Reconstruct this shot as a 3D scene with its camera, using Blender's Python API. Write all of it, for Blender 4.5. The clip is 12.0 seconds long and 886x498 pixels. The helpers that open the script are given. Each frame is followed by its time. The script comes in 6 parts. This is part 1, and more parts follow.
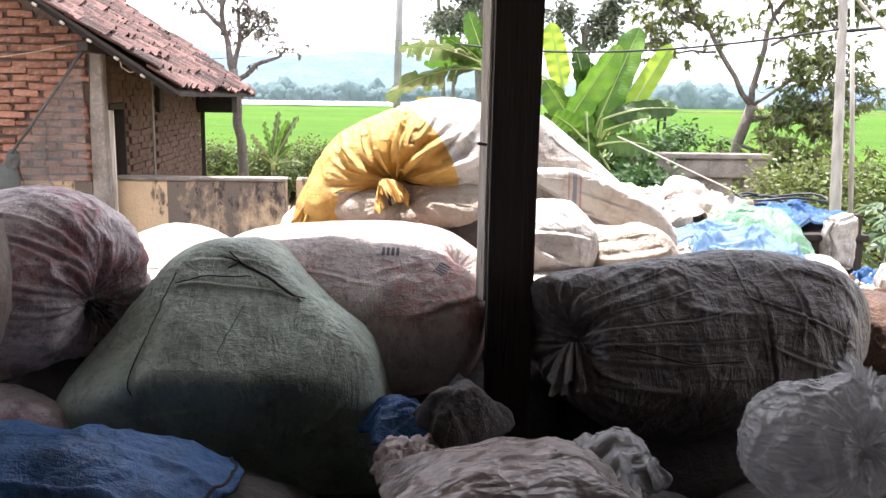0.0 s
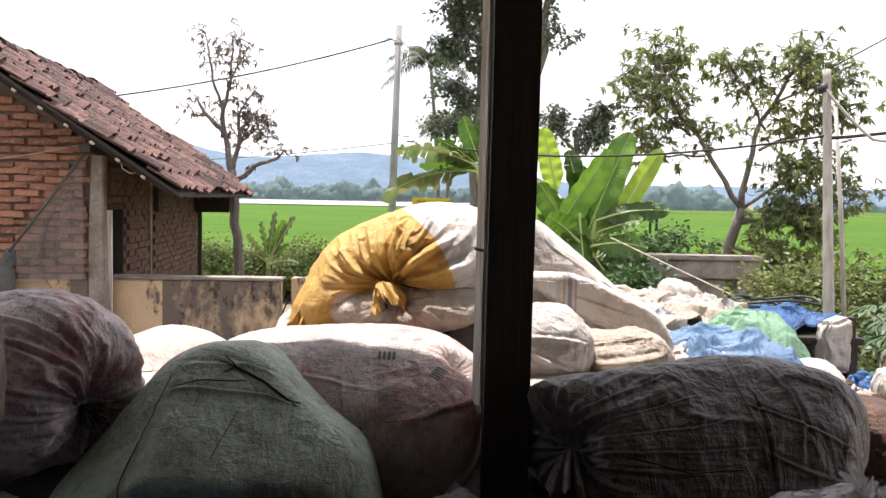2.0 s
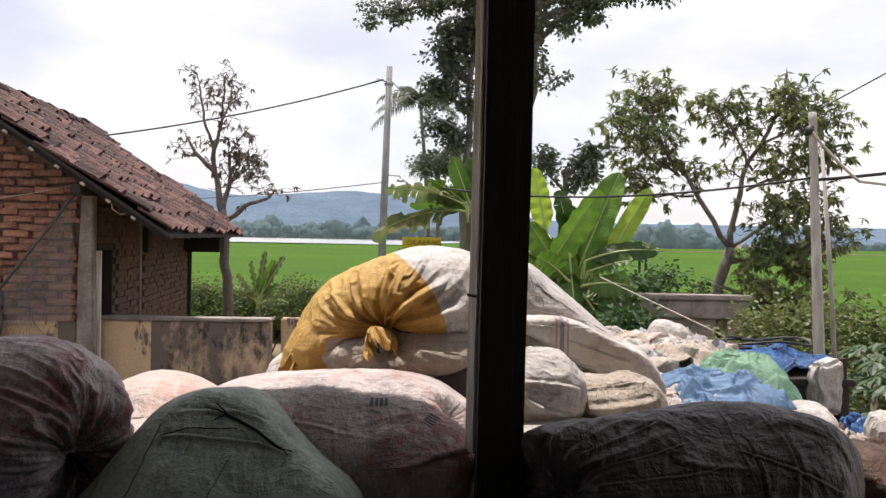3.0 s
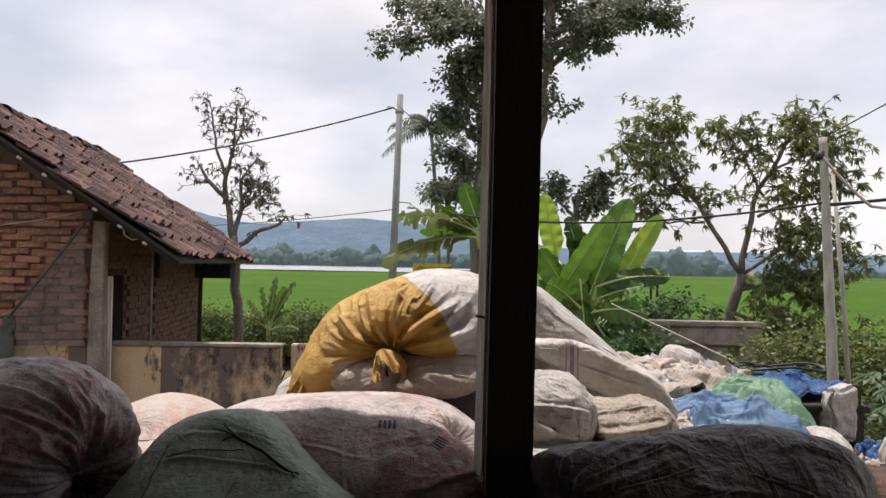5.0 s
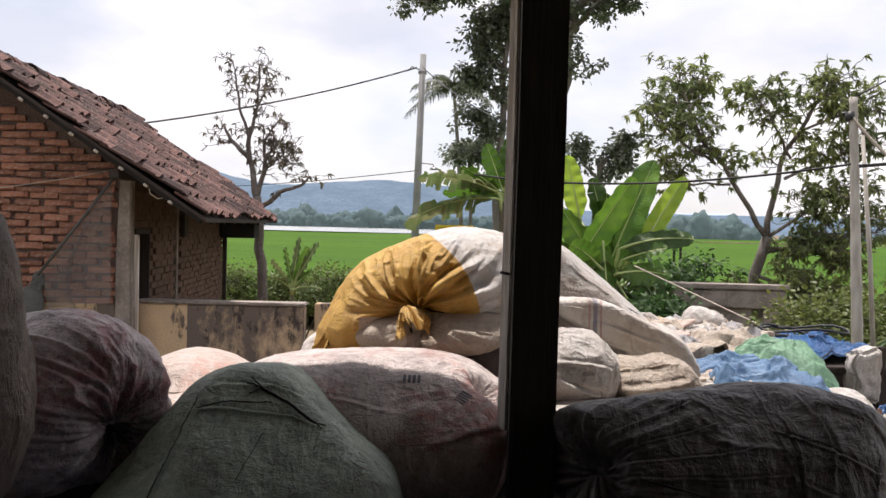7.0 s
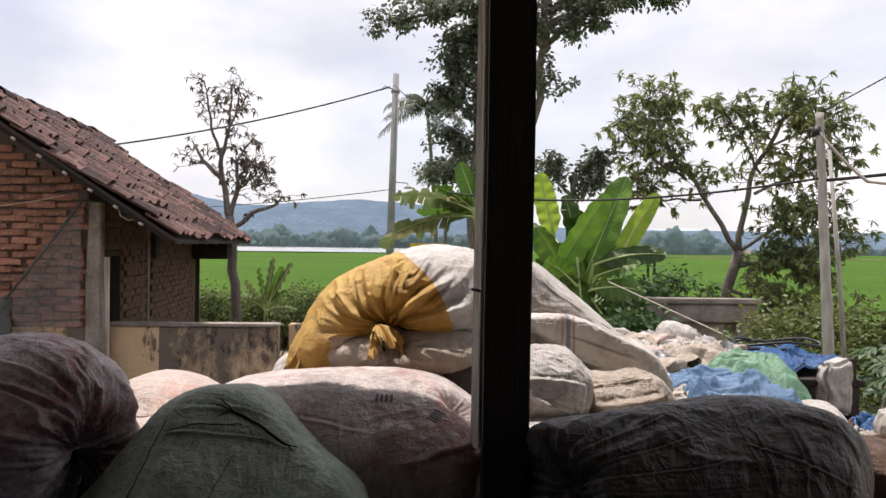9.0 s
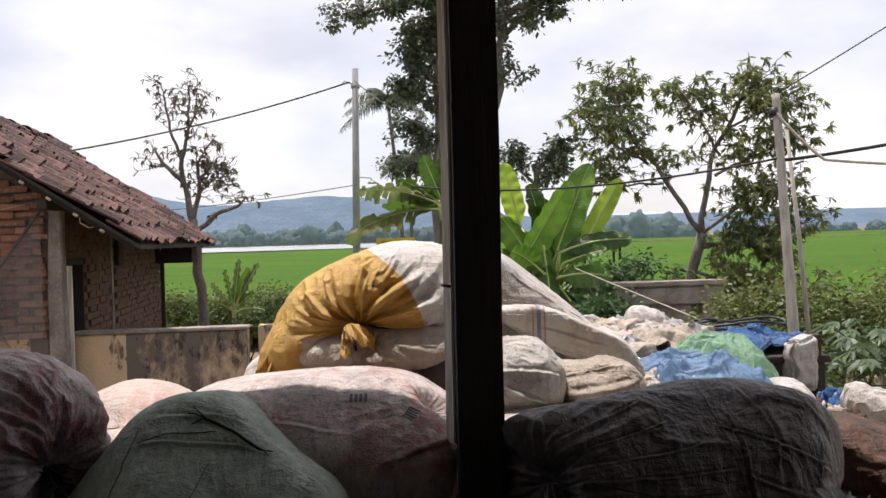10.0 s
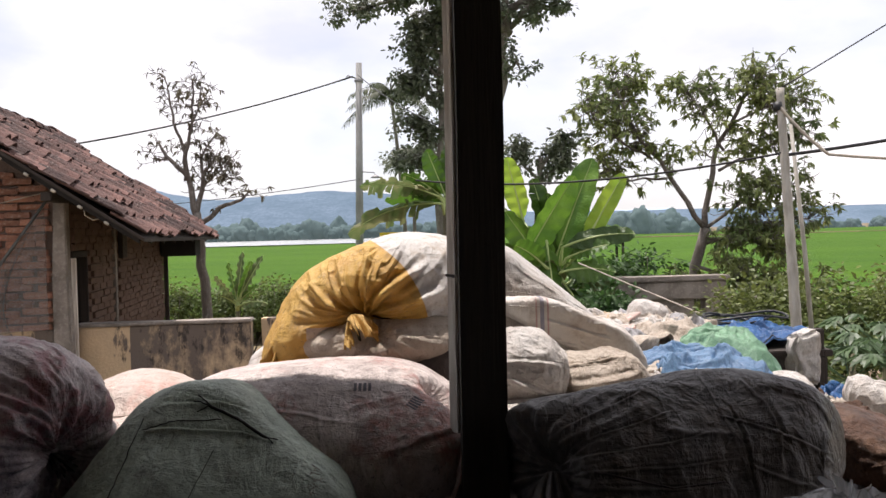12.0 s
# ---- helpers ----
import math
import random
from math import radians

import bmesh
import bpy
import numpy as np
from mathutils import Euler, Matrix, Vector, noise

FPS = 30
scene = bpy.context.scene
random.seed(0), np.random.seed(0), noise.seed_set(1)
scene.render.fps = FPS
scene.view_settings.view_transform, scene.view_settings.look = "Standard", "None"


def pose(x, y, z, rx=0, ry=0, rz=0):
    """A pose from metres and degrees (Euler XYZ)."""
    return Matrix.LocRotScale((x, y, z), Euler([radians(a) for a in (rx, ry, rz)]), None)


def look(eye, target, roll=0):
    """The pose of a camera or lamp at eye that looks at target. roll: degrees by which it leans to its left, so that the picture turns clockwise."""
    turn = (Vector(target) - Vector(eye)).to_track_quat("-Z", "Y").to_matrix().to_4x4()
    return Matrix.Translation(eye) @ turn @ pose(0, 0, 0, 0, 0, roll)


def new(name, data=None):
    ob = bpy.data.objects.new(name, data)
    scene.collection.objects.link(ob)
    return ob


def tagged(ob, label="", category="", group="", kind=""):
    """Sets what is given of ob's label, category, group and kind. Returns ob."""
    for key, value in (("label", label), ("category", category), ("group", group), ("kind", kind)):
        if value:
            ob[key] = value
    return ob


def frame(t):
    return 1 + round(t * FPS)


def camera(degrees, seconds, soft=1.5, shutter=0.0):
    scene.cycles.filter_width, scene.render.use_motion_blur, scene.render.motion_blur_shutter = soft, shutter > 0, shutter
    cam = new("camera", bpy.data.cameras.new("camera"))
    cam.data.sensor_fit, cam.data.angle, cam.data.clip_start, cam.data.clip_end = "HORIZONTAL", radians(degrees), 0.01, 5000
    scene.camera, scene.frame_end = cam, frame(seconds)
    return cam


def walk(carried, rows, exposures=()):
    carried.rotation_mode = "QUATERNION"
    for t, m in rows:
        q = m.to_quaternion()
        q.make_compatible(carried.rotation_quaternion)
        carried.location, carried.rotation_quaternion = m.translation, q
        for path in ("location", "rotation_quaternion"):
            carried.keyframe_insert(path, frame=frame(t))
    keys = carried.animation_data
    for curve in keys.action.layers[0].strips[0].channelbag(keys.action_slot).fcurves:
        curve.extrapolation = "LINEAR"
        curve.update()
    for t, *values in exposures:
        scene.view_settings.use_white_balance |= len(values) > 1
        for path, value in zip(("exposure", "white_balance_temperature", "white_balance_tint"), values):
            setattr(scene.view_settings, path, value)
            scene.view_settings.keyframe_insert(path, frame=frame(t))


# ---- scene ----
cam = camera(54.3, 12.0)
PATH = [
    (0, (0.012, -0.117, 2.192), (0.009, 1.854, 1.849), 0.8),
    (0.5, (0.01, -0.131, 2.202), (-0.043, 1.847, 1.913), 0.3),
    (1, (0.011, -0.13, 2.205), (-0.003, 1.853, 1.94), 1.1),
    (1.5, (0.007, -0.135, 2.203), (-0.039, 1.852, 1.98), 1.4),
    (2, (0.005, -0.129, 2.208), (0.012, 1.867, 2.092), 1.1),
    (2.5, (0.001, -0.122, 2.23), (0.029, 1.876, 2.146), 1.5),
    (3, (-0.003, -0.129, 2.227), (0.026, 1.871, 2.2), 1.1),
    (3.2, (0.002, -0.136, 2.223), (0.023, 1.863, 2.225), 1.1),
    (4.8, (0.003, -0.127, 2.213), (-0.014, 1.872, 2.254), 1.2),
    (5, (0.003, -0.126, 2.211), (0.006, 1.873, 2.247), 1.1),
    (5.5, (-0.003, -0.127, 2.209), (0.017, 1.873, 2.225), 0.9),
    (6, (-0.007, -0.134, 2.209), (-0.024, 1.866, 2.191), 0.7),
    (6.5, (-0.009, -0.133, 2.208), (-0.05, 1.866, 2.142), 1.2),
    (7, (-0.004, -0.135, 2.197), (-0.05, 1.863, 2.144), 1.4),
    (9, (0.008, -0.126, 2.194), (0.018, 1.874, 2.185), 0.7),
    (9.5, (0.009, -0.13, 2.19), (0.111, 1.867, 2.14), -0.1),
    (10, (0.004, -0.122, 2.204), (0.091, 1.876, 2.177), -1.7),
    (10.5, (0.0, -0.127, 2.198), (0.06, 1.871, 2.127), -2.1),
    (11, (0.007, -0.127, 2.199), (0.065, 1.871, 2.131), -2.1),
    (11.5, (0.006, -0.124, 2.193), (0.088, 1.874, 2.154), -1.8),
    (12, (0.0, -0.131, 2.191), (0.08, 1.867, 2.153), -1.5),
]
EXPOSURES = [(t, stops, 6150 if t < 2 else 6420, 18) for t, stops in ((0, 1.85), (0.5, 1.8), (1.0, 1.7), (1.5, 1.45), (2.0, 1.05), (2.5, 0.72), (3.0, 0.35), (4.8, 0.08), (6.0, 0.1), (7.0, 0.32), (9.0, 0.25), (10.0, 0.28), (12.0, 0.4))]
walk(cam, [(t, look(eye, target, roll)) for t, eye, target, roll in PATH], EXPOSURES)

# ---------------------------------------------------------------- light
SUN_ELEV, SUN_LEFT = 76.0, 25.0     # degrees; the sun stands ahead of the viewer, to the left


def build_light():
    w = bpy.data.worlds.new("sky")
    scene.world = w
    w.use_nodes = True
    nt = w.node_tree
    nt.nodes.clear()
    out = nt.nodes.new("ShaderNodeOutputWorld")
    sky = nt.nodes.new("ShaderNodeTexSky")
    sky.sky_type, sky.sun_disc = "NISHITA", False
    sky.sun_elevation, sky.sun_rotation = radians(SUN_ELEV), radians(-SUN_LEFT)
    bg = nt.nodes.new("ShaderNodeBackground")
    bg.inputs["Strength"].default_value = 0.11
    nt.links.new(sky.outputs[0], bg.inputs[0])
    # broken bright cloud over the whole dome
    tc = nt.nodes.new("ShaderNodeTexCoord")
    mp = nt.nodes.new("ShaderNodeMapping")
    mp.inputs["Scale"].default_value = (1.0, 1.0, 2.2)
    nt.links.new(tc.outputs["Generated"], mp.inputs[0])
    n1 = nt.nodes.new("ShaderNodeTexNoise")
    n1.inputs["Scale"].default_value, n1.inputs["Detail"].default_value, n1.inputs["Roughness"].default_value = 2.6, 6, 0.52
    nt.links.new(mp.outputs[0], n1.inputs["Vector"])
    ramp = nt.nodes.new("ShaderNodeValToRGB")
    ramp.color_ramp.elements[0].position, ramp.color_ramp.elements[1].position = 0.33, 0.62
    ramp.color_ramp.elements[0].color, ramp.color_ramp.elements[1].color = (0.55, 0.55, 0.55, 1), (0.97, 0.97, 0.97, 1)
    nt.links.new(n1.outputs["Fac"], ramp.inputs[0])
    n2 = nt.nodes.new("ShaderNodeTexNoise")
    n2.inputs["Scale"].default_value, n2.inputs["Detail"].default_value = 4.0, 6
    nt.links.new(mp.outputs[0], n2.inputs["Vector"])
    r2 = nt.nodes.new("ShaderNodeValToRGB")
    r2.color_ramp.elements[0].position, r2.color_ramp.elements[1].position = 0.35, 0.62
    r2.color_ramp.elements[0].color, r2.color_ramp.elements[1].color = (0.72, 0.735, 0.75, 1), (1.0, 0.985, 0.955, 1)
    nt.links.new(n2.outputs["Fac"], r2.inputs[0])
    cl = nt.nodes.new("ShaderNodeBackground")
    cl.inputs["Strength"].default_value = 1.0
    nt.links.new(r2.outputs[0], cl.inputs[0])
    mix = nt.nodes.new("ShaderNodeMixShader")
    nt.links.new(ramp.outputs[0], mix.inputs[0])
    nt.links.new(bg.outputs[0], mix.inputs[1])
    nt.links.new(cl.outputs[0], mix.inputs[2])
    nt.links.new(mix.outputs[0], out.inputs[0])
    sun = bpy.data.lights.new("sun", "SUN")
    sun.energy, sun.angle, sun.color = 4.4, radians(0.6), (1.0, 0.95, 0.86)
    e, a = radians(SUN_ELEV), radians(SUN_LEFT)
    d = Vector((-math.sin(a) * math.cos(e), math.cos(a) * math.cos(e), math.sin(e)))
    new("sun", sun).matrix_world = look(d * 50, (0, 0, 0))


build_light()

# ---------------------------------------------------------------- materials


class Mat:
    """A procedural material under construction: a principled surface with chained colour layers and bumps."""

    def __init__(self, name, colour, rough=0.7, metal=0.0, spec=0.4):
        self.m = bpy.data.materials.new(name)
        self.m.use_nodes = True
        self.nt = self.m.node_tree
        self.bsdf = self.nt.nodes["Principled BSDF"]
        self.out = self.nt.nodes["Material Output"]
        self.bsdf.inputs["Roughness"].default_value = rough
        self.bsdf.inputs["Metallic"].default_value = metal
        self.bsdf.inputs["Specular IOR Level"].default_value = spec
        rgb = self.nt.nodes.new("ShaderNodeRGB")
        rgb.outputs[0].default_value = (*colour, 1)
        self.col = rgb.outputs[0]
        self.nrm = None
        self.tc = self.nt.nodes.new("ShaderNodeTexCoord")

    def coords(self, scale=(1, 1, 1), rot=(0, 0, 0)):
        mp = self.nt.nodes.new("ShaderNodeMapping")
        mp.inputs["Scale"].default_value = scale
        mp.inputs["Rotation"].default_value = [radians(a) for a in rot]
        self.nt.links.new(self.tc.outputs["Object"], mp.inputs[0])
        return mp.outputs[0]

    def noise(self, scale, detail=4, lo=0.4, hi=0.6, stretch=(1, 1, 1), rot=(0, 0, 0), distort=0.0, rough=0.55):
        n = self.nt.nodes.new("ShaderNodeTexNoise")
        n.inputs["Scale"].default_value, n.inputs["Detail"].default_value = scale, detail
        n.inputs["Distortion"].default_value, n.inputs["Roughness"].default_value = distort, rough
        self.nt.links.new(self.coords(stretch, rot), n.inputs["Vector"])
        r = self.nt.nodes.new("ShaderNodeMapRange")
        r.inputs["From Min"].default_value, r.inputs["From Max"].default_value = lo, hi
        self.nt.links.new(n.outputs["Fac"], r.inputs[0])
        return r.outputs[0]

    def crumple(self, scale, stretch=(1, 1, 1), rot=(0, 0, 0), warp=0.25):
        """Facets of a crumpled sheet: cells with sharp borders, bent by a slow noise."""
        n = self.nt.nodes.new("ShaderNodeTexNoise")
        n.inputs["Scale"].default_value, n.inputs["Detail"].default_value = scale * 0.6, 3
        co = self.coords(stretch, rot)
        self.nt.links.new(co, n.inputs["Vector"])
        a = self.nt.nodes.new("ShaderNodeVectorMath")
        a.operation = "MULTIPLY_ADD"
        self.nt.links.new(n.outputs["Color"], a.inputs[0])
        a.inputs[1].default_value = (warp, warp, warp)
        self.nt.links.new(co, a.inputs[2])
        v = self.nt.nodes.new("ShaderNodeTexVoronoi")
        v.inputs["Scale"].default_value = scale
        self.nt.links.new(a.outputs[0], v.inputs["Vector"])
        return v.outputs["Distance"]

    def times(self, a, f):
        n = self.nt.nodes.new("ShaderNodeMath")
        n.operation = "MULTIPLY"
        self.nt.links.new(a, n.inputs[0])
        if isinstance(f, (int, float)):
            n.inputs[1].default_value = f
        else:
            self.nt.links.new(f, n.inputs[1])
        return n.outputs[0]

    def layer(self, fac, colour, amount=1.0, blend="MIX"):
        mx = self.nt.nodes.new("ShaderNodeMix")
        mx.data_type, mx.blend_type = "RGBA", blend
        self.nt.links.new(self.times(fac, amount), mx.inputs["Factor"])
        self.nt.links.new(self.col, mx.inputs[6])
        mx.inputs[7].default_value = (*colour, 1)
        self.col = mx.outputs[2]
        return self

    def axis(self, k, lo, hi):
        """1 between the two places along an axis of the object, 0 outside."""
        sep = self.nt.nodes.new("ShaderNodeSeparateXYZ")
        self.nt.links.new(self.tc.outputs["Object"], sep.inputs[0])
        outs = []
        for op, v in (("GREATER_THAN", lo), ("LESS_THAN", hi)):
            c = self.nt.nodes.new("ShaderNodeMath")
            c.operation = op
            self.nt.links.new(sep.outputs[k], c.inputs[0])
            c.inputs[1].default_value = v
            outs.append(c.outputs[0])
        return self.times(outs[0], outs[1])

    def near(self, place, lo, hi, scale=(1, 1, 1)):
        """1 within lo of a place of the object (its axes weighed by scale), fading to 0 at hi."""
        d = self.nt.nodes.new("ShaderNodeVectorMath")
        d.operation = "DISTANCE"
        self.nt.links.new(self.coords(scale), d.inputs[0])
        d.inputs[1].default_value = [a * b for a, b in zip(place, scale)]
        r = self.nt.nodes.new("ShaderNodeMapRange")
        r.inputs["From Min"].default_value, r.inputs["From Max"].default_value = hi, lo
        self.nt.links.new(d.outputs["Value"], r.inputs[0])
        return r.outputs[0]

    def random(self, dark, light, island=False):
        """Darker and lighter pieces: each object's, or each island's, own tone."""
        if island:
            g = self.nt.nodes.new("ShaderNodeNewGeometry").outputs["Random Per Island"]
        else:
            g = self.nt.nodes.new("ShaderNodeObjectInfo").outputs["Random"]
        r = self.nt.nodes.new("ShaderNodeMapRange")
        r.inputs["To Min"].default_value, r.inputs["To Max"].default_value = dark, light
        self.nt.links.new(g, r.inputs[0])
        v = self.nt.nodes.new("ShaderNodeVectorMath")
        v.operation = "SCALE"
        self.nt.links.new(self.col, v.inputs[0])
        self.nt.links.new(r.outputs[0], v.inputs["Scale"])
        self.col = v.outputs[0]
        return self

    def bump(self, height, dist=0.01, strength=0.6):
        b = self.nt.nodes.new("ShaderNodeBump")
        b.inputs["Strength"].default_value, b.inputs["Distance"].default_value = strength, dist
        self.nt.links.new(height, b.inputs["Height"])
        if self.nrm:
            self.nt.links.new(self.nrm, b.inputs["Normal"])
        self.nrm = b.outputs[0]
        return self

    def done(self, translucent=0.0, clear=0.0):
        self.nt.links.new(self.col, self.bsdf.inputs["Base Color"])
        if self.nrm:
            self.nt.links.new(self.nrm, self.bsdf.inputs["Normal"])
        last = self.bsdf.outputs[0]
        for amount, kind in ((translucent, "ShaderNodeBsdfTranslucent"), (clear, "ShaderNodeBsdfTransparent")):
            if amount:
                t = self.nt.nodes.new(kind)
                if kind == "ShaderNodeBsdfTranslucent":
                    self.nt.links.new(self.col, t.inputs["Color"])
                mx = self.nt.nodes.new("ShaderNodeMixShader")
                mx.inputs[0].default_value = amount
                self.nt.links.new(last, mx.inputs[1])
                self.nt.links.new(t.outputs[0], mx.inputs[2])
                last = mx.outputs[0]
        self.nt.links.new(last, self.out.inputs[0])
        return self.m


def woven(name, colour, dirt=(0.12, 0.10, 0.09), dirty=0.5, stain=None, rough=0.55, sheer=0.08, crease=0.012, grime=1.0):
    """Woven plastic sacking: fine tape weave, soft crumples, ground-in dirt and, if given, a faded print stain."""
    m = Mat(name, colour, rough)
    pale = tuple(min(1, c * 1.25) for c in colour)
    m.layer(m.noise(3.2, 5, 0.42, 0.68, distort=0.6), dirt, dirty * 0.8)
    m.layer(m.noise(11, 7, 0.48, 0.62, rough=0.75), dirt, dirty * 0.75)
    m.layer(m.noise(19, 6, 0.52, 0.64, (1, 1, 0.28), (0, 12, 0), 0.6, 0.7), dirt, dirty * 0.55 * grime)
    m.layer(m.noise(8, 7, 0.52, 0.62, (1, 1, 0.45), (0, 15, 0), 0.5, 0.75), pale, 0.6)
    if stain:
        m.layer(m.times(m.noise(4.2, 4, 0.50, 0.6), m.noise(35, 4, 0.36, 0.55)), stain, 0.6)
    m.layer(m.noise(48, 5, 0.58, 0.68, (1, 1, 0.55), rough=0.75), tuple(c * 0.5 for c in dirt), dirty * 0.75 * grime)
    m.layer(m.noise(120, 3, 0.62, 0.70, rough=0.6), tuple(c * 0.4 for c in dirt), dirty * grime)
    m.layer(m.noise(260, 2, 0.35, 0.65, (0.12, 1, 1)), tuple(c * 0.72 for c in colour), 0.25)
    m.bump(m.crumple(5.5, (1, 1, 0.55), (15, 25, 30)), crease * 1.3, 0.6)
    m.bump(m.crumple(15, (1, 0.8, 0.5), (40, 5, 20)), crease * 0.75, 0.6)
    m.bump(m.noise(14, 5, 0.44, 0.56, (1, 1, 0.25), (10, 25, 30), 0.9, 0.65), crease * 0.40, 0.5)
    m.bump(m.noise(42, 5, 0.40, 0.60, (0.45, 1, 1.3), (0, 8, 20), 0.5, 0.7), crease * 0.20 * grime, 0.6)
    m.bump(m.noise(330, 1, 0.3, 0.7, (1, 1, 0.3)), 0.0014, 0.5)
    return m.done(sheer)


def leafy(name, colour, colour2, translucent=0.45, rough=0.45):
    m = Mat(name, colour, rough, spec=0.35)
    m.layer(m.noise(1.3, 3, 0.38, 0.62), colour2, 0.8)
    m.random(0.6, 1.35, island=True)
    return m.done(translucent)


M = {}
M["green"] = woven("green sacking", (0.44, 0.52, 0.425), (0.11, 0.11, 0.085), 0.55)
M["mauve"] = woven("grimy mauve sacking", (0.62, 0.54, 0.53), (0.11, 0.075, 0.08), 0.8, (0.32, 0.05, 0.07))
M["pink"] = woven("stained white sacking", (0.66, 0.58, 0.54), (0.20, 0.14, 0.125), 0.7, (0.42, 0.11, 0.07))
M["black"] = woven("black sheeting", (0.12, 0.112, 0.108), (0.16, 0.12, 0.095), 0.6, None, 0.40, 0.0, 0.024, 0.4)
M["white"] = woven("white sacking", (0.60, 0.57, 0.53), (0.36, 0.285, 0.22), 0.55, crease=0.018)
M["cream"] = woven("cream sacking", (0.52, 0.45, 0.37), (0.30, 0.22, 0.15), 0.6, crease=0.018)
M["buff"] = woven("buff cloth", (0.55, 0.42, 0.27), (0.35, 0.24, 0.14), 0.6)
M["yellow"] = woven("ochre yellow sacking", (0.62, 0.39, 0.11), (0.42, 0.22, 0.05), 0.6)
M["brown"] = woven("brown grimy sacking", (0.20, 0.155, 0.125), (0.07, 0.05, 0.042), 0.7)
# near-black base; on the heap's lower sacks it stands in for deep shade
M["dun"] = woven("near-black sacking", (0.08, 0.07, 0.065), (0.05, 0.04, 0.04), 0.7)
M["rust"] = woven("rust brown sacking", (0.095, 0.042, 0.02), (0.025, 0.016, 0.012), 0.85, (0.20, 0.11, 0.06), 0.6, 0.0, 0.02)
M["blue"] = woven("blue tarpaulin", (0.03, 0.125, 0.32), (0.015, 0.045, 0.13), 0.6, None, 0.36, 0.05, 0.02)
M["pale_blue"] = woven("pale blue sheeting", (0.125, 0.235, 0.38), (0.07, 0.13, 0.24), 0.7, None, 0.4)
M["mint"] = woven("mint green sheeting", (0.19, 0.36, 0.22), (0.06, 0.14, 0.085), 0.75, None, 0.4)


def film_material(name, colour, clear):
    m = Mat(name, colour, 0.10, spec=1.0)
    m.layer(m.noise(5, 4, 0.42, 0.66), tuple(c * 0.45 for c in colour), 0.8)
    m.layer(m.noise(24, 5, 0.55, 0.68, (1, 1, 0.4), (20, 30, 0), 0.8), tuple(min(1, c * 1.5) for c in colour), 0.6)
    m.bump(m.crumple(9, (1, 1, 0.45), (30, 20, 20), 0.3), 0.030, 0.8)
    m.bump(m.crumple(26, (0.5, 1, 1), (0, 40, 30), 0.2), 0.009, 0.8)
    return m.done(0.25, clear)


M["film"] = film_material("clear plastic film", (0.52, 0.51, 0.51), 0.35)
M["pink_film"] = film_material("pinkish plastic film", (0.62, 0.53, 0.50), 0.35)

_m = Mat("dark weathered timber", (0.04, 0.03, 0.024), 0.8)
_m.layer(_m.noise(9, 6, 0.4, 0.66, (6, 6, 0.35)), (0.025, 0.02, 0.016), 0.8)
_m.bump(_m.noise(22, 6, 0.3, 0.7, (6, 6, 0.3)), 0.004, 0.7)
M["timber"] = _m.done()
_m = Mat("pale timber", (0.78, 0.73, 0.66), 0.85)
_m.layer(_m.noise(9, 6, 0.4, 0.66, (6, 6, 0.35)), (0.42, 0.35, 0.28), 0.8)
_m.bump(_m.noise(22, 6, 0.3, 0.7, (6, 6, 0.3)), 0.004, 0.7)
M["pale_timber"] = _m.done()
_m = Mat("red clay brick", (0.32, 0.150, 0.096), 0.9)
_m.random(0.62, 1.3)
_m.layer(_m.noise(4, 6, 0.44, 0.66, rough=0.65), (0.19, 0.095, 0.07), 0.8)
_m.layer(_m.noise(28, 5, 0.5, 0.75), (0.42, 0.33, 0.27), 0.55)
_m.bump(_m.noise(45, 6, 0.3, 0.7), 0.008, 0.8)
M["brick"] = _m.done()
# darker copy of the gable brick: mud, plus the side wall's shade in the colour
_m = Mat("muddy red clay brick, shade-darkened", (0.108, 0.064, 0.044), 0.9)
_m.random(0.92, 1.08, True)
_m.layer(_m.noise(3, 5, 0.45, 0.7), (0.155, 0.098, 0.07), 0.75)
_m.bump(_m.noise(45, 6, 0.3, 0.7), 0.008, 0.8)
M["shaded_brick"] = _m.done()
_m = Mat("grey mortar", (0.125, 0.086, 0.07), 0.95)
_m.layer(_m.noise(6, 5, 0.4, 0.65), (0.15, 0.11, 0.092), 0.8)
_m.bump(_m.noise(60, 5, 0.3, 0.7), 0.006, 0.8)
M["mortar"] = _m.done()
_m = Mat("grey concrete", (0.30, 0.26, 0.225), 0.9)
_m.layer(_m.noise(3, 6, 0.40, 0.62), (0.13, 0.11, 0.092), 0.85)
_m.layer(_m.noise(30, 5, 0.5, 0.72), (0.42, 0.38, 0.34), 0.5)
_m.bump(_m.noise(50, 5, 0.3, 0.7), 0.005, 0.6)
M["concrete"] = _m.done()
_m = Mat("cream render with black mould", (0.60, 0.44, 0.27), 0.9)
_m.layer(_m.noise(5, 5, 0.4, 0.65), (0.45, 0.33, 0.22), 0.6)
_m.layer(_m.times(_m.axis(0, -0.44, -0.30), _m.noise(7, 6, 0.50, 0.56, (1, 1, 0.4), rough=0.7)), (0.13, 0.105, 0.09), 0.95)
_m.layer(_m.times(_m.axis(0, -0.30, 4.0), _m.noise(2.6, 6, 0.36, 0.50, (1, 1, 0.55), rough=0.7)), (0.13, 0.105, 0.09), 0.95)
_m.layer(_m.times(_m.axis(0, -0.40, 4.0), _m.noise(9, 6, 0.53, 0.60, (1, 1, 0.45), rough=0.7)), (0.035, 0.03, 0.028), 0.85)
_m.bump(_m.noise(40, 5, 0.3, 0.7), 0.005, 0.6)
M["render"] = _m.done()
_m = Mat("old clay roof tile", (0.110, 0.060, 0.050), 0.85)
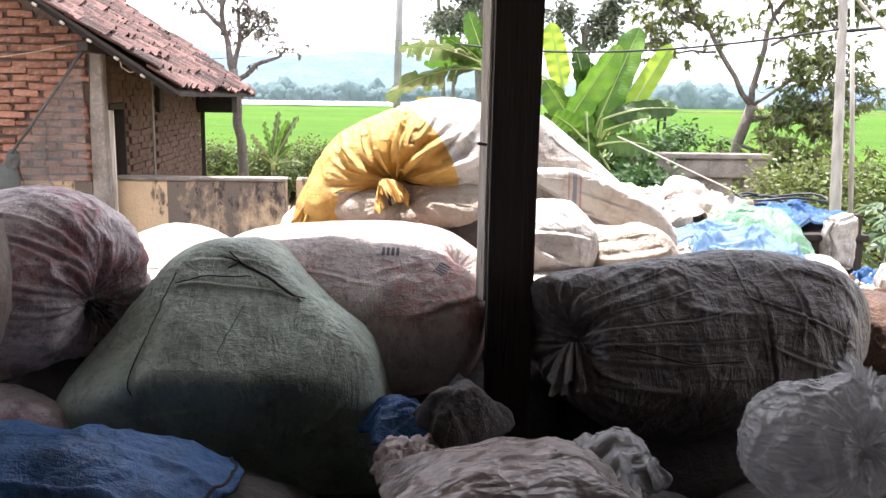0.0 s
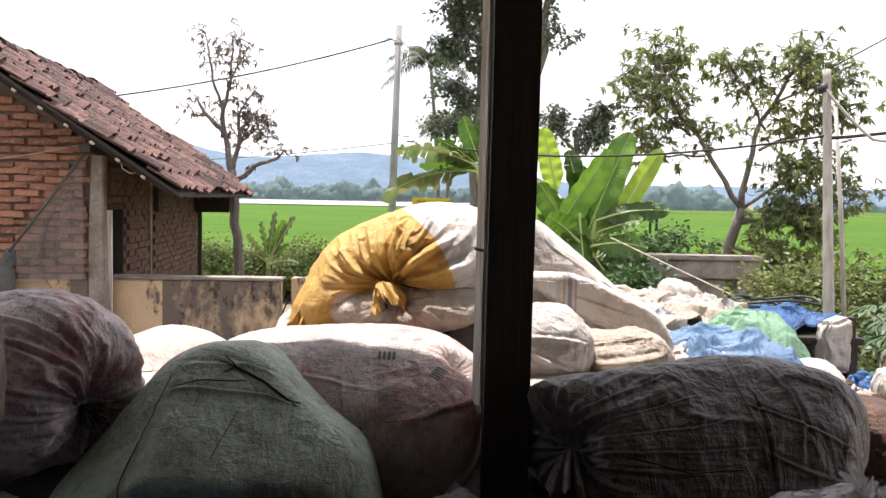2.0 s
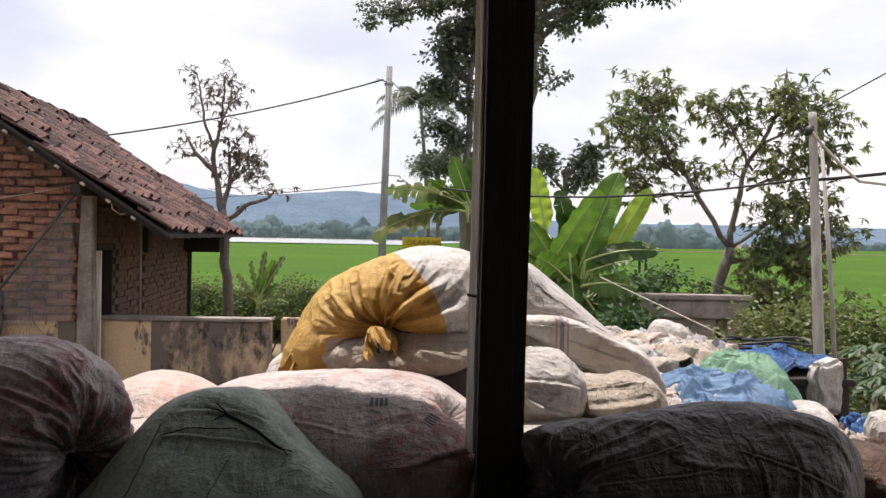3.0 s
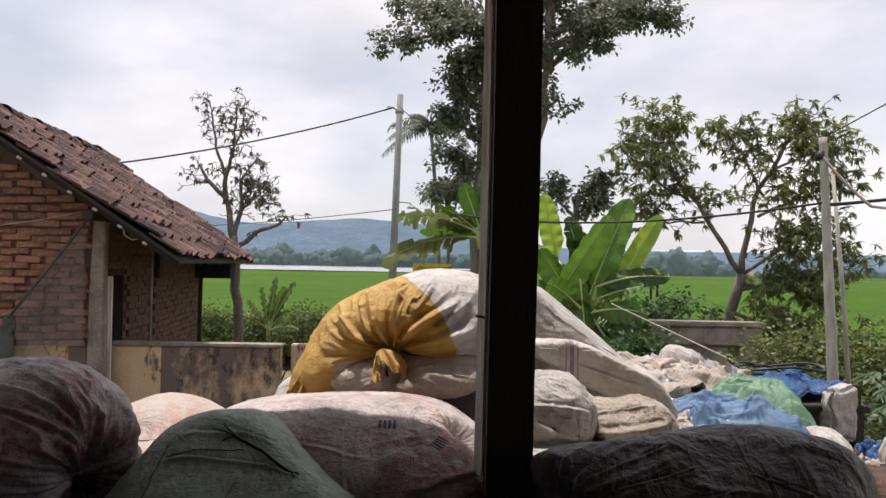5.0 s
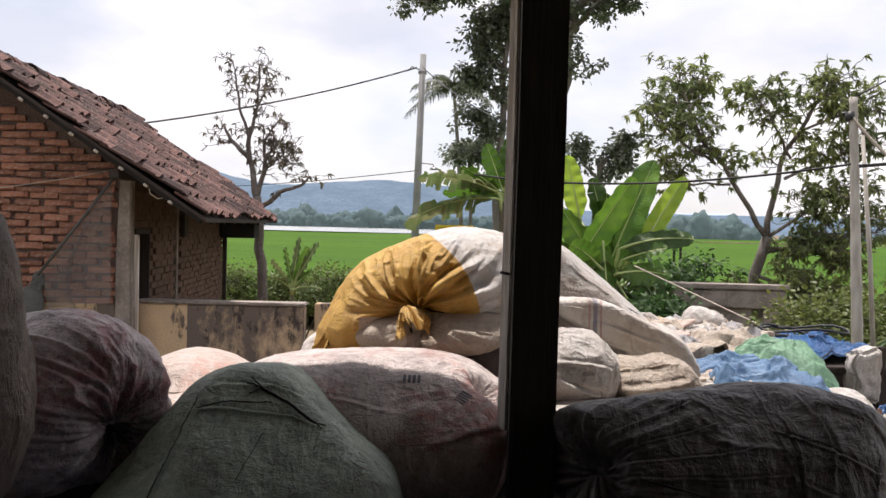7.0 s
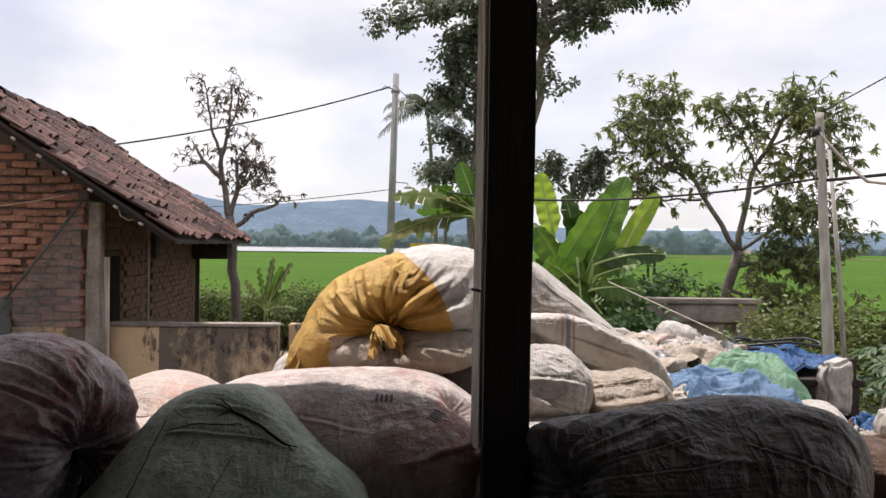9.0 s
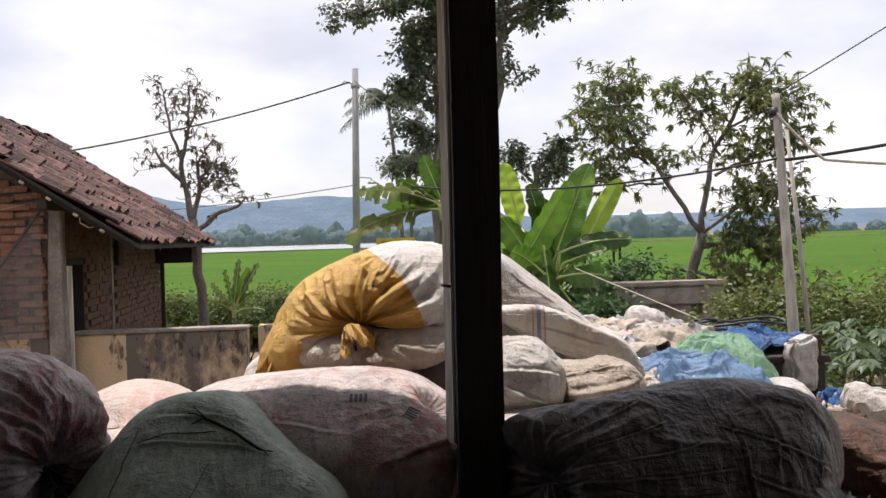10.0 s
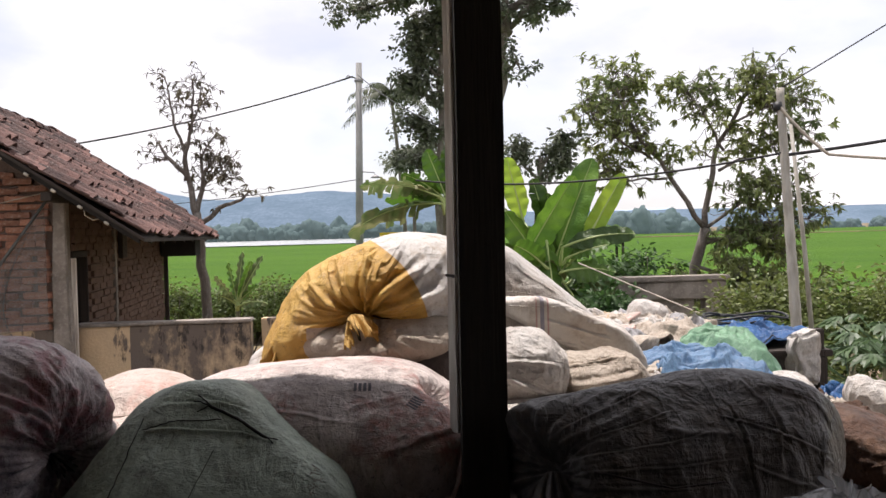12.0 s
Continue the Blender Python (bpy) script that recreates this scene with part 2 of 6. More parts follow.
_m.random(0.35, 1.9)
_m.layer(_m.noise(6, 5, 0.45, 0.68), (0.035, 0.024, 0.023), 0.85)
_m.layer(_m.noise(17, 5, 0.58, 0.70, rough=0.7), (0.33, 0.25, 0.21), 0.8)
_m.bump(_m.noise(40, 5, 0.3, 0.7), 0.012, 0.8)
M["tile"] = _m.done()
_m = Mat("grey bark", (0.19, 0.167, 0.145), 0.95)
_m.layer(_m.noise(5, 5, 0.4, 0.66, (1, 1, 0.4)), (0.09, 0.07, 0.055), 0.8)
_m.layer(_m.noise(18, 4, 0.58, 0.7), (0.36, 0.34, 0.30), 0.5)
_m.bump(_m.noise(25, 5, 0.3, 0.7, (1, 1, 0.3)), 0.02, 0.8)
M["bark"] = _m.done()
_m = Mat("weathered bamboo", (0.40, 0.38, 0.33), 0.6)
_m.layer(_m.noise(8, 5, 0.4, 0.66, (3, 3, 0.3)), (0.24, 0.22, 0.18), 0.8)
_m.bump(_m.noise(20, 5, 0.3, 0.7, (4, 4, 0.3)), 0.004, 0.6)
M["bamboo"] = _m.done()
_m = Mat("bare earth", (0.22, 0.155, 0.10), 0.95)
_m.layer(_m.noise(0.8, 6, 0.4, 0.65), (0.12, 0.09, 0.06), 0.8)
_m.layer(_m.noise(0.35, 5, 0.48, 0.6), (0.07, 0.11, 0.025), 0.7)
_m.bump(_m.noise(9, 6, 0.3, 0.7), 0.03, 0.8)
M["earth"] = _m.done()
_m = Mat("young rice", (0.048, 0.112, 0.006), 0.85, spec=0.1)
_m.layer(_m.noise(0.05, 4, 0.4, 0.62, (0.35, 1, 1)), (0.068, 0.143, 0.008), 0.8)
_m.layer(_m.noise(0.6, 5, 0.45, 0.7, (0.3, 1, 1)), (0.028, 0.085, 0.009), 0.7)
_m.bump(_m.noise(3.0, 5, 0.3, 0.7), 0.15, 0.8)
M["rice"] = _m.done()
_m = Mat("shallow river water", (0.35, 0.37, 0.37), 0.18, spec=0.6)
_m.layer(_m.noise(0.05, 4, 0.45, 0.6, (0.2, 1, 1)), (0.55, 0.54, 0.50), 0.7)
M["water"] = _m.done()
_m = Mat("pale grey pole concrete", (0.30, 0.30, 0.29), 0.85)
_m.layer(_m.noise(4, 6, 0.40, 0.62, (1, 1, 0.4)), (0.19, 0.19, 0.18), 0.8)
_m.bump(_m.noise(40, 5, 0.3, 0.7), 0.004, 0.5)
M["pole"] = _m.done()


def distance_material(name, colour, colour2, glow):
    """Far land whose colour holds the haze of kilometres of bright air: a plain backdrop that glows a little."""
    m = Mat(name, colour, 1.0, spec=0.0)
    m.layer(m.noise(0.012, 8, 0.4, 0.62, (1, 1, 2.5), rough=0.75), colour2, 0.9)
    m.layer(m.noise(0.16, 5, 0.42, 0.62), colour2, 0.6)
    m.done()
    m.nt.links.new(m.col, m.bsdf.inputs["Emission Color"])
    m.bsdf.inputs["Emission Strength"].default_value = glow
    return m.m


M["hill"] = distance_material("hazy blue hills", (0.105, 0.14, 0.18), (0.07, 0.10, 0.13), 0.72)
M["far_hill"] = distance_material("haze-pale far hills", (0.30, 0.36, 0.43), (0.27, 0.33, 0.40), 0.75)
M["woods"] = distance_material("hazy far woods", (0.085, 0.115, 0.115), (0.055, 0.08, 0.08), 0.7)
M["mango"] = leafy("mango leaves", (0.13, 0.175, 0.065), (0.28, 0.31, 0.10), 0.45)
M["dry"] = leafy("withered leaves", (0.10, 0.09, 0.055), (0.16, 0.14, 0.09), 0.3, 0.7)
# haze over the tall trees is put into this lightened grey-green
M["tall"] = leafy("haze-greyed tree leaves", (0.14, 0.155, 0.115), (0.195, 0.21, 0.145), 0.4)
M["hedge"] = leafy("hedge leaves", (0.085, 0.122, 0.032), (0.175, 0.195, 0.055), 0.38)
M["bush"] = leafy("dark bush leaves", (0.035, 0.085, 0.025), (0.07, 0.13, 0.03), 0.35)
M["papaya"] = leafy("papaya leaves", (0.09, 0.15, 0.07), (0.13, 0.20, 0.09), 0.4)
M["palm"] = leafy("palm leaves", (0.055, 0.07, 0.035), (0.09, 0.105, 0.05), 0.3)
_m = Mat("banana leaf", (0.060, 0.135, 0.016), 0.38, spec=0.5)
_m.layer(_m.noise(2.0, 4, 0.46, 0.66), (0.13, 0.24, 0.03), 0.8)
_m.random(0.55, 1.5)
_m.bump(_m.noise(30, 3, 0.3, 0.7, (1, 0.15, 1)), 0.01, 0.6)
M["banana"] = _m.done(0.38)
_m = Mat("young banana leaf", (0.36, 0.50, 0.06), 0.4)
_m.layer(_m.noise(3.0, 4, 0.42, 0.62), (0.26, 0.42, 0.05), 0.8)
M["young_banana"] = _m.done(0.55)
_m = Mat("torn banana leaf", (0.12, 0.18, 0.06), 0.55)
_m.layer(_m.noise(4, 4, 0.42, 0.62), (0.26, 0.24, 0.12), 0.7)
M["old_banana"] = _m.done(0.4)
_m = Mat("pale midrib", (0.42, 0.50, 0.20), 0.5)
_m.layer(_m.noise(5, 3, 0.4, 0.6), (0.32, 0.42, 0.14), 0.6)
M["midrib"] = _m.done()
_m = Mat("banana stem", (0.14, 0.13, 0.07), 0.7)
_m.layer(_m.noise(5, 5, 0.4, 0.65, (1, 1, 0.3)), (0.06, 0.045, 0.03), 0.8)
M["stem"] = _m.done()


def plain(name, colour, rough=0.6, metal=0.0):
    m = Mat(name, colour, rough, metal)
    m.layer(m.noise(12, 5, 0.42, 0.66), tuple(c * 0.6 for c in colour), 0.6)
    return m.done()


M["cable"] = plain("black cable", (0.02, 0.02, 0.02), 0.5)
M["rope"] = plain("pale cord", (0.45, 0.40, 0.33), 0.8)
M["string"] = plain("dark string", (0.03, 0.028, 0.026), 0.8)
# near black that stands in for darkness in the room and under the verge
M["void"] = plain("near black", (0.018, 0.015, 0.013), 0.9)
M["sign"] = plain("yellow sign paint", (0.62, 0.50, 0.03), 0.5)
M["ink"] = plain("sign lettering", (0.10, 0.07, 0.02), 0.6)
M["steel"] = plain("grey steel", (0.25, 0.25, 0.25), 0.5, 0.6)
_m = Mat("thin grey gauze", (0.30, 0.30, 0.29), 0.9)
_m.layer(_m.noise(6, 5, 0.4, 0.6), (0.18, 0.18, 0.18), 0.7)
M["gauze"] = _m.done(0.2, 0.6)
M["net"] = plain("dark grey netting", (0.10, 0.105, 0.10), 0.9)
M["shed"] = plain("dark boards", (0.035, 0.03, 0.026), 0.9)
# tone chosen to bounce light down from the unseen roof
M["roofing"] = plain("grey bounce roof sheet", (0.34, 0.32, 0.30), 0.9)
M["print"] = plain("blue-black print", (0.11, 0.10, 0.11), 0.6)

# ---------------------------------------------------------------- mesh helpers


def mesh_from(name, verts, faces, mat, smooth=False):
    me = bpy.data.meshes.new(name)
    me.from_pydata([tuple(v) for v in verts], [], [tuple(f) for f in faces])
    me.materials.append(mat)
    if smooth:
        me.polygons.foreach_set("use_smooth", [True] * len(me.polygons))
    me.update()
    return me


def put(name, me, parent=None, label="", m=None):
    ob = new(name, me)
    if parent:
        ob.parent = parent
    if m is not None:
        ob.matrix_basis = m
    if label:
        tagged(ob, label)
    return ob


def part(name, bm, mat, parent, label="", smooth=False, m=None):
    me = bpy.data.meshes.new(name)
    bm.to_mesh(me)
    bm.free()
    me.materials.append(mat)
    if smooth:
        me.polygons.foreach_set("use_smooth", [True] * len(me.polygons))
    return put(name, me, parent, label, m)


def box(lo, hi, bevel=0.0, wobble=0.0, cuts=0):
    bm = bmesh.new()
    bmesh.ops.create_cube(bm, size=1)
    c = [(a + b) / 2 for a, b in zip(lo, hi)]
    s = [b - a for a, b in zip(lo, hi)]
    for v in bm.verts:
        v.co = Vector([c[i] + v.co[i] * s[i] for i in range(3)])
    if bevel:
        bmesh.ops.bevel(bm, geom=bm.edges[:], offset=bevel, segments=2, affect="EDGES")
    if cuts:
        bmesh.ops.subdivide_edges(bm, edges=bm.edges[:], cuts=cuts, use_grid_fill=True)
    if wobble:
        for v in bm.verts:
            v.co += noise.noise_vector(v.co * 3.1) * wobble
    return bm


def tube(points, radii, sides=8, closed=True):
    """A tapered tube along a line of points: vertices and faces."""
    pts = [Vector(p) for p in points]
    if isinstance(radii, (int, float)):
        radii = [radii] * len(pts)
    vs, fs = [], []
    side = None
    for i, p in enumerate(pts):
        d = (pts[min(i + 1, len(pts) - 1)] - pts[max(i - 1, 0)]).normalized()
        if side is None:
            side = d.cross(Vector((0.31, 0.77, 0.55))).normalized()
        side = (side - d * side.dot(d)).normalized()
        up = d.cross(side)
        for k in range(sides):
            a = 2 * math.pi * k / sides
            vs.append(p + (side * math.cos(a) + up * math.sin(a)) * radii[i])
    for i in range(len(pts) - 1):
        for k in range(sides):
            a, b = i * sides + k, i * sides + (k + 1) % sides
            fs.append((a, b, b + sides, a + sides))
    if closed:
        fs.append(tuple(range(sides - 1, -1, -1)))
        fs.append(tuple(range((len(pts) - 1) * sides, len(pts) * sides)))
    return vs, fs


def joined(pieces):
    vs, fs = [], []
    for v, f in pieces:
        o = len(vs)
        vs += list(v)
        fs += [tuple(i + o for i in q) for q in f]
    return vs, fs


def sag(a, b, drop, n=24):
    a, b = Vector(a), Vector(b)
    return [a.lerp(b, i / n) - Vector((0, 0, drop * 4 * (i / n) * (1 - i / n))) for i in range(n + 1)]


def vnoise(p, seed=0):
    """Smooth value noise from -1 to 1 at the rows of p."""
    p = np.asarray(p, dtype=float) + seed * 17.13
    i = np.floor(p).astype(np.int64)
    f = p - i
    f = f * f * f * (f * (f * 6 - 15) + 10)

    def h(dx, dy, dz):
        n = (i[:, 0] + dx) * 374761393 + (i[:, 1] + dy) * 668265263 + (i[:, 2] + dz) * 1274126177
        n = (n ^ (n >> 13)) * 1274126177 & 0x7FFFFFFF
        n = (n ^ (n >> 16)) & 0xFFFF
        return n / 32767.5 - 1
    r = 0
    for dx in (0, 1):
        for dy in (0, 1):
            for dz in (0, 1):
                w = (f[:, 0] if dx else 1 - f[:, 0]) * (f[:, 1] if dy else 1 - f[:, 1]) * (f[:, 2] if dz else 1 - f[:, 2])
                r = r + w * h(dx, dy, dz)
    return r


def ridged(p, seed=0):
    """Crease noise: 1 along thin winding lines, falling to 0 between them."""
    return 1 - np.minimum(1, np.abs(vnoise(p, seed)) * 2.2)


_BALLS = {}


def ball(n):
    """Directions on a ball from a cube of n by n squares a side, and its faces."""
    if n in _BALLS:
        return _BALLS[n]
    index, vs, fs = {}, [], []

    def vid(q):
        if q not in index:
            index[q] = len(vs)
            w = np.tan((np.array(q) / n * 2 - 1) * math.pi / 4)
            vs.append(w / np.linalg.norm(w))
        return index[q]
    for ax in range(3):
        for s in (0, n):
            for a in range(n):
                for b in range(n):
                    q = []
                    for da, db in ((0, 0), (1, 0), (1, 1), (0, 1)):
                        c = [0, 0, 0]
                        c[ax], c[(ax + 1) % 3], c[(ax + 2) % 3] = s, a + da, b + db
                        q.append(vid(tuple(c)))
                    fs.append(q if s else q[::-1])
    _BALLS[n] = np.array(vs), fs
    return _BALLS[n]


def stuffed(lobes, necks=(), seed=0, n=56, dents=0.02, wrinkle=0.008, grain=(1, 1, 1), flat=None, power=9, creases=(), hull=(), round_=11):
    """The skin of a stuffed bag: a rounded union of lobes (offset, radii, turn about x y z), drawn in to its necks
    (direction, reach, depth, folds), dented and creased. A hull of flat sides (way x y z, distance), rounded where they meet, may join the lobes. Offsets are from the bag's middle, which lies within every main lobe."""
    u, fs = ball(n)
    total = np.zeros(len(u))
    for off, rad, *turn in lobes:
        rot = np.array(Euler([radians(a) for a in (turn[0] if turn else (0, 0, 0))]).to_matrix())
        d = (u @ rot) / np.array(rad)
        o = (np.array(off) @ rot) / np.array(rad)
        a, b, c = (d * d).sum(1), -(d @ o), (o * o).sum() - 1
        disc = b * b - a * c
        r = np.where(disc > 0, (-b + np.sqrt(np.maximum(disc, 0))) / a, 0)
        total += np.maximum(r, 0.001) ** power
    if hull:
        inv = np.zeros(len(u))
        for x, y, z, d in hull:
            inv += np.maximum(0, u @ np.array(Vector((x, y, z)).normalized()) / d) ** round_
        total += (inv ** (-1 / round_)) ** power
    r = total ** (1 / power)
    p = u * r[:, None]
    g = np.array(grain)
    warp = np.stack([vnoise(p * 5, seed + 5), vnoise(p * 5, seed + 6), vnoise(p * 5, seed + 7)], 1) * 0.05
    push = dents * (vnoise(p * 4.5, seed) + 0.5 * vnoise(p * 9, seed + 1))
    push += wrinkle * (ridged((p + warp) * 9 * g, seed + 2) - 0.4) + wrinkle * 0.6 * (ridged((p + warp) * 21 * g, seed + 3) - 0.4)
    if n > 70:
        push += wrinkle * 0.4 * (ridged((p + warp) * 46 * g, seed + 4) - 0.4)
    for a, b, width, depth in creases:
        a, b = np.array(Vector(a).normalized()), np.array(Vector(b).normalized())
        nn = np.cross(a, b)
        nn /= np.linalg.norm(nn)
        mid = (a + b) / np.linalg.norm(a + b)
        span = np.arccos(np.clip(a @ mid, -1, 1))
        off = u @ nn + 0.03 * vnoise(p * 9, seed + 12)
        along = np.arccos(np.clip(u @ mid, -1, 1)) / span
        push += depth * (np.exp(-(off / width) ** 2) - 0.6 * np.exp(-((off - 1.7 * width) / width) ** 2)) * np.clip(1.3 - along ** 2, 0, 1)
    draw = np.ones(len(u))
    for way, reach, depth, folds in necks:
        w = np.array(Vector(way).normalized())
        side = np.cross(w, [0.3, 0.2, 0.93])
        side /= np.linalg.norm(side)
        th = np.arccos(np.clip(u @ w, -1, 1))
        ph = np.arctan2(u @ np.cross(w, side), u @ side)
        ring = np.stack([np.cos(ph) * folds / 6.3, np.sin(ph) * folds / 6.3, th * 0.8], 1) * 2
        fold = ridged(ring, seed + 9) + 0.5 * ridged(ring * 2.1, seed + 10)
        push += np.exp(-th / reach) * depth * (fold - 0.55) * np.minimum(1, th / 0.12)
        draw -= 0.28 * np.exp(-(th / (reach * 0.55)) ** 2)
    p = p * draw[:, None] + u * push[:, None]
    if flat is not None:
        p[:, 2] = np.where(p[:, 2] < flat, flat + (p[:, 2] - flat) * 0.15, p[:, 2])
    return p, fs


def sack(name, label, centre, lobes, mat, category="sack", group="", seam=True, **kw):
    p, fs = stuffed(lobes, **kw)
    ob = put(name, mesh_from(name, p, fs, mat, True), None, "", pose(*centre))
    if seam:
        rnd = random.Random(kw.get("seed", 0))
        t = rnd.uniform(-0.25, 0.25)
        skin_line(ob, "sewn_seam", [(-1, -0.35, t), (-0.4, -0.9, t + 0.25), (0.3, -0.9, t + 0.3), (1, -0.3, t)], 0.0022, mat, "", -0.0005)
    return tagged(ob, label, category, group)


def skin_line(ob, name, ways, radius, mat, label="", lift=0.002, n=24, sides=5):
    """A cord or seam that lies on a bag's skin, along directions from its middle."""
    co = np.array([v.co for v in ob.data.vertices])
    d = co / np.linalg.norm(co, axis=1)[:, None]
    ways = [np.array(Vector(w).normalized()) for w in ways]
    pts = []
    for i in range(n + 1):
        s = i / n * (len(ways) - 1)
        k = min(int(s), len(ways) - 2)
        w = ways[k] * (1 - s + k) + ways[k + 1] * (s - k)
        w /= np.linalg.norm(w)
        near = np.argsort(-(d @ w))[:4]
        pts.append(w * (np.linalg.norm(co[near], axis=1).mean() + lift))
    return cord(ob, name, pts, radius, mat, label, sides)


def skin_mark(ob, name, way, size, mat, label="", turn=0.0, bars=1, gap=1.6, lift=0.0012):
    """Printed bars that lie on a bag's skin."""
    co = np.array([v.co for v in ob.data.vertices])
    d = co / np.linalg.norm(co, axis=1)[:, None]
    w = np.array(Vector(way).normalized())
    side = np.cross(w, [0, 0, 1.0])
    side /= np.linalg.norm(side)
    up = np.cross(side, w)
    c, s = math.cos(radians(turn)), math.sin(radians(turn))
    side, up = side * c + up * s, up * c - side * s
    r0 = np.linalg.norm(co[np.argmax(d @ w)])
    vs, fs = [], []
    for b in range(bars):
        o = len(vs)
        x0 = (b - (bars - 1) / 2) * size[0] * gap
        nx, ny = 3, 4
        for j in range(ny):
            for i in range(nx):
                q = w * r0 + side * (x0 + (i / (nx - 1) - 0.5) * size[0]) + up * (j / (ny - 1) - 0.5) * size[1]
                q = q / np.linalg.norm(q)
                near = np.argsort(-(d @ q))[:3]
                vs.append(q * (np.linalg.norm(co[near], axis=1).mean() + lift))
        fs += [(o + j * nx + i, o + j * nx + i + 1, o + (j + 1) * nx + i + 1, o + (j + 1) * nx + i) for j in range(ny - 1) for i in range(nx - 1)]
    return put(name, mesh_from(name, vs, fs, mat, True), ob, label)


def crumpled(sx, sy, height, seed, n=60, fold=0.03, edge=0.25):
    """A sheet thrown over a heap: domed, creased, ragged at its rim, with a thickness."""
    g = np.linspace(-1, 1, n)
    x, y = [a.ravel() for a in np.meshgrid(g, g)]
    q = np.stack([x * sx, y * sy, np.zeros_like(x)], 1)
    rag = 1 + edge * vnoise(np.stack([np.arctan2(y, x) * 1.6, np.hypot(x, y), np.zeros_like(x)], 1), seed)
    rr = np.maximum(np.abs(x), np.abs(y))
    k = np.where(np.hypot(x, y) > 0, rr / np.maximum(np.hypot(x, y), 1e-6), 1)
    px_, py_ = x * sx * (0.35 * k + 0.65) * rag, y * sy * (0.35 * k + 0.65) * rag
    s = 1 / max(sx, sy)
    wv = np.stack([vnoise(q * 2.2 * s, seed + 8), vnoise(q * 2.2 * s, seed + 9), x * 0], 1) * 0.45
    z = height * (1 - rr ** 2.4) + fold * 1.7 * vnoise(q * 2.3 * s, seed + 1)
    z = z + fold * 1.3 * (ridged(q * s * np.array([1.1, 4.2, 1]) + wv, seed + 2) - 0.4) + fold * 0.8 * (ridged(q * s * np.array([5.0, 1.4, 1]) + wv, seed + 3) - 0.4)
    z = z + fold * 0.25 * ridged(q * s * np.array([9, 14, 1]) + wv * 2, seed + 5)
    px_ = px_ + fold * 0.8 * vnoise(q * 7 * s, seed + 4)
    top = np.stack([px_, py_, z], 1)
    bot = top - np.array([0, 0, 0.006])
    vs = np.concatenate([top, bot])
    fs, m = [], n * n
    for i in range(n - 1):
        for j in range(n - 1):
            a = i * n + j
            fs.append((a, a + 1, a + n + 1, a + n))
            fs.append((m + a, m + a + n, m + a + n + 1, m + a + 1))
    rim = [j for j in range(n)] + [i * n + n - 1 for i in range(1, n)] + [(n - 1) * n + j for j in range(n - 2, -1, -1)] + [i * n for i in range(n - 2, 0, -1)]
    for a, b in zip(rim, rim[1:] + rim[:1]):
        fs.append((a, m + a, m + b, b))
    return vs, fs


def sheet(name, label, centre, sx, sy, height, mat, seed, turn=0, tilt=(0, 0), category="plastic sheet", group="", hem=None, **kw):
    vs, fs = crumpled(sx, sy, height, seed, **kw)
    ob = put(name, mesh_from(name, vs, fs, mat, True), None, "", pose(*centre, tilt[0], tilt[1], turn))
    if hem:
        n = kw.get("n", 60)
        for rim in ([vs[i * n + n - 3] for i in range(n)], [vs[2 * n + i] for i in range(n)]):
            cord(ob, "hem", [tuple(p + np.array((0, 0, 0.002))) for p in rim], hem, M["string"], "dark corded hem")
    return tagged(ob, label, category, group)


def tuft(parent, name, base, way, length, spread, mat, seed, label="", fray=0.06):
    """A gathered sack mouth: a pleated fan that flares from its tie, frayed at the end."""
    rnd = random.Random(seed)
    n, rows = 96, 14
    w = Vector(way).normalized()
    a = w.cross(Vector((0.2, 0.3, 0.9))).normalized()
    b = w.cross(a)
    vs, fs = [], []
    f1, f2 = rnd.uniform(0, 6), rnd.uniform(0, 6)
    ends = [0.92 + 0.14 * math.sin(k * 0.26 + f1) + 0.08 * math.sin(k * 0.72 + f2) + rnd.uniform(-fray, fray) for k in range(n)]
    for r in range(rows):
        s = r / (rows - 1)
        for k in range(n):
            ang = 2 * math.pi * k / n
            pleat = 1 + (0.10 + 0.22 * s) * math.sin(9 * ang + f1 + 0.8 * s) + 0.12 * math.sin(16 * ang + f2 - s)
            rad = spread * (0.28 + 0.72 * s ** 0.8) * pleat
            bend = Vector((0, 0, -0.18 * length * s * s))
            vs.append(Vector(base) + w * (length * s * ends[k]) + (a * math.cos(ang) + b * math.sin(ang) * 0.7) * rad + bend)
    for r in range(rows - 1):
        for k in range(n):
            i, j = r * n + k, r * n + (k + 1) % n
            fs.append((i, j, j + n, i + n))
    fs.append(tuple(range(n - 1, -1, -1)))
    return put(name, mesh_from(name, vs, fs, mat, True), parent, label)


def cord(parent, name, points, radius, mat, label="", sides=6):
    v, f = tube(points, radius, sides)
    return put(name, mesh_from(name, v, f, mat, True), parent, label)


# ---------------------------------------------------------------- land and distance


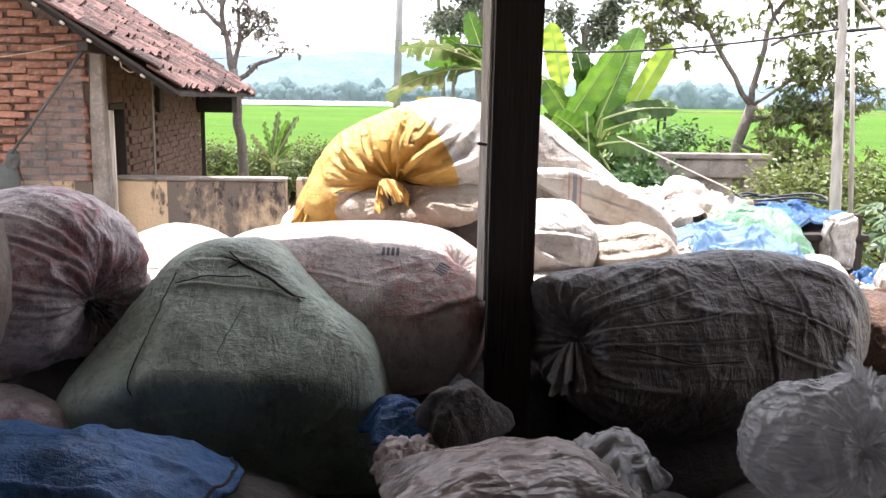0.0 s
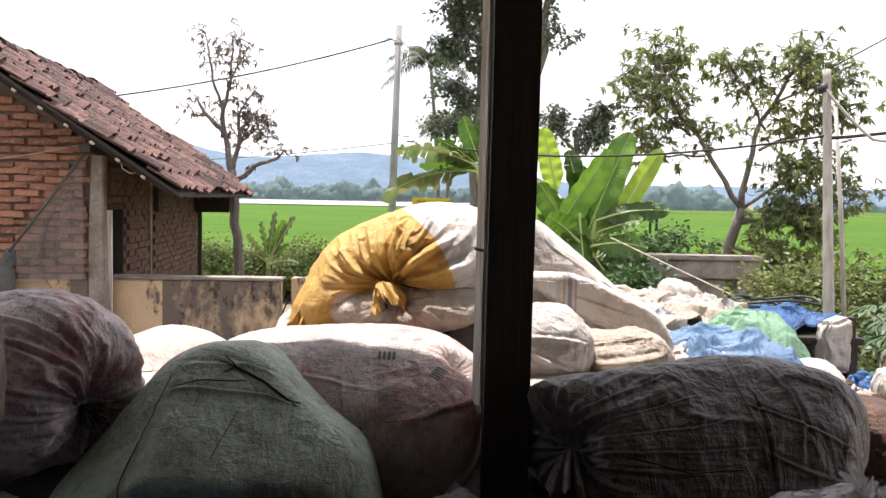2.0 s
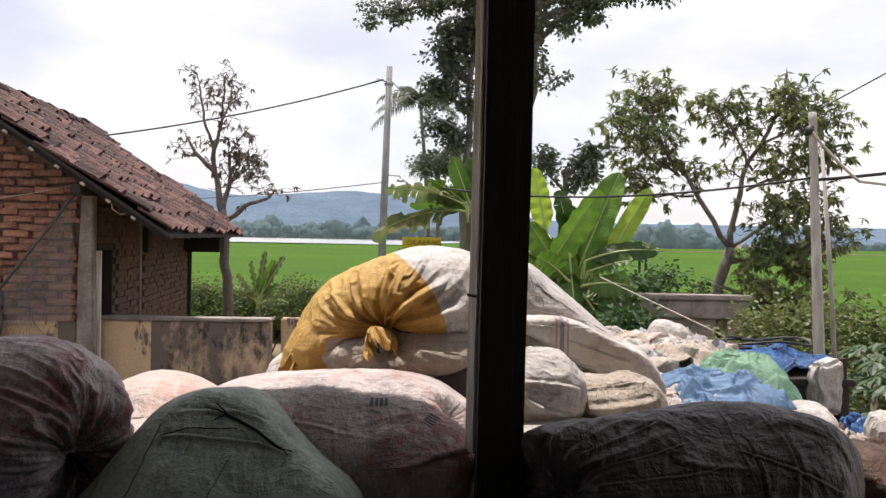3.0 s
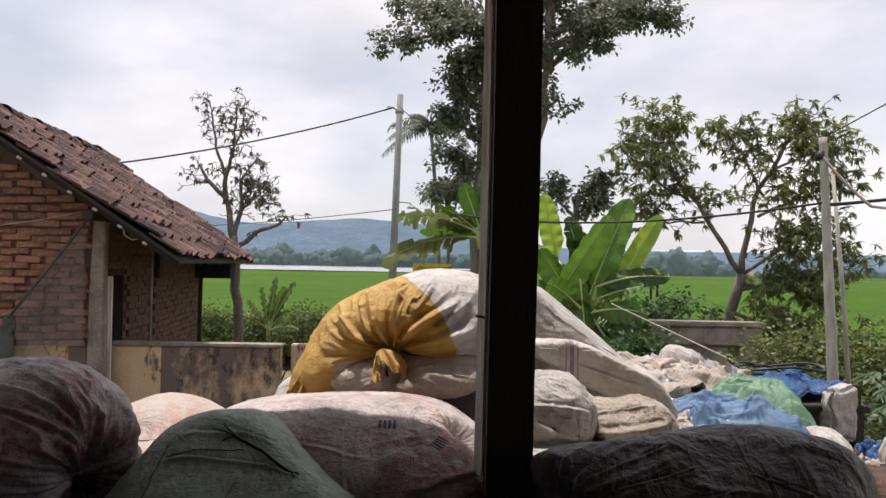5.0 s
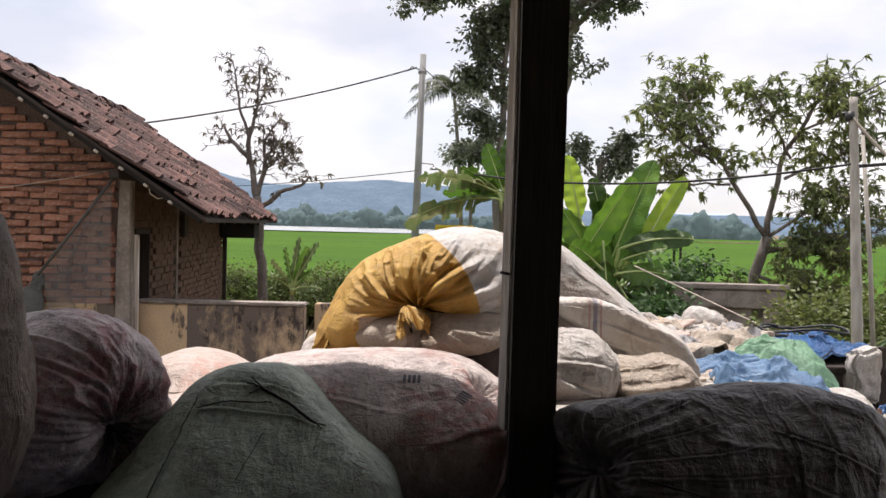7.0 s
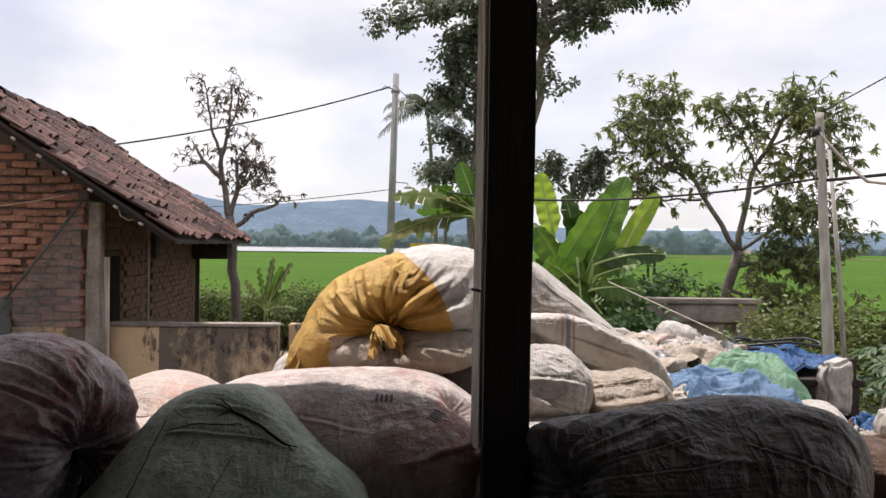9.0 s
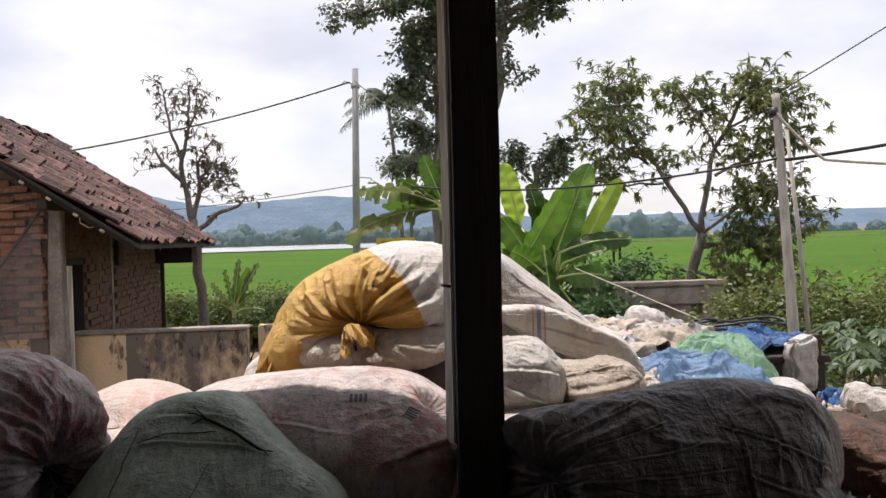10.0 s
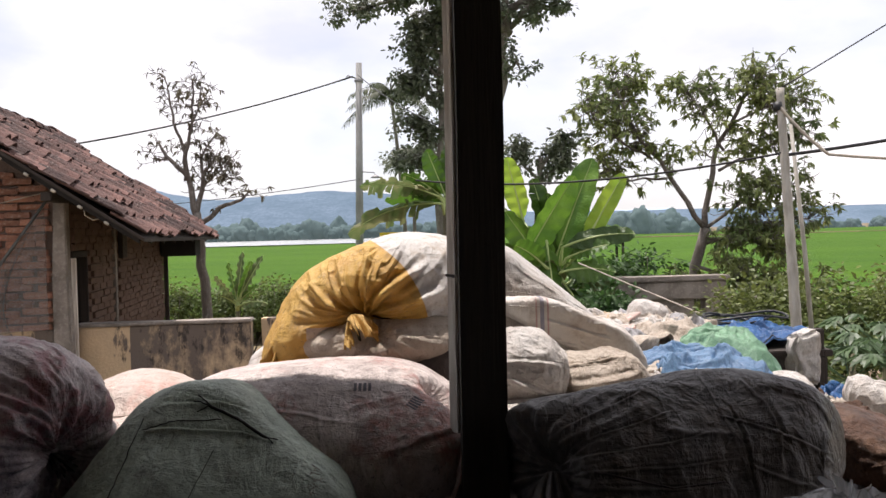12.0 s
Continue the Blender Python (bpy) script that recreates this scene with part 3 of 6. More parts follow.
def build_land():
    # one ground sheet to the horizon, denser near by
    xs = [-3000, -1200, -500, -200, -80, -40, -20, -10, -5, 0, 5, 10, 20, 40, 80, 200, 500, 1200, 3000]
    ys = [-60, -20, -5, 0, 5, 8, 10, 12, 14, 16, 18, 20, 24, 30, 40, 80, 200, 500, 1200, 3000]
    vs = [(x, y, 0) for y in ys for x in xs]
    k = len(xs)
    fs = [(j * k + i, j * k + i + 1, (j + 1) * k + i + 1, (j + 1) * k + i) for j in range(len(ys) - 1) for i in range(k - 1)]
    tagged(put("ground", mesh_from("ground", vs, fs, M["earth"])), "bare brown yard earth with patches of grass", "ground", "", "structure")

    # rice: a low thick mat of young plants with an uneven top
    gx = np.concatenate([np.linspace(-160, -12, 40), np.linspace(-11, 24, 80), np.linspace(26, 260, 50)])
    gy = np.concatenate([np.linspace(17.5, 40, 60), np.linspace(41, 285, 80)])
    x, y = [a.ravel() for a in np.meshgrid(gx, gy)]
    z = 0.42 + 0.05 * vnoise(np.stack([x * 0.9, y * 0.9, x * 0], 1), 3) + 0.06 * vnoise(np.stack([x * 0.05, y * 0.05, x * 0], 1), 4)
    n = len(gx)
    fs = [(j * n + i, j * n + i + 1, (j + 1) * n + i + 1, (j + 1) * n + i) for j in range(len(gy) - 1) for i in range(n - 1)]
    tagged(put("rice_field", mesh_from("rice_field", np.stack([x, y, z], 1), fs, M["rice"], True)), "flat bright green paddy of young rice", "rice field", "", "stuff")
    # low earth banks between the paddies
    for pts in ([(20, 150, 0.35), (60, 152, 0.35), (140, 149, 0.35)],):
        v, f = tube(pts, 0.28, 6)
        tagged(put("paddy_bank", mesh_from("paddy_bank", v, f, M["earth"], True)), "low grassy earth bank across the paddy", "bank", "paddy banks", "structure")
    vs = [(-420, 172, 0.58), (-6, 172, 0.58), (14, 300, 0.62), (30, 372, 0.62), (-420, 372, 0.62)]
    tagged(put("river", mesh_from("river", vs, [(0, 1, 2, 3, 4)], M["water"])), "pale shallow river beyond the paddies", "river", "", "structure")


def ridge(name, label, x0, x1, y, crest, depth, mat, seed, n=220, jag=0.0):
    """A long hill or wood: a crest line with slopes to both sides."""
    xs = np.linspace(x0, x1, n)
    h = np.array([crest(v) for v in xs])
    q = np.stack([xs * 0.012, xs * 0, xs * 0], 1)
    h = np.maximum(0.5, h + 0.07 * h * vnoise(q, seed) + 0.03 * h * vnoise(q * 4, seed + 1) + jag * (0.55 * vnoise(q * 13, seed + 2) + 0.4 * vnoise(q * 37, seed + 6) + 0.3 * vnoise(q * 90, seed + 7)))
    vs, rows = [], 9
    for r in range(rows):
        s = r / (rows - 1) * 2 - 1
        k = 1 - s * s
        wob = 1 + 0.25 * vnoise(np.stack([xs * 0.03, xs * 0 + s * 2, xs * 0], 1), seed + 3) * (1 - k)
        for i in range(n):
            vs.append((xs[i], y + s * depth, h[i] * k ** 0.8 * wob[i]))
    fs = [(r * n + i, r * n + i + 1, (r + 1) * n + i + 1, (r + 1) * n + i) for r in range(rows - 1) for i in range(n - 1)]
    tagged(put(name, mesh_from(name, vs, fs, mat, True)), label, "hills" if "hill" in name else "woods", "", "structure")


def lump(c, w, h):
    return lambda x: h * math.exp(-((x - c) / w) ** 2)


def crowns(name, label, x0, x1, y, depth, rmin, rmax, count, mat, seed):
    """Far trees: many lumpy overlapping crowns."""
    rnd = random.Random(seed)
    u, fs = ball(7)
    vs, out = [], []
    for _ in range(count):
        r = rnd.uniform(rmin, rmax) * (0.6 + 0.4 * math.sin(rnd.uniform(0, 3)))
        c = np.array([rnd.uniform(x0, x1), y + rnd.uniform(-depth, depth), r * rnd.uniform(0.35, 1.15)])
        k = 1 + 0.22 * vnoise(u * 2.6 + c, seed) + 0.14 * vnoise(u * 6 + c, seed + 1)
        o = len(vs) * len(u)
        vs.append(u * k[:, None] * r * np.array([1, 1, rnd.uniform(0.8, 1.5)]) + c)
        out += [tuple(i + o for i in f) for f in fs]
    tagged(put(name, mesh_from(name, np.concatenate(vs), out, mat, True)), label, "woods", "", "stuff")


build_land()
_a, _b, _c = lump(-520, 170, 62), lump(-190, 150, 46), lump(20, 130, 30)
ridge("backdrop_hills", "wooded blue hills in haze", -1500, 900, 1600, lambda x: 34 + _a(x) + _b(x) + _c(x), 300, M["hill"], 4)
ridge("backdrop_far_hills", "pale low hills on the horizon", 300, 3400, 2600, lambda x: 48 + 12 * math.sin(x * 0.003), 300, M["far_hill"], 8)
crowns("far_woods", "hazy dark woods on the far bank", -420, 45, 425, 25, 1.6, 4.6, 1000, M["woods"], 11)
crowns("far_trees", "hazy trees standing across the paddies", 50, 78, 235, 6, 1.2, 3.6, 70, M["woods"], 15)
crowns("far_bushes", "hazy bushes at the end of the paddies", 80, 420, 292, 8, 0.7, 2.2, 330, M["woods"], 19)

# ---------------------------------------------------------------- brick house
HOUSE = pose(-2.735, 7.0, 0, 0, 0, 6)
RIDGE_U, RIDGE_Z, EAVE_U, EAVE_Z = -1.33, 3.60, 0.66, 2.265
SLOPE = math.atan2(RIDGE_Z - EAVE_Z, EAVE_U - RIDGE_U)
PITCH_T = math.tan(SLOPE)
HOUSE_LEN = 4.25


def roof_z(u):
    return RIDGE_Z - abs(u - RIDGE_U) * PITCH_T


def build_house():
    house = tagged(new("brick_house"), "small house of bare red brick under an old clay-tiled roof", "house")
    house.matrix_basis = HOUSE
    # gable wall core with the mortar showing, brick pieces in front of it
    prof = [(-2.62, 0), (-0.06, 0), (-0.06, roof_z(-0.06) - 0.16), (RIDGE_U, RIDGE_Z - 0.17), (-2.62, roof_z(-2.62) - 0.16)]
    vs = [(u, 0.022, z) for u, z in prof] + [(u, 0.12, z) for u, z in prof]
    fs = [(0, 1, 2, 3, 4), (9, 8, 7, 6, 5)] + [(i, i + 5, (i + 1) % 5 + 5, (i + 1) % 5) for i in range(5)]
    gable = put("gable_wall", mesh_from("gable_wall", vs, fs, M["mortar"]), house, "rough red brick wall with thick uneven joints")
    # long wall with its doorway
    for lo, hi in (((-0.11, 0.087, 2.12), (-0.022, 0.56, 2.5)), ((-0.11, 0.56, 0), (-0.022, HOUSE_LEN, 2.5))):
        part("side_wall", box(lo, hi), M["shaded_brick"], house)
    part("back_wall", box((-2.62, HOUSE_LEN - 0.1, 0), (-0.112, HOUSE_LEN, 2.5)), M["mortar"], house)
    part("far_wall", box((-2.66, 0.125, 0), (-2.56, HOUSE_LEN - 0.102, 2.5)), M["mortar"], house)
    # concrete corner column, narrowing upwards, and plinth band
    column = box((-0.155, -0.03, 0), (-0.018, 0.085, 2.53), 0.012, 0.012, 3)
    for v in column.verts:
        v.co.x = -0.06 + (v.co.x + 0.06) * (1 - 0.30 * max(0, v.co.z - 1.5))
    part("corner_column", column, M["concrete"], house, "rough grey concrete corner column")
    part("wall_column", box((-0.02, 1.50, 0), (0.008, 1.58, 2.5), 0.004), M["concrete"], house, "thin concrete pilaster")
    part("plinth", box((-2.62, -0.012, 1.1), (-0.157, 0.02, 1.485), 0.006), M["render"], house, "cream rendered band at the foot of the wall")
    # doorway: a near-black sheet stands in for the room's darkness; pale frame
    frame_ = put("doorway", mesh_from("doorway", *joined([((( -0.55, 0.122, 0), (-0.55, 0.62, 0), (-0.55, 0.62, 2.1), (-0.55, 0.122, 2.1)), ((0, 1, 2, 3),))]), M["void"]), house, "open doorway backed by a black sheet for the room's darkness")
    part("door_frame", box((-0.10, 0.09, 0), (0.006, 0.12, 2.06), 0.004), M["pale_timber"], frame_, "pale painted door jamb")
    part("door_frame", box((-0.10, 0.53, 0), (-0.016, 0.558, 2.06), 0.004), M["timber"], frame_)
    part("door_frame", box((-0.10, 0.09, 2.063), (-0.014, 0.558, 2.115), 0.004), M["timber"], frame_)
    # timber and dark boarding under the far eave
    part("eave_box", box((0.02, HOUSE_LEN - 0.35, 1.98), (0.45, HOUSE_LEN + 0.12, 2.27), 0.01), M["void"], house, "dark boarded box under the eave")
    part("eave_post", box((0.0, HOUSE_LEN - 0.03, 0.0), (0.05, HOUSE_LEN + 0.03, 2.2), 0.006), M["timber"], house, "dark timber post")
    part("wall_cupboard", box((0.0, 1.66, 2.02), (0.05, 1.86, 2.42), 0.006), M["timber"], house, "dark wooden panel on the wall")
    # roof deck, battens and rafters
    for sgn in (1, -1):
        c, s = math.cos(SLOPE), math.sin(SLOPE)
        l = (EAVE_U - RIDGE_U) / c
        vs = []
        for a, v, d in ((0, -0.46, 0), (l, -0.46, 0), (l, HOUSE_LEN + 0.42, 0), (0, HOUSE_LEN + 0.42, 0)):
            vs.append((RIDGE_U + sgn * a * c, v, RIDGE_Z - a * s - 0.055))
        vs += [(x, y, z - 0.03) for x, y, z in vs]
        put("roof_deck", mesh_from("roof_deck", vs, [(0, 1, 2, 3), (7, 6, 5, 4), (0, 4, 5, 1), (1, 5, 6, 2), (2, 6, 7, 3), (3, 7, 4, 0)], M["timber"]), house)
        # added near-black strip: the shadow under the verge tiles, given as a shape
        vs = []
        for a, v in ((0, -0.44), (l - 0.05, -0.44)):
            for dv, dz in ((0, -0.087), (0.045, -0.087), (0.045, -0.125), (0, -0.125)):
                vs.append((RIDGE_U + sgn * a * c, v + dv, RIDGE_Z - a * s + dz))
        put("bargeboard", mesh_from("bargeboard", vs, [(0, 1, 2, 3), (7, 6, 5, 4), (0, 4, 5, 1), (1, 5, 6, 2), (2, 6, 7, 3), (3, 7, 4, 0)], M["void"]), house, "dark strip standing in for shade under the verge tiles")
    for k in range(7):
        v = 0.25 + k * 0.62
        vs = []
        for u in (RIDGE_U + 0.1, EAVE_U - 0.08):
            for dv, dz in ((0, -0.09), (0.05, -0.09), (0.05, -0.16), (0, -0.16)):
                vs.append((u, v + dv, roof_z(u) + dz))
        put("rafter", mesh_from("rafter", vs, [(0, 1, 2, 3), (7, 6, 5, 4), (0, 4, 5, 1), (1, 5, 6, 2), (2, 6, 7, 3), (3, 7, 4, 0)], M["timber"]), house)
    part("wall_plate", box((-0.10, -0.42, 2.51), (-0.02, HOUSE_LEN + 0.3, 2.58), 0.006), M["timber"], house)
    # ridge: lapped half-round caps
    pcs = []
    for k in range(19):
        v = -0.46 + k * 0.272
        top = RIDGE_Z + 0.0 + 0.012 * math.sin(k * 2.3) + 0.03 * (k / 19)
        vs = []
        for j, rad in ((0, 0.105), (0.30, 0.09)):
            for i in range(9):
                a = math.pi * i / 8
                vs.append((RIDGE_U + rad * math.cos(a), v + j, top - 0.06 + rad * math.sin(a) * 0.9))
                vs.append((RIDGE_U + (rad - 0.014) * math.cos(a), v + j, top - 0.06 + (rad - 0.014) * math.sin(a) * 0.9))
        fs = []
        for i in range(8):
            a = i * 2
            fs += [(a, a + 2, a + 20, a + 18), (a + 1, a + 19, a + 21, a + 3), (a, a + 1, a + 3, a + 2), (a + 18, a + 20, a + 21, a + 19)]
        pcs.append((vs, fs))
    for k, (vs, fs) in enumerate(pcs):
        put("ridge_tile", mesh_from("ridge_tile", vs, fs, M["tile"]), house)
    # slack white wires and cord on the gable
    cord(house, "wire", [(-1.6, -0.03, 2.36), (-1.0, -0.06, 2.43), (-0.5, -0.05, 2.52), (-0.16, -0.04, 2.60)], 0.004, M["rope"], "pale cord across the brickwork")
    cord(house, "wire", [(0.18, -0.30, 2.48), (0.19, -0.30, 2.40), (0.25, -0.30, 2.36), (0.30, -0.30, 2.37)], 0.006, M["rope"], "loose end of white wire")
    for k in range(9):
        u = -1.15 + k * 0.19
        cord(house, "tile_nail", [(u, -0.452, roof_z(u) - 0.12), (u + 0.03, -0.462, roof_z(u) - 0.14)], 0.012, M["rope"], "pale bent tie under the verge")
    return house, gable


HOUSE_OB, GABLE = build_house()


def build_net():
    """A dark net hung from a slanting line off the gable, gathered at its foot."""
    net = tagged(new("fishing_net"), "dark grey net hung from a slanting line on the gable", "net")
    net.matrix_basis = HOUSE @ pose(0, -0.12, 0)
    a, b = Vector((-0.12, 0, 2.56)), Vector((-0.72, -0.05, 1.72))
    cord(net, "line", [a, a.lerp(b, 0.5) + Vector((0.01, 0, 0.01)), b], 0.012, M["net"])
    pcs = []
    for k in range(16):
        p, q = a.lerp(b, 0.12 + 0.055 * k), Vector((-0.76 + 0.035 * k, 0.0, 1.25))
        pcs.append(tube([p, p.lerp(q, 0.5) + Vector((-0.02, 0.01, 0)), q], 0.0012, 3))
    for k in range(14):
        z = 1.3 + k * 0.085
        pcs.append(tube([(-0.78 + 0.30 * (z - 1.25), 0, z), (-0.28 + 0.12 * (z - 1.25), 0.01, z - 0.02)], 0.001, 3))
    v, f = joined(pcs)
    put("mesh", mesh_from("mesh", v, f, M["net"]), net)
    g = [(-0.17, 0.03, 2.50), (-0.70, 0.0, 1.74), (-0.66, 0.02, 1.45), (-0.40, 0.0, 1.49), (-0.17, 0.04, 1.50)]
    put("gauze", mesh_from("gauze", [(x, y - 0.02 * (i % 2), z) for i, (x, y, z) in enumerate(g)], [(0, 1, 2, 3, 4)], M["gauze"]), net, "thin grey gauze hanging slack")
    p, fs = stuffed([((0, 0, 0), (0.06, 0.05, 0.09)), ((-0.10, 0, -0.25), (0.13, 0.06, 0.24), (0, 18, 0))], seed=5, n=24, dents=0.02, wrinkle=0.02, grain=(2, 2, 0.4))
    put("bunched_net", mesh_from("bunched_net", p, fs, M["net"], True), net, "bunched dark netting", pose(-0.73, 0, 1.66))


build_net()


def build_yard_wall():
    wall = tagged(new("yard_wall"), "low cream rendered wall blackened by mould", "wall", "", "structure")
    wall.matrix_basis = pose(-2.05, 7.2, 0, 0, 0, 1.5)
    part("wall_body", box((-0.74, 0, 0), (0.70, 0.14, 1.475), 0.008, 0.006, 3), M["render"], wall)
    part("coping", box((-0.75, -0.02, 1.478), (0.71, 0.17, 1.505), 0.008, 0.006, 3), M["concrete"], wall, "pale worn cement coping")
    w2 = tagged(new("low_wall"), "low ochre wall topped with grass behind the yard", "wall", "", "structure")
    w2.matrix_basis = pose(-1.0, 8.6, 0, 0, 0, 0)
    part("wall_body", box((-0.5, 0, 0), (1.2, 0.14, 1.38), 0.01, 0.01, 2), M["render"], w2)


build_yard_wall()

# ---------------------------------------------------------------- shed round the camera
FLOOR_Z = 1.05


def build_shed():
    tagged(part("terrace", box((-2.7, 2.3, 0), (2.42, 6.3, FLOOR_Z), 0.03, 0.01, 8), M["earth"], None), "raised earth terrace under the sacks", "terrace", "", "structure")
    tagged(part("floor", box((-2.7, -3.2, 0), (2.7, 2.298, FLOOR_Z)), M["earth"], None), "raised earth floor of the shed", "floor", "", "structure")
    # back and side walls are added out of view; their reach sets the light inside
    tagged(part("wall_back", box((-2.6, -3.1, FLOOR_Z), (2.6, -3.0, 3.92)), M["shed"], None), "unseen dark wall keeping light out of the shed's back", "wall", "", "structure")
    for name, x in (("wall_left", -2.7), ("wall_right", 2.602)):
        prof = [(-3.1, FLOOR_Z), (0.95, FLOOR_Z), (0.95, 3.515), (-3.1, 3.90)]
        vs = [(x + dx, y, z) for dx in (0, 0.098) for y, z in prof]
        me = mesh_from(name, vs, [(3, 2, 1, 0), (4, 5, 6, 7), (0, 1, 5, 4), (1, 2, 6, 5), (2, 3, 7, 6), (3, 0, 4, 7)], M["shed"])
        tagged(put(name, me), "unseen dark side wall limiting light in the shed", "wall", "", "structure")
    for x in (-2.62, 2.56):
        tagged(part("shed_post", box((x, 1.98, FLOOR_Z), (x + 0.1, 2.08, 3.4), 0.006), M["timber"], None), "dark timber corner post of the shed", "post", "shed posts", "structure")
    # roof out of view; its edge is set by the shadow line on the sacks
    roof = bmesh.new()
    nx = 120
    rows = [(-3.2, 3.95), (2.575, 3.40)]
    vs = [[roof.verts.new((-3.0 + 6.0 * i / nx, y, z + 0.02 * math.sin(i * 1.6) + dz)) for i in range(nx + 1)] for y, z in rows for dz in (0, -0.015)]
    for a, b in ((0, 2), (3, 1), (2, 3), (1, 0)):
        for i in range(nx):
            roof.faces.new((vs[a][i], vs[a][i + 1], vs[b][i + 1], vs[b][i]))
    tagged(part("ceiling", roof, M["roofing"], None), "unseen grey corrugated roof of the shed", "roof", "", "structure")
    tagged(part("eave_beam", box((-2.7, 1.95, 3.34), (2.7, 2.07, 3.46), 0.008), M["timber"], None), "dark timber beam under the shed roof", "beam", "", "structure")
    post = tagged(new("timber_post"), "dark square timber post with a grey batten nailed to its side", "post")
    post.matrix_basis = pose(0.178, 2.06, FLOOR_Z, 0, 0.3, 0)
    part("shaft", box((-0.058, -0.055, 0), (0.057, 0.055, 2.32), 0.004, 0.003, 4), M["timber"], post)
    # the strip's brightness in side light is put into its pale colour
    part("batten", box((-0.018, -0.007, 0.62), (0.018, 0.007, 2.30), 0.003, 0.002, 4), M["pale_timber"], post, "batten coloured pale for the light on the post's side", False, pose(-0.070, 0.040, 0, 0, 0, -52))
    cord(post, "nail", [(-0.07, -0.03, 1.03), (-0.092, -0.035, 1.035)], 0.004, M["steel"])


build_shed()

# ---------------------------------------------------------------- the heap of sacks


def build_sacks():
    # green sack, its slack end trailing off to the left
    g = sack("sack", "large dull green woven sack, slack and creased, in shade", (-0.44, 2.0, 1.50),
             [((-0.44, -0.10, -0.13), (0.26, 0.10, 0.09), (0, -38, 0))],
             M["green"], seed=3, n=140, dents=0.006, wrinkle=0.0022, grain=(1.2, 1, 0.6), flat=-0.30, seam=False, power=16, round_=15,
             hull=[(0.05, -0.68, 0.73, 0.215), (0.05, -0.90, -0.43, 0.205), (0.61, 0.0, 0.79, 0.247), (0.982, 0, 0.189, 0.296), (-0.78, 0, 0.624, 0.372), (-0.15, 0.2, 0.97, 0.36), (0, 0, -1, 0.33), (0, 1, 0, 0.25),
                   (-1, 0, 0, 0.56), (-0.5, -0.75, -0.43, 0.37), (0.68, -0.62, 0.38, 0.315), (-0.45, -0.6, 0.66, 0.30)],
             creases=[((-0.64, -0.20, 0.75), (0.40, -0.30, 0.88), 0.020, 0.007), ((-0.55, -0.05, 0.85), (-0.05, -0.02, 1.0), 0.018, 0.006), ((-0.35, 0.02, 0.95), (0.15, -0.05, 1.0), 0.018, 0.006), ((-0.62, -0.09, 0.78), (-0.75, -0.64, 0.19), 0.020, 0.005), ((0.75, -0.7, 0.1), (0.6, -0.9, -0.5), 0.04, 0.005), ((-0.9, -0.5, -0.2), (-0.4, -1, -0.05), 0.03, 0.004)])
    skin_line(g, "drawstring", [(-0.19, -0.04, 0.98), (0.05, -0.13, 0.99), (0.38, -0.29, 0.88)], 0.0042, M["string"], "dark frayed drawstring", 0.001)
    for w in ((-0.30, -0.02, 0.95), (-0.27, 0.04, 0.96), (-0.28, -0.09, 0.95), (0.44, -0.34, 0.83), (0.47, -0.28, 0.84)):
        skin_line(g, "string_end", [(-0.19, -0.04, 0.98) if w[0] < 0 else (0.38, -0.29, 0.88), w], 0.0016, M["string"], "", 0.003, 6)
    skin_line(g, "side_seam", [(-0.62, -0.09, 0.78), (-0.70, -0.28, 0.66), (-0.75, -0.51, 0.42), (-0.75, -0.64, 0.19), (-0.72, -0.69, 0.05)], 0.0016, M["string"], "dark sewn side seam", 0.0003, 60)
    skin_line(g, "hem_seam", [(-0.64, -0.17, 0.75), (-0.42, -0.16, 0.89), (-0.08, -0.15, 0.99)], 0.0014, M["string"], "", 0.0003, 40)
    skin_line(g, "rubbed_seam", [(-0.12, -0.46, 0.88), (-0.22, -0.73, 0.65), (-0.27, -0.85, 0.45)], 0.0010, M["string"], "", 0.0, 40)
    rnd = random.Random(77)
    for k in range(26):
        a = Vector((0.66 + 0.02 * math.sin(k), -0.38 - 0.016 * k, 0.52 - 0.012 * k))
        skin_line(g, "frayed_thread", [a, a + Vector((rnd.uniform(0.02, 0.10), rnd.uniform(-0.04, 0.04), rnd.uniform(-0.05, 0.06)))], 0.0007, M["rope"], "", 0.004 + 0.006 * rnd.random(), 4, 3)
    # grimy mauve sack with its gathered end
    m = sack("sack", "grimy mauve and white woven sack, gathered tight at one end", (-1.075, 2.05, 1.70),
             [((0, 0, 0), (0.30, 0.28, 0.245)), ((0.10, 0, 0.05), (0.175, 0.22, 0.19))],
             M["mauve"], necks=[((0.93, -0.36, -0.06), 0.6, 0.040, 15)], seed=11, n=108, dents=0.012, wrinkle=0.005, grain=(0.5, 1, 1.6), flat=-0.2,
             creases=[((0.85, -0.5, 0.05), (-0.4, -0.9, 0.30), 0.022, 0.012), ((0.8, -0.45, 0.25), (-0.5, -0.7, 0.7), 0.022, 0.010), ((0.8, -0.6, -0.05), (-0.3, -1, 0.05), 0.022, 0.012), ((0.7, -0.5, 0.45), (-0.4, -0.5, 0.9), 0.02, 0.008)])
    tuft(m, "tied_mouth", (0.205, -0.08, -0.02), (0.85, -0.40, -0.3), 0.05, 0.03, M["dun"], 4)
    skin_line(m, "loose_tie", [(0.93, -0.36, -0.14), (0.90, -0.40, -0.25), (0.86, -0.45, -0.33)], 0.004, M["rope"], "", 0.006)
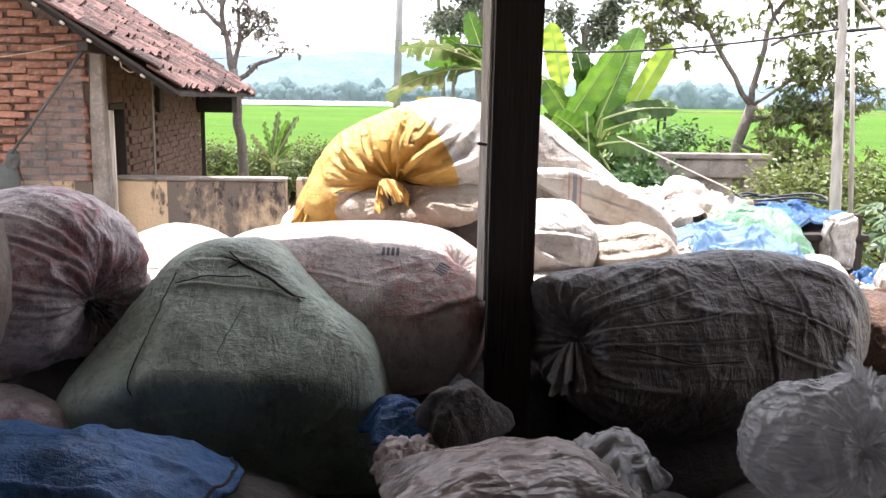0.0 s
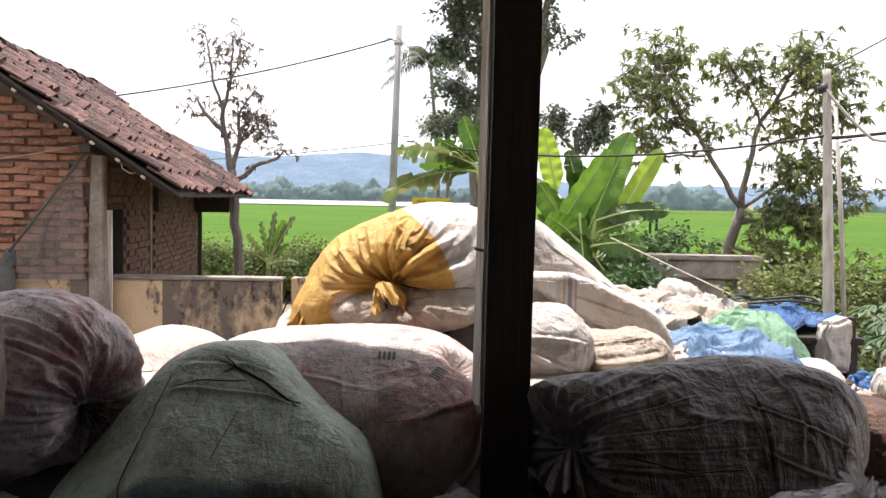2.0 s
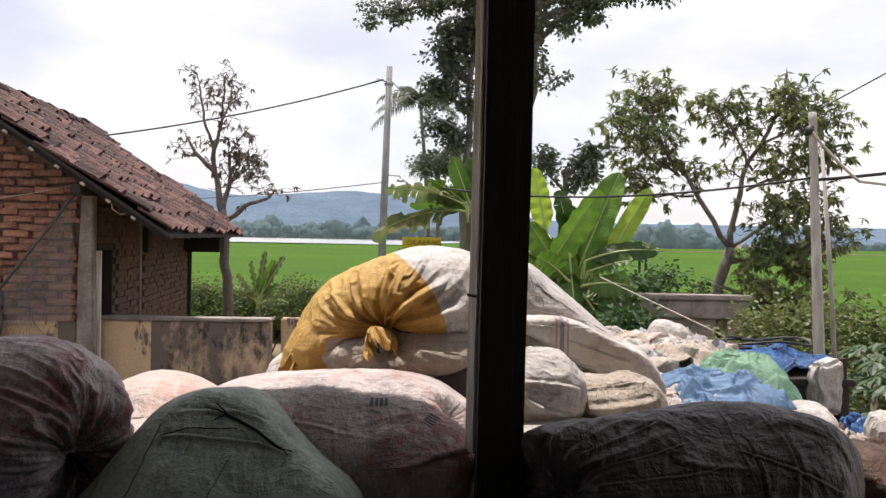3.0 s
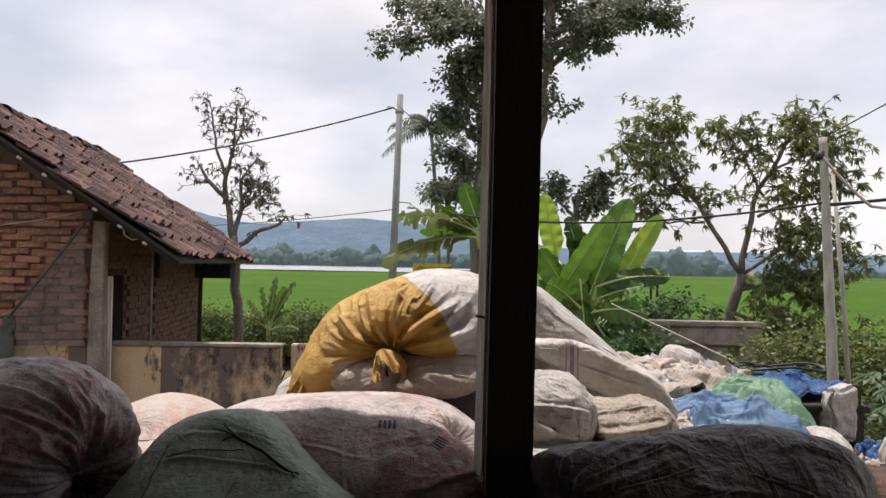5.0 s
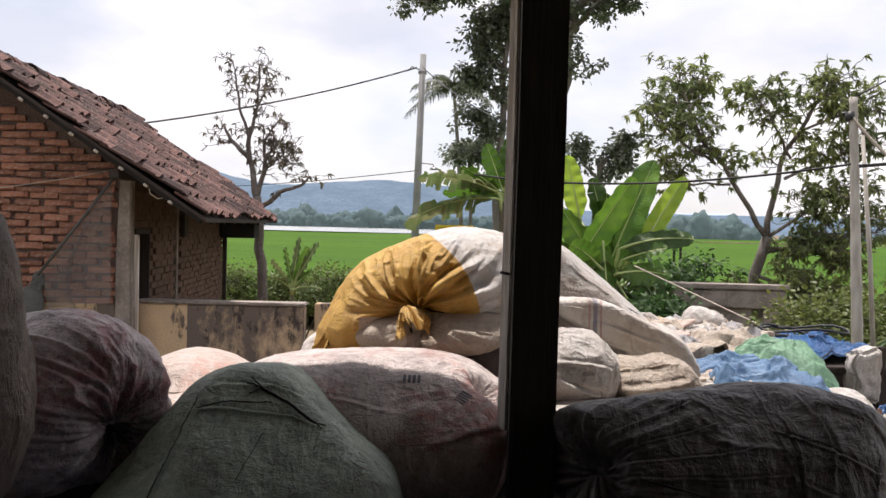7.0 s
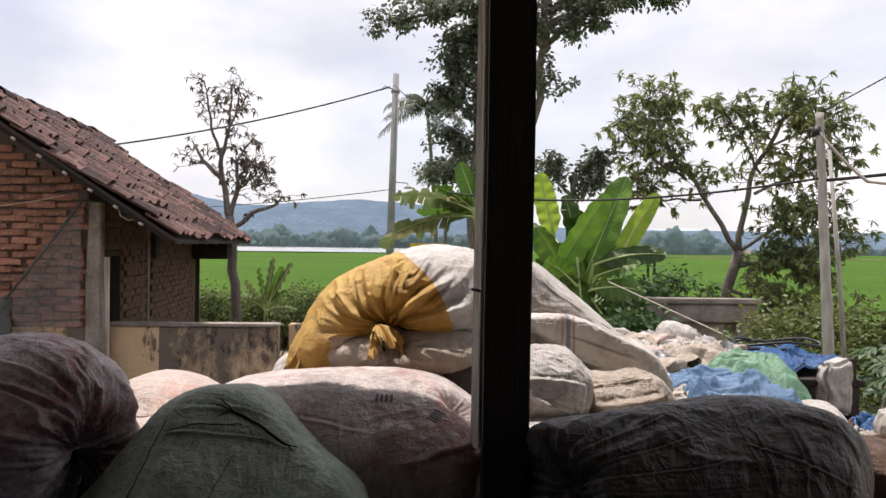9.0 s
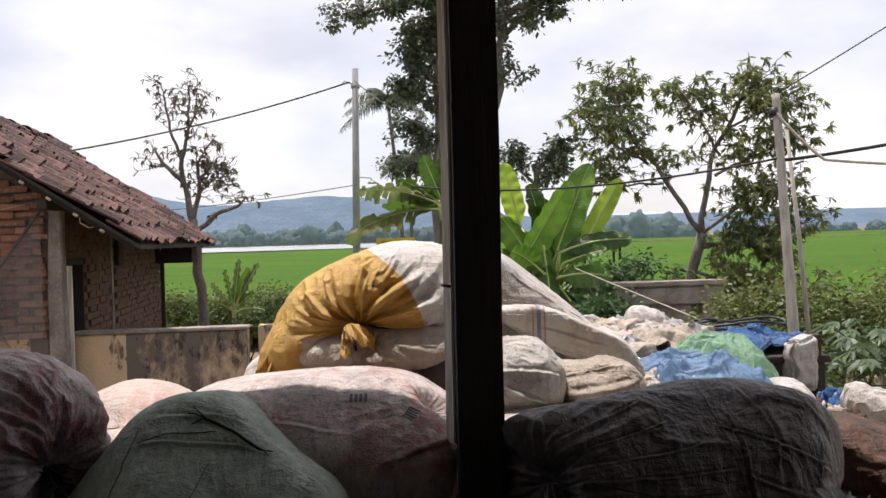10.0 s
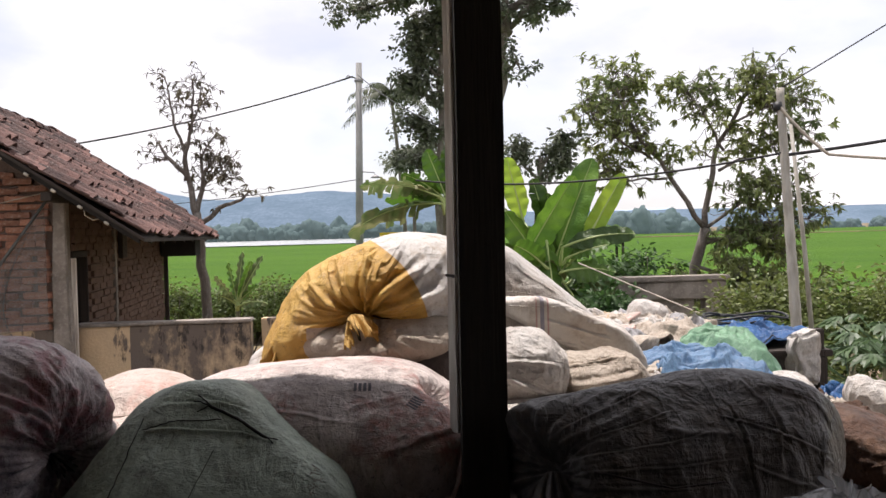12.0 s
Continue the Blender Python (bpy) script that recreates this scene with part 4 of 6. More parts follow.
    # stained white sack in the middle
    p = sack("sack", "stained white woven sack with faded red print, half in sun", (-0.17, 2.33, 1.60),
             [((0.10, 0, 0), (0.19, 0.22, 0.20))],
             M["pink"], necks=[((0.95, -0.2, 0.5), 0.35, 0.012, 14)], seed=21, n=140, dents=0.007, wrinkle=0.003, grain=(1.2, 1, 0.5), flat=-0.27, power=16, round_=10,
             hull=[(0, 0.10, 0.99, 0.240), (0.558, 0, 0.83, 0.272), (0.05, -0.62, 0.78, 0.235), (0.98, -0.1, -0.19, 0.315), (0.6, -0.3, -0.74, 0.34), (0, -0.97, 0.15, 0.29), (0.1, -0.75, -0.65, 0.30), (0, 0, -1, 0.30), (-0.27, 0, 0.96, 0.30), (-1, 0, 0, 0.52), (0, 1, 0, 0.27), (-0.6, -0.6, -0.3, 0.40)],
             creases=[((-0.8, -0.6, 0.2), (-0.2, -1, 0.1), 0.025, 0.005), ((-0.7, -0.6, 0.4), (0.0, -0.9, 0.45), 0.022, 0.003), ((0.9, -0.4, 0.3), (0.3, -1, 0.1), 0.022, 0.004), ((0.15, -1, 0.3), (0.12, -1, -0.35), 0.022, 0.003), ((-0.3, -0.9, 0.6), (-0.1, -1, -0.2), 0.022, 0.003)])
    skin_mark(p, "printed_mark", (0.16, -0.62, 0.80), (0.008, 0.030), M["print"], "row of faded black print", 12, 4)
    skin_mark(p, "printed_mark", (0.62, -0.62, 0.50), (0.006, 0.026), M["print"], "row of faded black print", -25, 5)
    skin_line(p, "frayed_hole", [(0.22, -1, 0.05), (0.25, -1, -0.05), (0.22, -1, -0.14), (0.27, -1, -0.22)], 0.0015, M["rope"], "frayed threads round a worn hole", 0.003)
    skin_line(p, "frayed_hole", [(0.30, -1, 0.02), (0.28, -1, -0.08), (0.33, -1, -0.16)], 0.0012, M["rope"], "frayed threads round a worn hole", 0.003)
    skin_line(p, "mouth_hem", [(0.93, -0.3, 0.45), (0.95, -0.25, 0.1), (0.93, -0.35, -0.2)], 0.006, M["pink"], "folded hem of the sack", 0.0)
    # black sheeting bundle with a flared neck
    b = sack("sack", "bulging sack of black plastic sheeting, tied at one end", (0.685, 2.12, 1.585),
             [((0, 0, 0), (0.30, 0.24, 0.20))],
             M["black"], necks=[((-0.88, -0.48, 0.05), 0.42, 0.030, 11)], seed=31, n=150, dents=0.010, wrinkle=0.0035, grain=(0.5, 1, 1.6), flat=-0.29, seam=False, power=16, round_=12,
             hull=[(-0.17, 0.35, 0.92, 0.200), (0.25, 0.35, 0.90, 0.245), (0.6, 0, 0.8, 0.38), (1, 0, 0, 0.455), (0.5, -0.1, -0.86, 0.262), (-0.6, -0.1, -0.79, 0.34), (-1, 0, 0, 0.47), (0, -0.96, 0.28, 0.29), (0, -0.60, 0.80, 0.262), (0, -0.75, -0.66, 0.285), (0, 1, 0, 0.28), (0.75, -0.65, 0.1, 0.385)],
             creases=[((-0.86, -0.5, 0.08), (-0.25, -0.8, 0.62), 0.010, 0.006), ((-0.86, -0.5, 0.06), (0.05, -0.9, 0.42), 0.009, 0.006), ((-0.86, -0.5, 0.03), (0.25, -0.95, 0.22), 0.008, 0.007), ((-0.86, -0.5, 0.0), (0.0, -1, 0.02), 0.010, 0.006), ((-0.86, -0.5, -0.05), (-0.35, -0.95, -0.2), 0.012, 0.008), ((-0.8, -0.5, 0.2), (-0.45, -0.55, 0.7), 0.012, 0.006),
                      ((0.2, -0.9, 0.6), (0.85, -0.65, 0.1), 0.012, 0.006), ((0.3, -1, 0.2), (0.85, -0.8, -0.1), 0.014, 0.007), ((0.5, -0.5, 0.8), (0.6, -1, 0.1), 0.018, 0.008), ((0.8, -0.6, 0.3), (0.7, -0.9, -0.2), 0.018, 0.009), ((0.28, -0.75, 0.6), (0.34, -1, -0.1), 0.012, -0.007), ((0.6, -0.5, 0.7), (0.95, -0.5, 0.25), 0.014, 0.008)])
    tuft(b, "tied_mouth", (-0.355, -0.215, 0.03), (-0.02, -0.32, -0.95), 0.10, 0.070, M["black"], 9, "flared gathered mouth of the sack")
    skin_line(b, "tape_band", [(0.15, -0.4, 0.95), (0.22, -0.75, 0.65), (0.27, -0.95, 0.30), (0.30, -1, 0.05)], 0.014, M["black"], "band of grey tape", -0.0115)
    skin_line(b, "drawn_edge", [(-0.7, -0.75, 0.12), (-0.3, -1, 0.02), (0.1, -1, 0.05)], 0.003, M["dun"], "", 0.0)
    # yellow-ended sack on top
    y = sack("sack", "white woven sack with an ochre yellow tied end, in full sun", (-0.10, 2.92, 1.97),
             [((0, 0, 0), (0.35, 0.27, 0.195), (0, -14, 0)), ((0.14, 0.08, 0.02), (0.30, 0.27, 0.185), (0, 8, 0)), ((-0.24, -0.06, -0.11), (0.22, 0.15, 0.10), (0, -40, 0))],
             M["two_tone"], necks=[((-0.22, -0.95, -0.26), 0.7, 0.05, 12)], seed=41, n=112, dents=0.009, wrinkle=0.0035, seam=False, grain=(1, 1, 1), flat=-0.2,
             creases=[((-0.2, -1, -0.1), (0.6, -0.8, 0.5), 0.05, 0.022), ((-0.15, -1, -0.2), (0.7, -0.8, 0.1), 0.05, 0.022), ((-0.3, -1, 0.0), (-0.05, -0.7, 0.8), 0.04, 0.014), ((-0.5, -0.9, -0.1), (-0.8, -0.5, 0.2), 0.04, 0.014)])
    tuft(y, "tied_mouth", (-0.085, -0.24, -0.045), (0.42, -0.55, -0.70), 0.085, 0.066, M["yellow"], 6, "frayed yellow tied mouth", 0.30)
    cord(y, "tie_string", [(-0.07, -0.262, -0.09), (-0.06, -0.285, -0.13), (-0.05, -0.30, -0.16), (-0.045, -0.31, -0.19)], 0.005, M["string"], "dark dangling string")
    skin_line(y, "seam", [(-0.15, -1, -0.27), (0.3, -0.9, -0.27), (0.6, -0.75, -0.24)], 0.003, M["string"], "", 0.0)
    tuft(y, "slack_corner", (-0.33, -0.12, -0.12), (-0.35, -0.25, -0.9), 0.10, 0.05, M["yellow"], 16, "frayed yellow corner", 0.2)
    sack("sack", "slack cream sack bulging under the yellow one", (-0.10, 2.80, 1.825),
         [((0, 0, 0), (0.28, 0.20, 0.095)), ((0.12, 0, 0.01), (0.18, 0.18, 0.09))], M["cream"], seed=44, n=56, dents=0.012, wrinkle=0.004, necks=[((-0.1, -0.9, 0.3), 0.5, 0.02, 12)])
    sack("sack", "white sack with dark stripes at its edge", (-0.45, 2.95, 1.735),
         [((0, 0, 0), (0.13, 0.16, 0.10), (0, -28, 0))], M["striped"], seed=46, n=40, dents=0.01, wrinkle=0.006)
    # white sacks beyond the post
    sack("sack", "large white woven sack leaning on the pile", (0.30, 3.15, 1.93),
         [((0, 0, -0.04), (0.25, 0.22, 0.17))], M["white"], seed=51, n=84, dents=0.009, wrinkle=0.003, flat=-0.25, power=14,
         hull=[(0.643, -0.1, 0.766, 0.203), (-0.2, 0, 0.98, 0.20), (0, -1, 0.25, 0.24), (0, 1, 0, 0.25), (0, 0, -1, 0.27), (-1, 0, 0, 0.36), (1, 0, 0, 0.48)],
         creases=[((0.6, -0.5, 0.6), (0.9, -0.4, -0.1), 0.02, 0.006), ((0.3, -0.8, 0.6), (0.8, -0.7, 0.0), 0.02, 0.006)])
    sack("sack", "long white sack with red and blue woven stripes", (0.55, 2.98, 1.835),
         [((0.10, 0, -0.05), (0.14, 0.15, 0.09))], M["striped_white"], seed=52, n=84, dents=0.008, wrinkle=0.004, power=14,
         necks=[((1, -0.2, -0.5), 0.3, 0.010, 12)],
         hull=[(0.406, 0, 0.91, 0.085), (-0.496, -0.1, -0.868, 0.065), (0.75, 0, 0.66, 0.15), (1, 0, 0, 0.275), (-1, 0, 0, 0.36), (-0.05, 0, 1, 0.135), (0, -1, 0, 0.17), (0, 1, 0, 0.2), (0, 0, -1, 0.16)],
         creases=[((-0.4, -0.8, 0.2), (0.6, -0.7, -0.1), 0.03, 0.008), ((0.2, -0.9, -0.2), (0.8, -0.5, -0.45), 0.03, 0.008), ((-0.5, -0.9, -0.1), (0.1, -0.9, -0.25), 0.03, 0.008)])
    sack("sack", "small stuffed white sack, dusty", (0.375, 2.62, 1.74),
         [((0, 0, 0), (0.135, 0.16, 0.125)), ((-0.06, 0, 0), (0.14, 0.15, 0.12))], M["white"], seed=53, n=72, dents=0.014, wrinkle=0.007, creases=[((-0.6, -0.8, 0.3), (0.5, -0.8, 0.2), 0.04, 0.010), ((-0.4, -0.9, 0.0), (0.3, -1, -0.3), 0.04, 0.010)])
    sack("sack", "crumpled half-empty cream sack", (0.60, 2.68, 1.70),
         [((0, 0, 0), (0.18, 0.16, 0.085), (0, 6, 0)), ((0.06, 0, 0.02), (0.1, 0.13, 0.08))], M["cream"], seed=54, n=72, dents=0.030, wrinkle=0.007, creases=[((-0.8, -0.6, 0.3), (0.6, -0.7, 0.6), 0.05, 0.012), ((-0.6, -0.8, 0.0), (0.7, -0.7, 0.2), 0.05, 0.012)])
    sack("sack", "flat white sack lying in sun between the others", (0.42, 2.5, 1.58),
         [((0, 0, 0), (0.34, 0.24, 0.10))], M["white"], seed=55, n=48, dents=0.012, wrinkle=0.004)
    # made near-black to give the shadow below the yellow-ended sack
    sack("sack", "near-black sack standing in for the shadow under the pile", (0.12, 2.76, 1.72),
         [((0, 0, 0), (0.24, 0.16, 0.13))], M["dun"], seed=56, n=40, dents=0.01, wrinkle=0.006)
    sack("sack", "flattened pinkish white sack in full sun", (-0.84, 2.68, 1.665),
         [((0, 0, 0), (0.20, 0.22, 0.10), (0, 6, 0)), ((0.05, -0.1, -0.04), (0.30, 0.2, 0.08))], M["pink_white"], seed=57, n=56, dents=0.014, wrinkle=0.004, flat=-0.1)
    sack("sack", "flattened white sack below the sunlit one", (-0.70, 2.45, 1.60),
         [((0, 0, 0), (0.28, 0.2, 0.09))], M["pink_white"], seed=58, n=48, dents=0.014, wrinkle=0.004)
    # sacks carrying the pile from below; the front ones have shade in their colour
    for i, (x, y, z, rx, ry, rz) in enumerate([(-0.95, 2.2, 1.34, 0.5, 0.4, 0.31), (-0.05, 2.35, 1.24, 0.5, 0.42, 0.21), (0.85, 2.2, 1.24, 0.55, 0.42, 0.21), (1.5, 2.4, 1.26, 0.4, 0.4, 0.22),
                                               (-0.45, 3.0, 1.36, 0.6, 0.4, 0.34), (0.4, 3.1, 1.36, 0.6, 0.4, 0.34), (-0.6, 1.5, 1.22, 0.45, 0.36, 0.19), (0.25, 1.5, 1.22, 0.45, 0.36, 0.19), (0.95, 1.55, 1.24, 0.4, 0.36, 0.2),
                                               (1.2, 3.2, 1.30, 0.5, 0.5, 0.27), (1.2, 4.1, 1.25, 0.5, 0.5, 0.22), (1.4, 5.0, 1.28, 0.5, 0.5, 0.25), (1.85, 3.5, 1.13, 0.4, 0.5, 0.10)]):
        sack("sack", "sack at the bottom of the heap, coloured dark for the shade there" if y < 2.5 else "pale dirty sack at the bottom of the heap", (x, y, z), [((0, 0, 0), (rx, ry, rz))],
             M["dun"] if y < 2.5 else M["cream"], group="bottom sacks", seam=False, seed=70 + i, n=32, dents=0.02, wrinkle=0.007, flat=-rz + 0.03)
    # heap at the edge of the shed, by the viewer
    f = sack("plastic_bag", "knotted bag of crinkled clear plastic", (0.735, 1.47, 1.545),
             [((0, 0, 0), (0.145, 0.13, 0.125)), ((0.06, 0, 0.06), (0.08, 0.08, 0.08))], M["film"], "plastic bag", necks=[((0.45, -0.75, 0.25), 0.8, 0.016, 17)], seed=81, n=110, dents=0.008, wrinkle=0.006, seam=False)
    tuft(f, "knot", (0.062, -0.10, 0.035), (0.5, -0.8, 0.3), 0.03, 0.014, M["film"], 31)
    tuft(f, "loose_top", (0.09, 0.0, 0.10), (0.3, 0.1, 0.9), 0.06, 0.06, M["film"], 32, "loose crinkled top of the bag")
    sheet("plastic_film", "crumpled pinkish clear plastic film", (0.16, 1.42, 1.44), 0.25, 0.2, 0.10, M["pink_film"], 83, 10, n=100, fold=0.0055, edge=0.15)
    sheet("plastic_film", "crumpled clear plastic film scraps", (0.36, 1.50, 1.47), 0.09, 0.12, 0.07, M["film"], 84, 30, n=60, fold=0.006)
    sheet("plastic_film", "crumpled greyish plastic film", (-0.11, 1.33, 1.37), 0.12, 0.12, 0.08, M["film"], 85, 0, n=60, fold=0.006)
    sheet("tarpaulin", "crumpled dark blue plastic tarpaulin", (-0.74, 1.45, 1.43), 0.32, 0.22, 0.11, M["blue"], 86, -8, n=100, fold=0.007, edge=0.15, category="tarpaulin", hem=0.0035)
    sheet("cloth_scrap", "folded grey scrap of sacking", (0.05, 1.75, 1.46), 0.10, 0.09, 0.10, M["dun"], 87, 40, (12, -20), n=40, fold=0.007, category="scrap")
    sheet("cloth_scrap", "scrap of dark blue plastic", (-0.09, 1.78, 1.44), 0.08, 0.1, 0.07, M["blue"], 88, 10, n=40, fold=0.006, category="scrap")
    sheet("cloth_scrap", "torn pinkish plastic scraps", (-0.05, 1.62, 1.42), 0.09, 0.08, 0.05, M["pink_film"], 89, 20, n=40, fold=0.009, category="scrap")
    sack("sack", "slack grey sack corner", (-1.02, 1.78, 1.42), [((0, 0, 0), (0.16, 0.16, 0.09), (0, 12, 0))], M["mauve"], seed=90, n=40, dents=0.012, wrinkle=0.007)
    # tall stack end close to the viewer
    sack("sack", "upright dark brown sack close by, in deep shade", (-1.06, 1.50, 1.93),
         [((0, 0, 0), (0.20, 0.2, 0.40)), ((0.03, 0, -0.12), (0.17, 0.2, 0.2))], M["brown"], seed=92, n=56, dents=0.015, wrinkle=0.007)
    sack("sack", "rust brown sack slumped behind the black one", (1.50, 2.45, 1.39),
         [((0, 0, 0), (0.36, 0.28, 0.15), (0, 33, 0))], M["rust"], seed=93, n=56, dents=0.015, wrinkle=0.008, grain=(0.5, 1, 1.4))


def two_tone():
    """White sacking whose one end is dyed ochre; the border runs across the sack."""
    m = Mat("ochre and white sacking", (0.65, 0.63, 0.60), 0.55)
    m.layer(m.noise(3.2, 5, 0.45, 0.68), (0.50, 0.44, 0.38), 0.4)
    cap = m.near((-0.165, 0, -0.10), 0.327, 0.330, (1, 0.2, 1))
    m.layer(cap, (0.64, 0.40, 0.10), 1.0)
    m.layer(m.times(cap, m.noise(5, 5, 0.42, 0.62, (1, 1, 0.5))), (0.46, 0.235, 0.045), 0.7)
    m.layer(m.times(m.axis(2, -1, -0.08), m.axis(0, -0.24, 1)), (0.62, 0.50, 0.40), 1.0)
    m.layer(m.noise(16, 7, 0.52, 0.64, rough=0.75), (0.36, 0.24, 0.12), 0.45)
    m.layer(m.noise(80, 4, 0.60, 0.70), (0.22, 0.15, 0.08), 0.5)
    m.bump(m.noise(7, 5, 0.3, 0.7, (1, 1, 0.5), (0, 25, 10), 1.6), 0.012, 0.6)
    m.bump(m.crumple(9, (1, 1, 0.7), (20, 25, 10)), 0.012, 0.55)
    m.bump(m.noise(40, 5, 0.4, 0.6, (0.5, 1, 1.2), rough=0.7), 0.0035, 0.5)
    m.bump(m.noise(330, 1, 0.3, 0.7), 0.0014, 0.45)
    return m.done(0.1)


def stripes(name, k, bands):
    m = Mat(name, (0.64, 0.61, 0.57), 0.55)
    m.layer(m.noise(3.2, 5, 0.45, 0.68), (0.52, 0.43, 0.34), 0.45)
    for lo, hi, c in bands:
        m.layer(m.axis(k, lo, hi), c, 0.75)
    m.layer(m.noise(12, 7, 0.48, 0.64, rough=0.75), (0.36, 0.29, 0.23), 0.6)
    m.bump(m.noise(7, 5, 0.3, 0.7, (1, 1, 0.4), (0, 25, 10), 1.6), 0.012, 0.7)
    m.bump(m.crumple(8, (1, 1, 0.6), (20, 25, 10)), 0.016, 0.6)
    m.bump(m.crumple(20, (1, 1, 0.6), (0, 35, 40)), 0.007, 0.6)
    return m.done(0.08)


M["two_tone"] = two_tone()
M["striped"] = stripes("white sacking with dark stripes", 0, [(-0.03, -0.015, (0.05, 0.06, 0.10)), (0.0, 0.008, (0.05, 0.06, 0.10))])
M["striped_white"] = stripes("white sacking with red and blue stripes", 0, [(-0.120, -0.114, (0.45, 0.22, 0.22)), (-0.104, -0.090, (0.16, 0.16, 0.26)), (-0.080, -0.074, (0.45, 0.22, 0.22))])
M["pink_white"] = woven("pinkish white sacking", (0.60, 0.51, 0.455), (0.52, 0.36, 0.28), 0.5, (0.55, 0.26, 0.2))
build_sacks()


def build_rubbish():
    """The sunlit heap of loose sheeting out in the yard."""
    rnd = random.Random(5)
    sack("sack", "small knotted white bag on top of the heap", (1.50, 5.3, 1.62), [((0, 0, 0), (0.13, 0.12, 0.11)), ((-0.03, 0, 0.03), (0.09, 0.1, 0.1))], M["white"], seed=101, n=32, dents=0.02, wrinkle=0.01)
    for i in range(26):
        x, y = rnd.uniform(0.9, 1.7), rnd.uniform(4.5, 5.6)
        h = 1.50 + 0.10 * math.exp(-((x - 1.35) / 0.4) ** 2) - 0.07 * max(0, x - 1.5) + rnd.uniform(-0.02, 0.02)
        mat = rnd.choice(["white", "white", "cream", "cream", "buff", "film", "pink_white", "white"])
        sheet("plastic_sheet", {"film": "crumpled clear plastic", "buff": "crumpled buff sheet", "cream": "crumpled cream sheet"}.get(mat, "crumpled white plastic sheet") + " on the sunlit heap", (x, y, h - 0.06), rnd.uniform(0.18, 0.36), rnd.uniform(0.14, 0.26), rnd.uniform(0.05, 0.10), M[mat], 110 + i, rnd.uniform(0, 180), (rnd.uniform(-9, 9), rnd.uniform(-9, 9)), group="loose sheets", n=52, fold=0.034, edge=0.3)
    for i in range(16):
        x, y = rnd.uniform(0.75, 1.5), rnd.uniform(3.3, 4.3)
        sheet("plastic_sheet", "crumpled pale plastic sheet on the sunlit heap", (x, y, 1.44 + rnd.uniform(-0.03, 0.03)), rnd.uniform(0.12, 0.26), rnd.uniform(0.12, 0.22), 0.06, M[rnd.choice(["white", "film", "cream", "pink_white"])], 210 + i, rnd.uniform(0, 180), (rnd.uniform(-10, 10), rnd.uniform(-10, 10)), group="loose sheets", n=48, fold=0.026, edge=0.3)
    for i in range(34):
        x, y = rnd.uniform(0.95, 1.75), rnd.uniform(4.35, 5.45)
        z = 1.515 + 0.07 * math.exp(-((x - 1.3) / 0.35) ** 2) + 0.03 * (y - 5) + rnd.uniform(-0.02, 0.02)
        mat = rnd.choice(["white", "cream", "cream", "buff", "pink_white", "white"])
        a, b, c = rnd.uniform(0.10, 0.19), rnd.uniform(0.08, 0.15), rnd.uniform(0.03, 0.055)
        sack("rag", "crumpled %s rag on the sunlit heap" % {"white": "white", "cream": "cream", "buff": "buff", "pink_white": "pinkish"}[mat], (x, y, z), [((0, 0, 0), (a, b, c), (rnd.uniform(-25, 25), rnd.uniform(-25, 25), rnd.uniform(0, 180))), ((a * 0.5, b * 0.3, 0.01), (a * 0.6, b * 0.6, c))], M[mat], "rag", "rags", False, seed=600 + i, n=34, dents=0.04, wrinkle=0.03)
    sheet("plastic_sheet", "pale blue crumpled plastic sheet", (1.39, 4.0, 1.475), 0.31, 0.28, 0.125, M["pale_blue"], 160, 6, n=100, fold=0.026, edge=0.2)
    sheet("plastic_sheet", "mint green crumpled plastic sheet", (1.66, 4.4, 1.49), 0.26, 0.24, 0.14, M["mint"], 161, -12, (0, 14), n=100, fold=0.019, edge=0.2)
    t = sheet("tarpaulin", "deep blue tarpaulin spread over a rough table", (2.06, 5.25, 1.475), 0.40, 0.38, 0.09, M["blue"], 162, 4, n=110, fold=0.032, edge=0.25, category="tarpaulin", hem=0.004)
    table = tagged(new("rough_table"), "rough dark timber bench under the blue tarpaulin", "bench")
    table.matrix_basis = pose(2.04, 5.1, FLOOR_Z)
    part("top", box((-0.42, -0.3, 0.36), (0.42, 0.3, 0.40), 0.006, 0.006, 2), M["timber"], table)
    # dark panel added behind the legs in place of the shade under the bench
    part("back_board", box((-0.40, 0.26, 0.02), (0.40, 0.28, 0.355), 0.004, 0.004, 2), M["timber"], table)
    for x in (-0.38, -0.1, 0.1, 0.36):
        for y in (-0.27, 0.25):
            part("leg", box((x - 0.028, y - 0.025, 0), (x + 0.028, y + 0.025, 0.357), 0.005, 0.006, 1), M["timber"], table)
    for k in range(3):
        v, f = tube([(1.90 + 0.27 * math.cos(a * 0.35 + k) + 0.12 * k, 5.3 + 0.16 * math.sin(a * 0.35 + k), 1.57 + 0.015 * math.sin(a) + 0.02 * k) for a in range(19)], 0.008, 5)
        tagged(put("hose", mesh_from("hose", v, f, M["cable"], True)), "loop of black hose on the tarpaulin", "hose", "hoses")
    bm = box((-0.080, -0.06, -0.15), (0.080, 0.06, 0.14), 0.02, 0, 11)
    for v in bm.verts:
        s = 1 + 0.16 * math.sin(v.co.z * 17 + 1) - 0.25 * max(0, v.co.z)
        v.co = Vector((v.co.x * s, v.co.y, v.co.z)) + noise.noise_vector(v.co * 8) * 0.026 + noise.noise_vector(v.co * 24) * 0.016 + noise.noise_vector(v.co * 60) * 0.005
    wb = tagged(part("sack", bm, M["white"], None, "", True, pose(2.27, 4.78, 1.42, 4, -3, 12)), "crumpled white sack standing propped at the bench end", "sack")
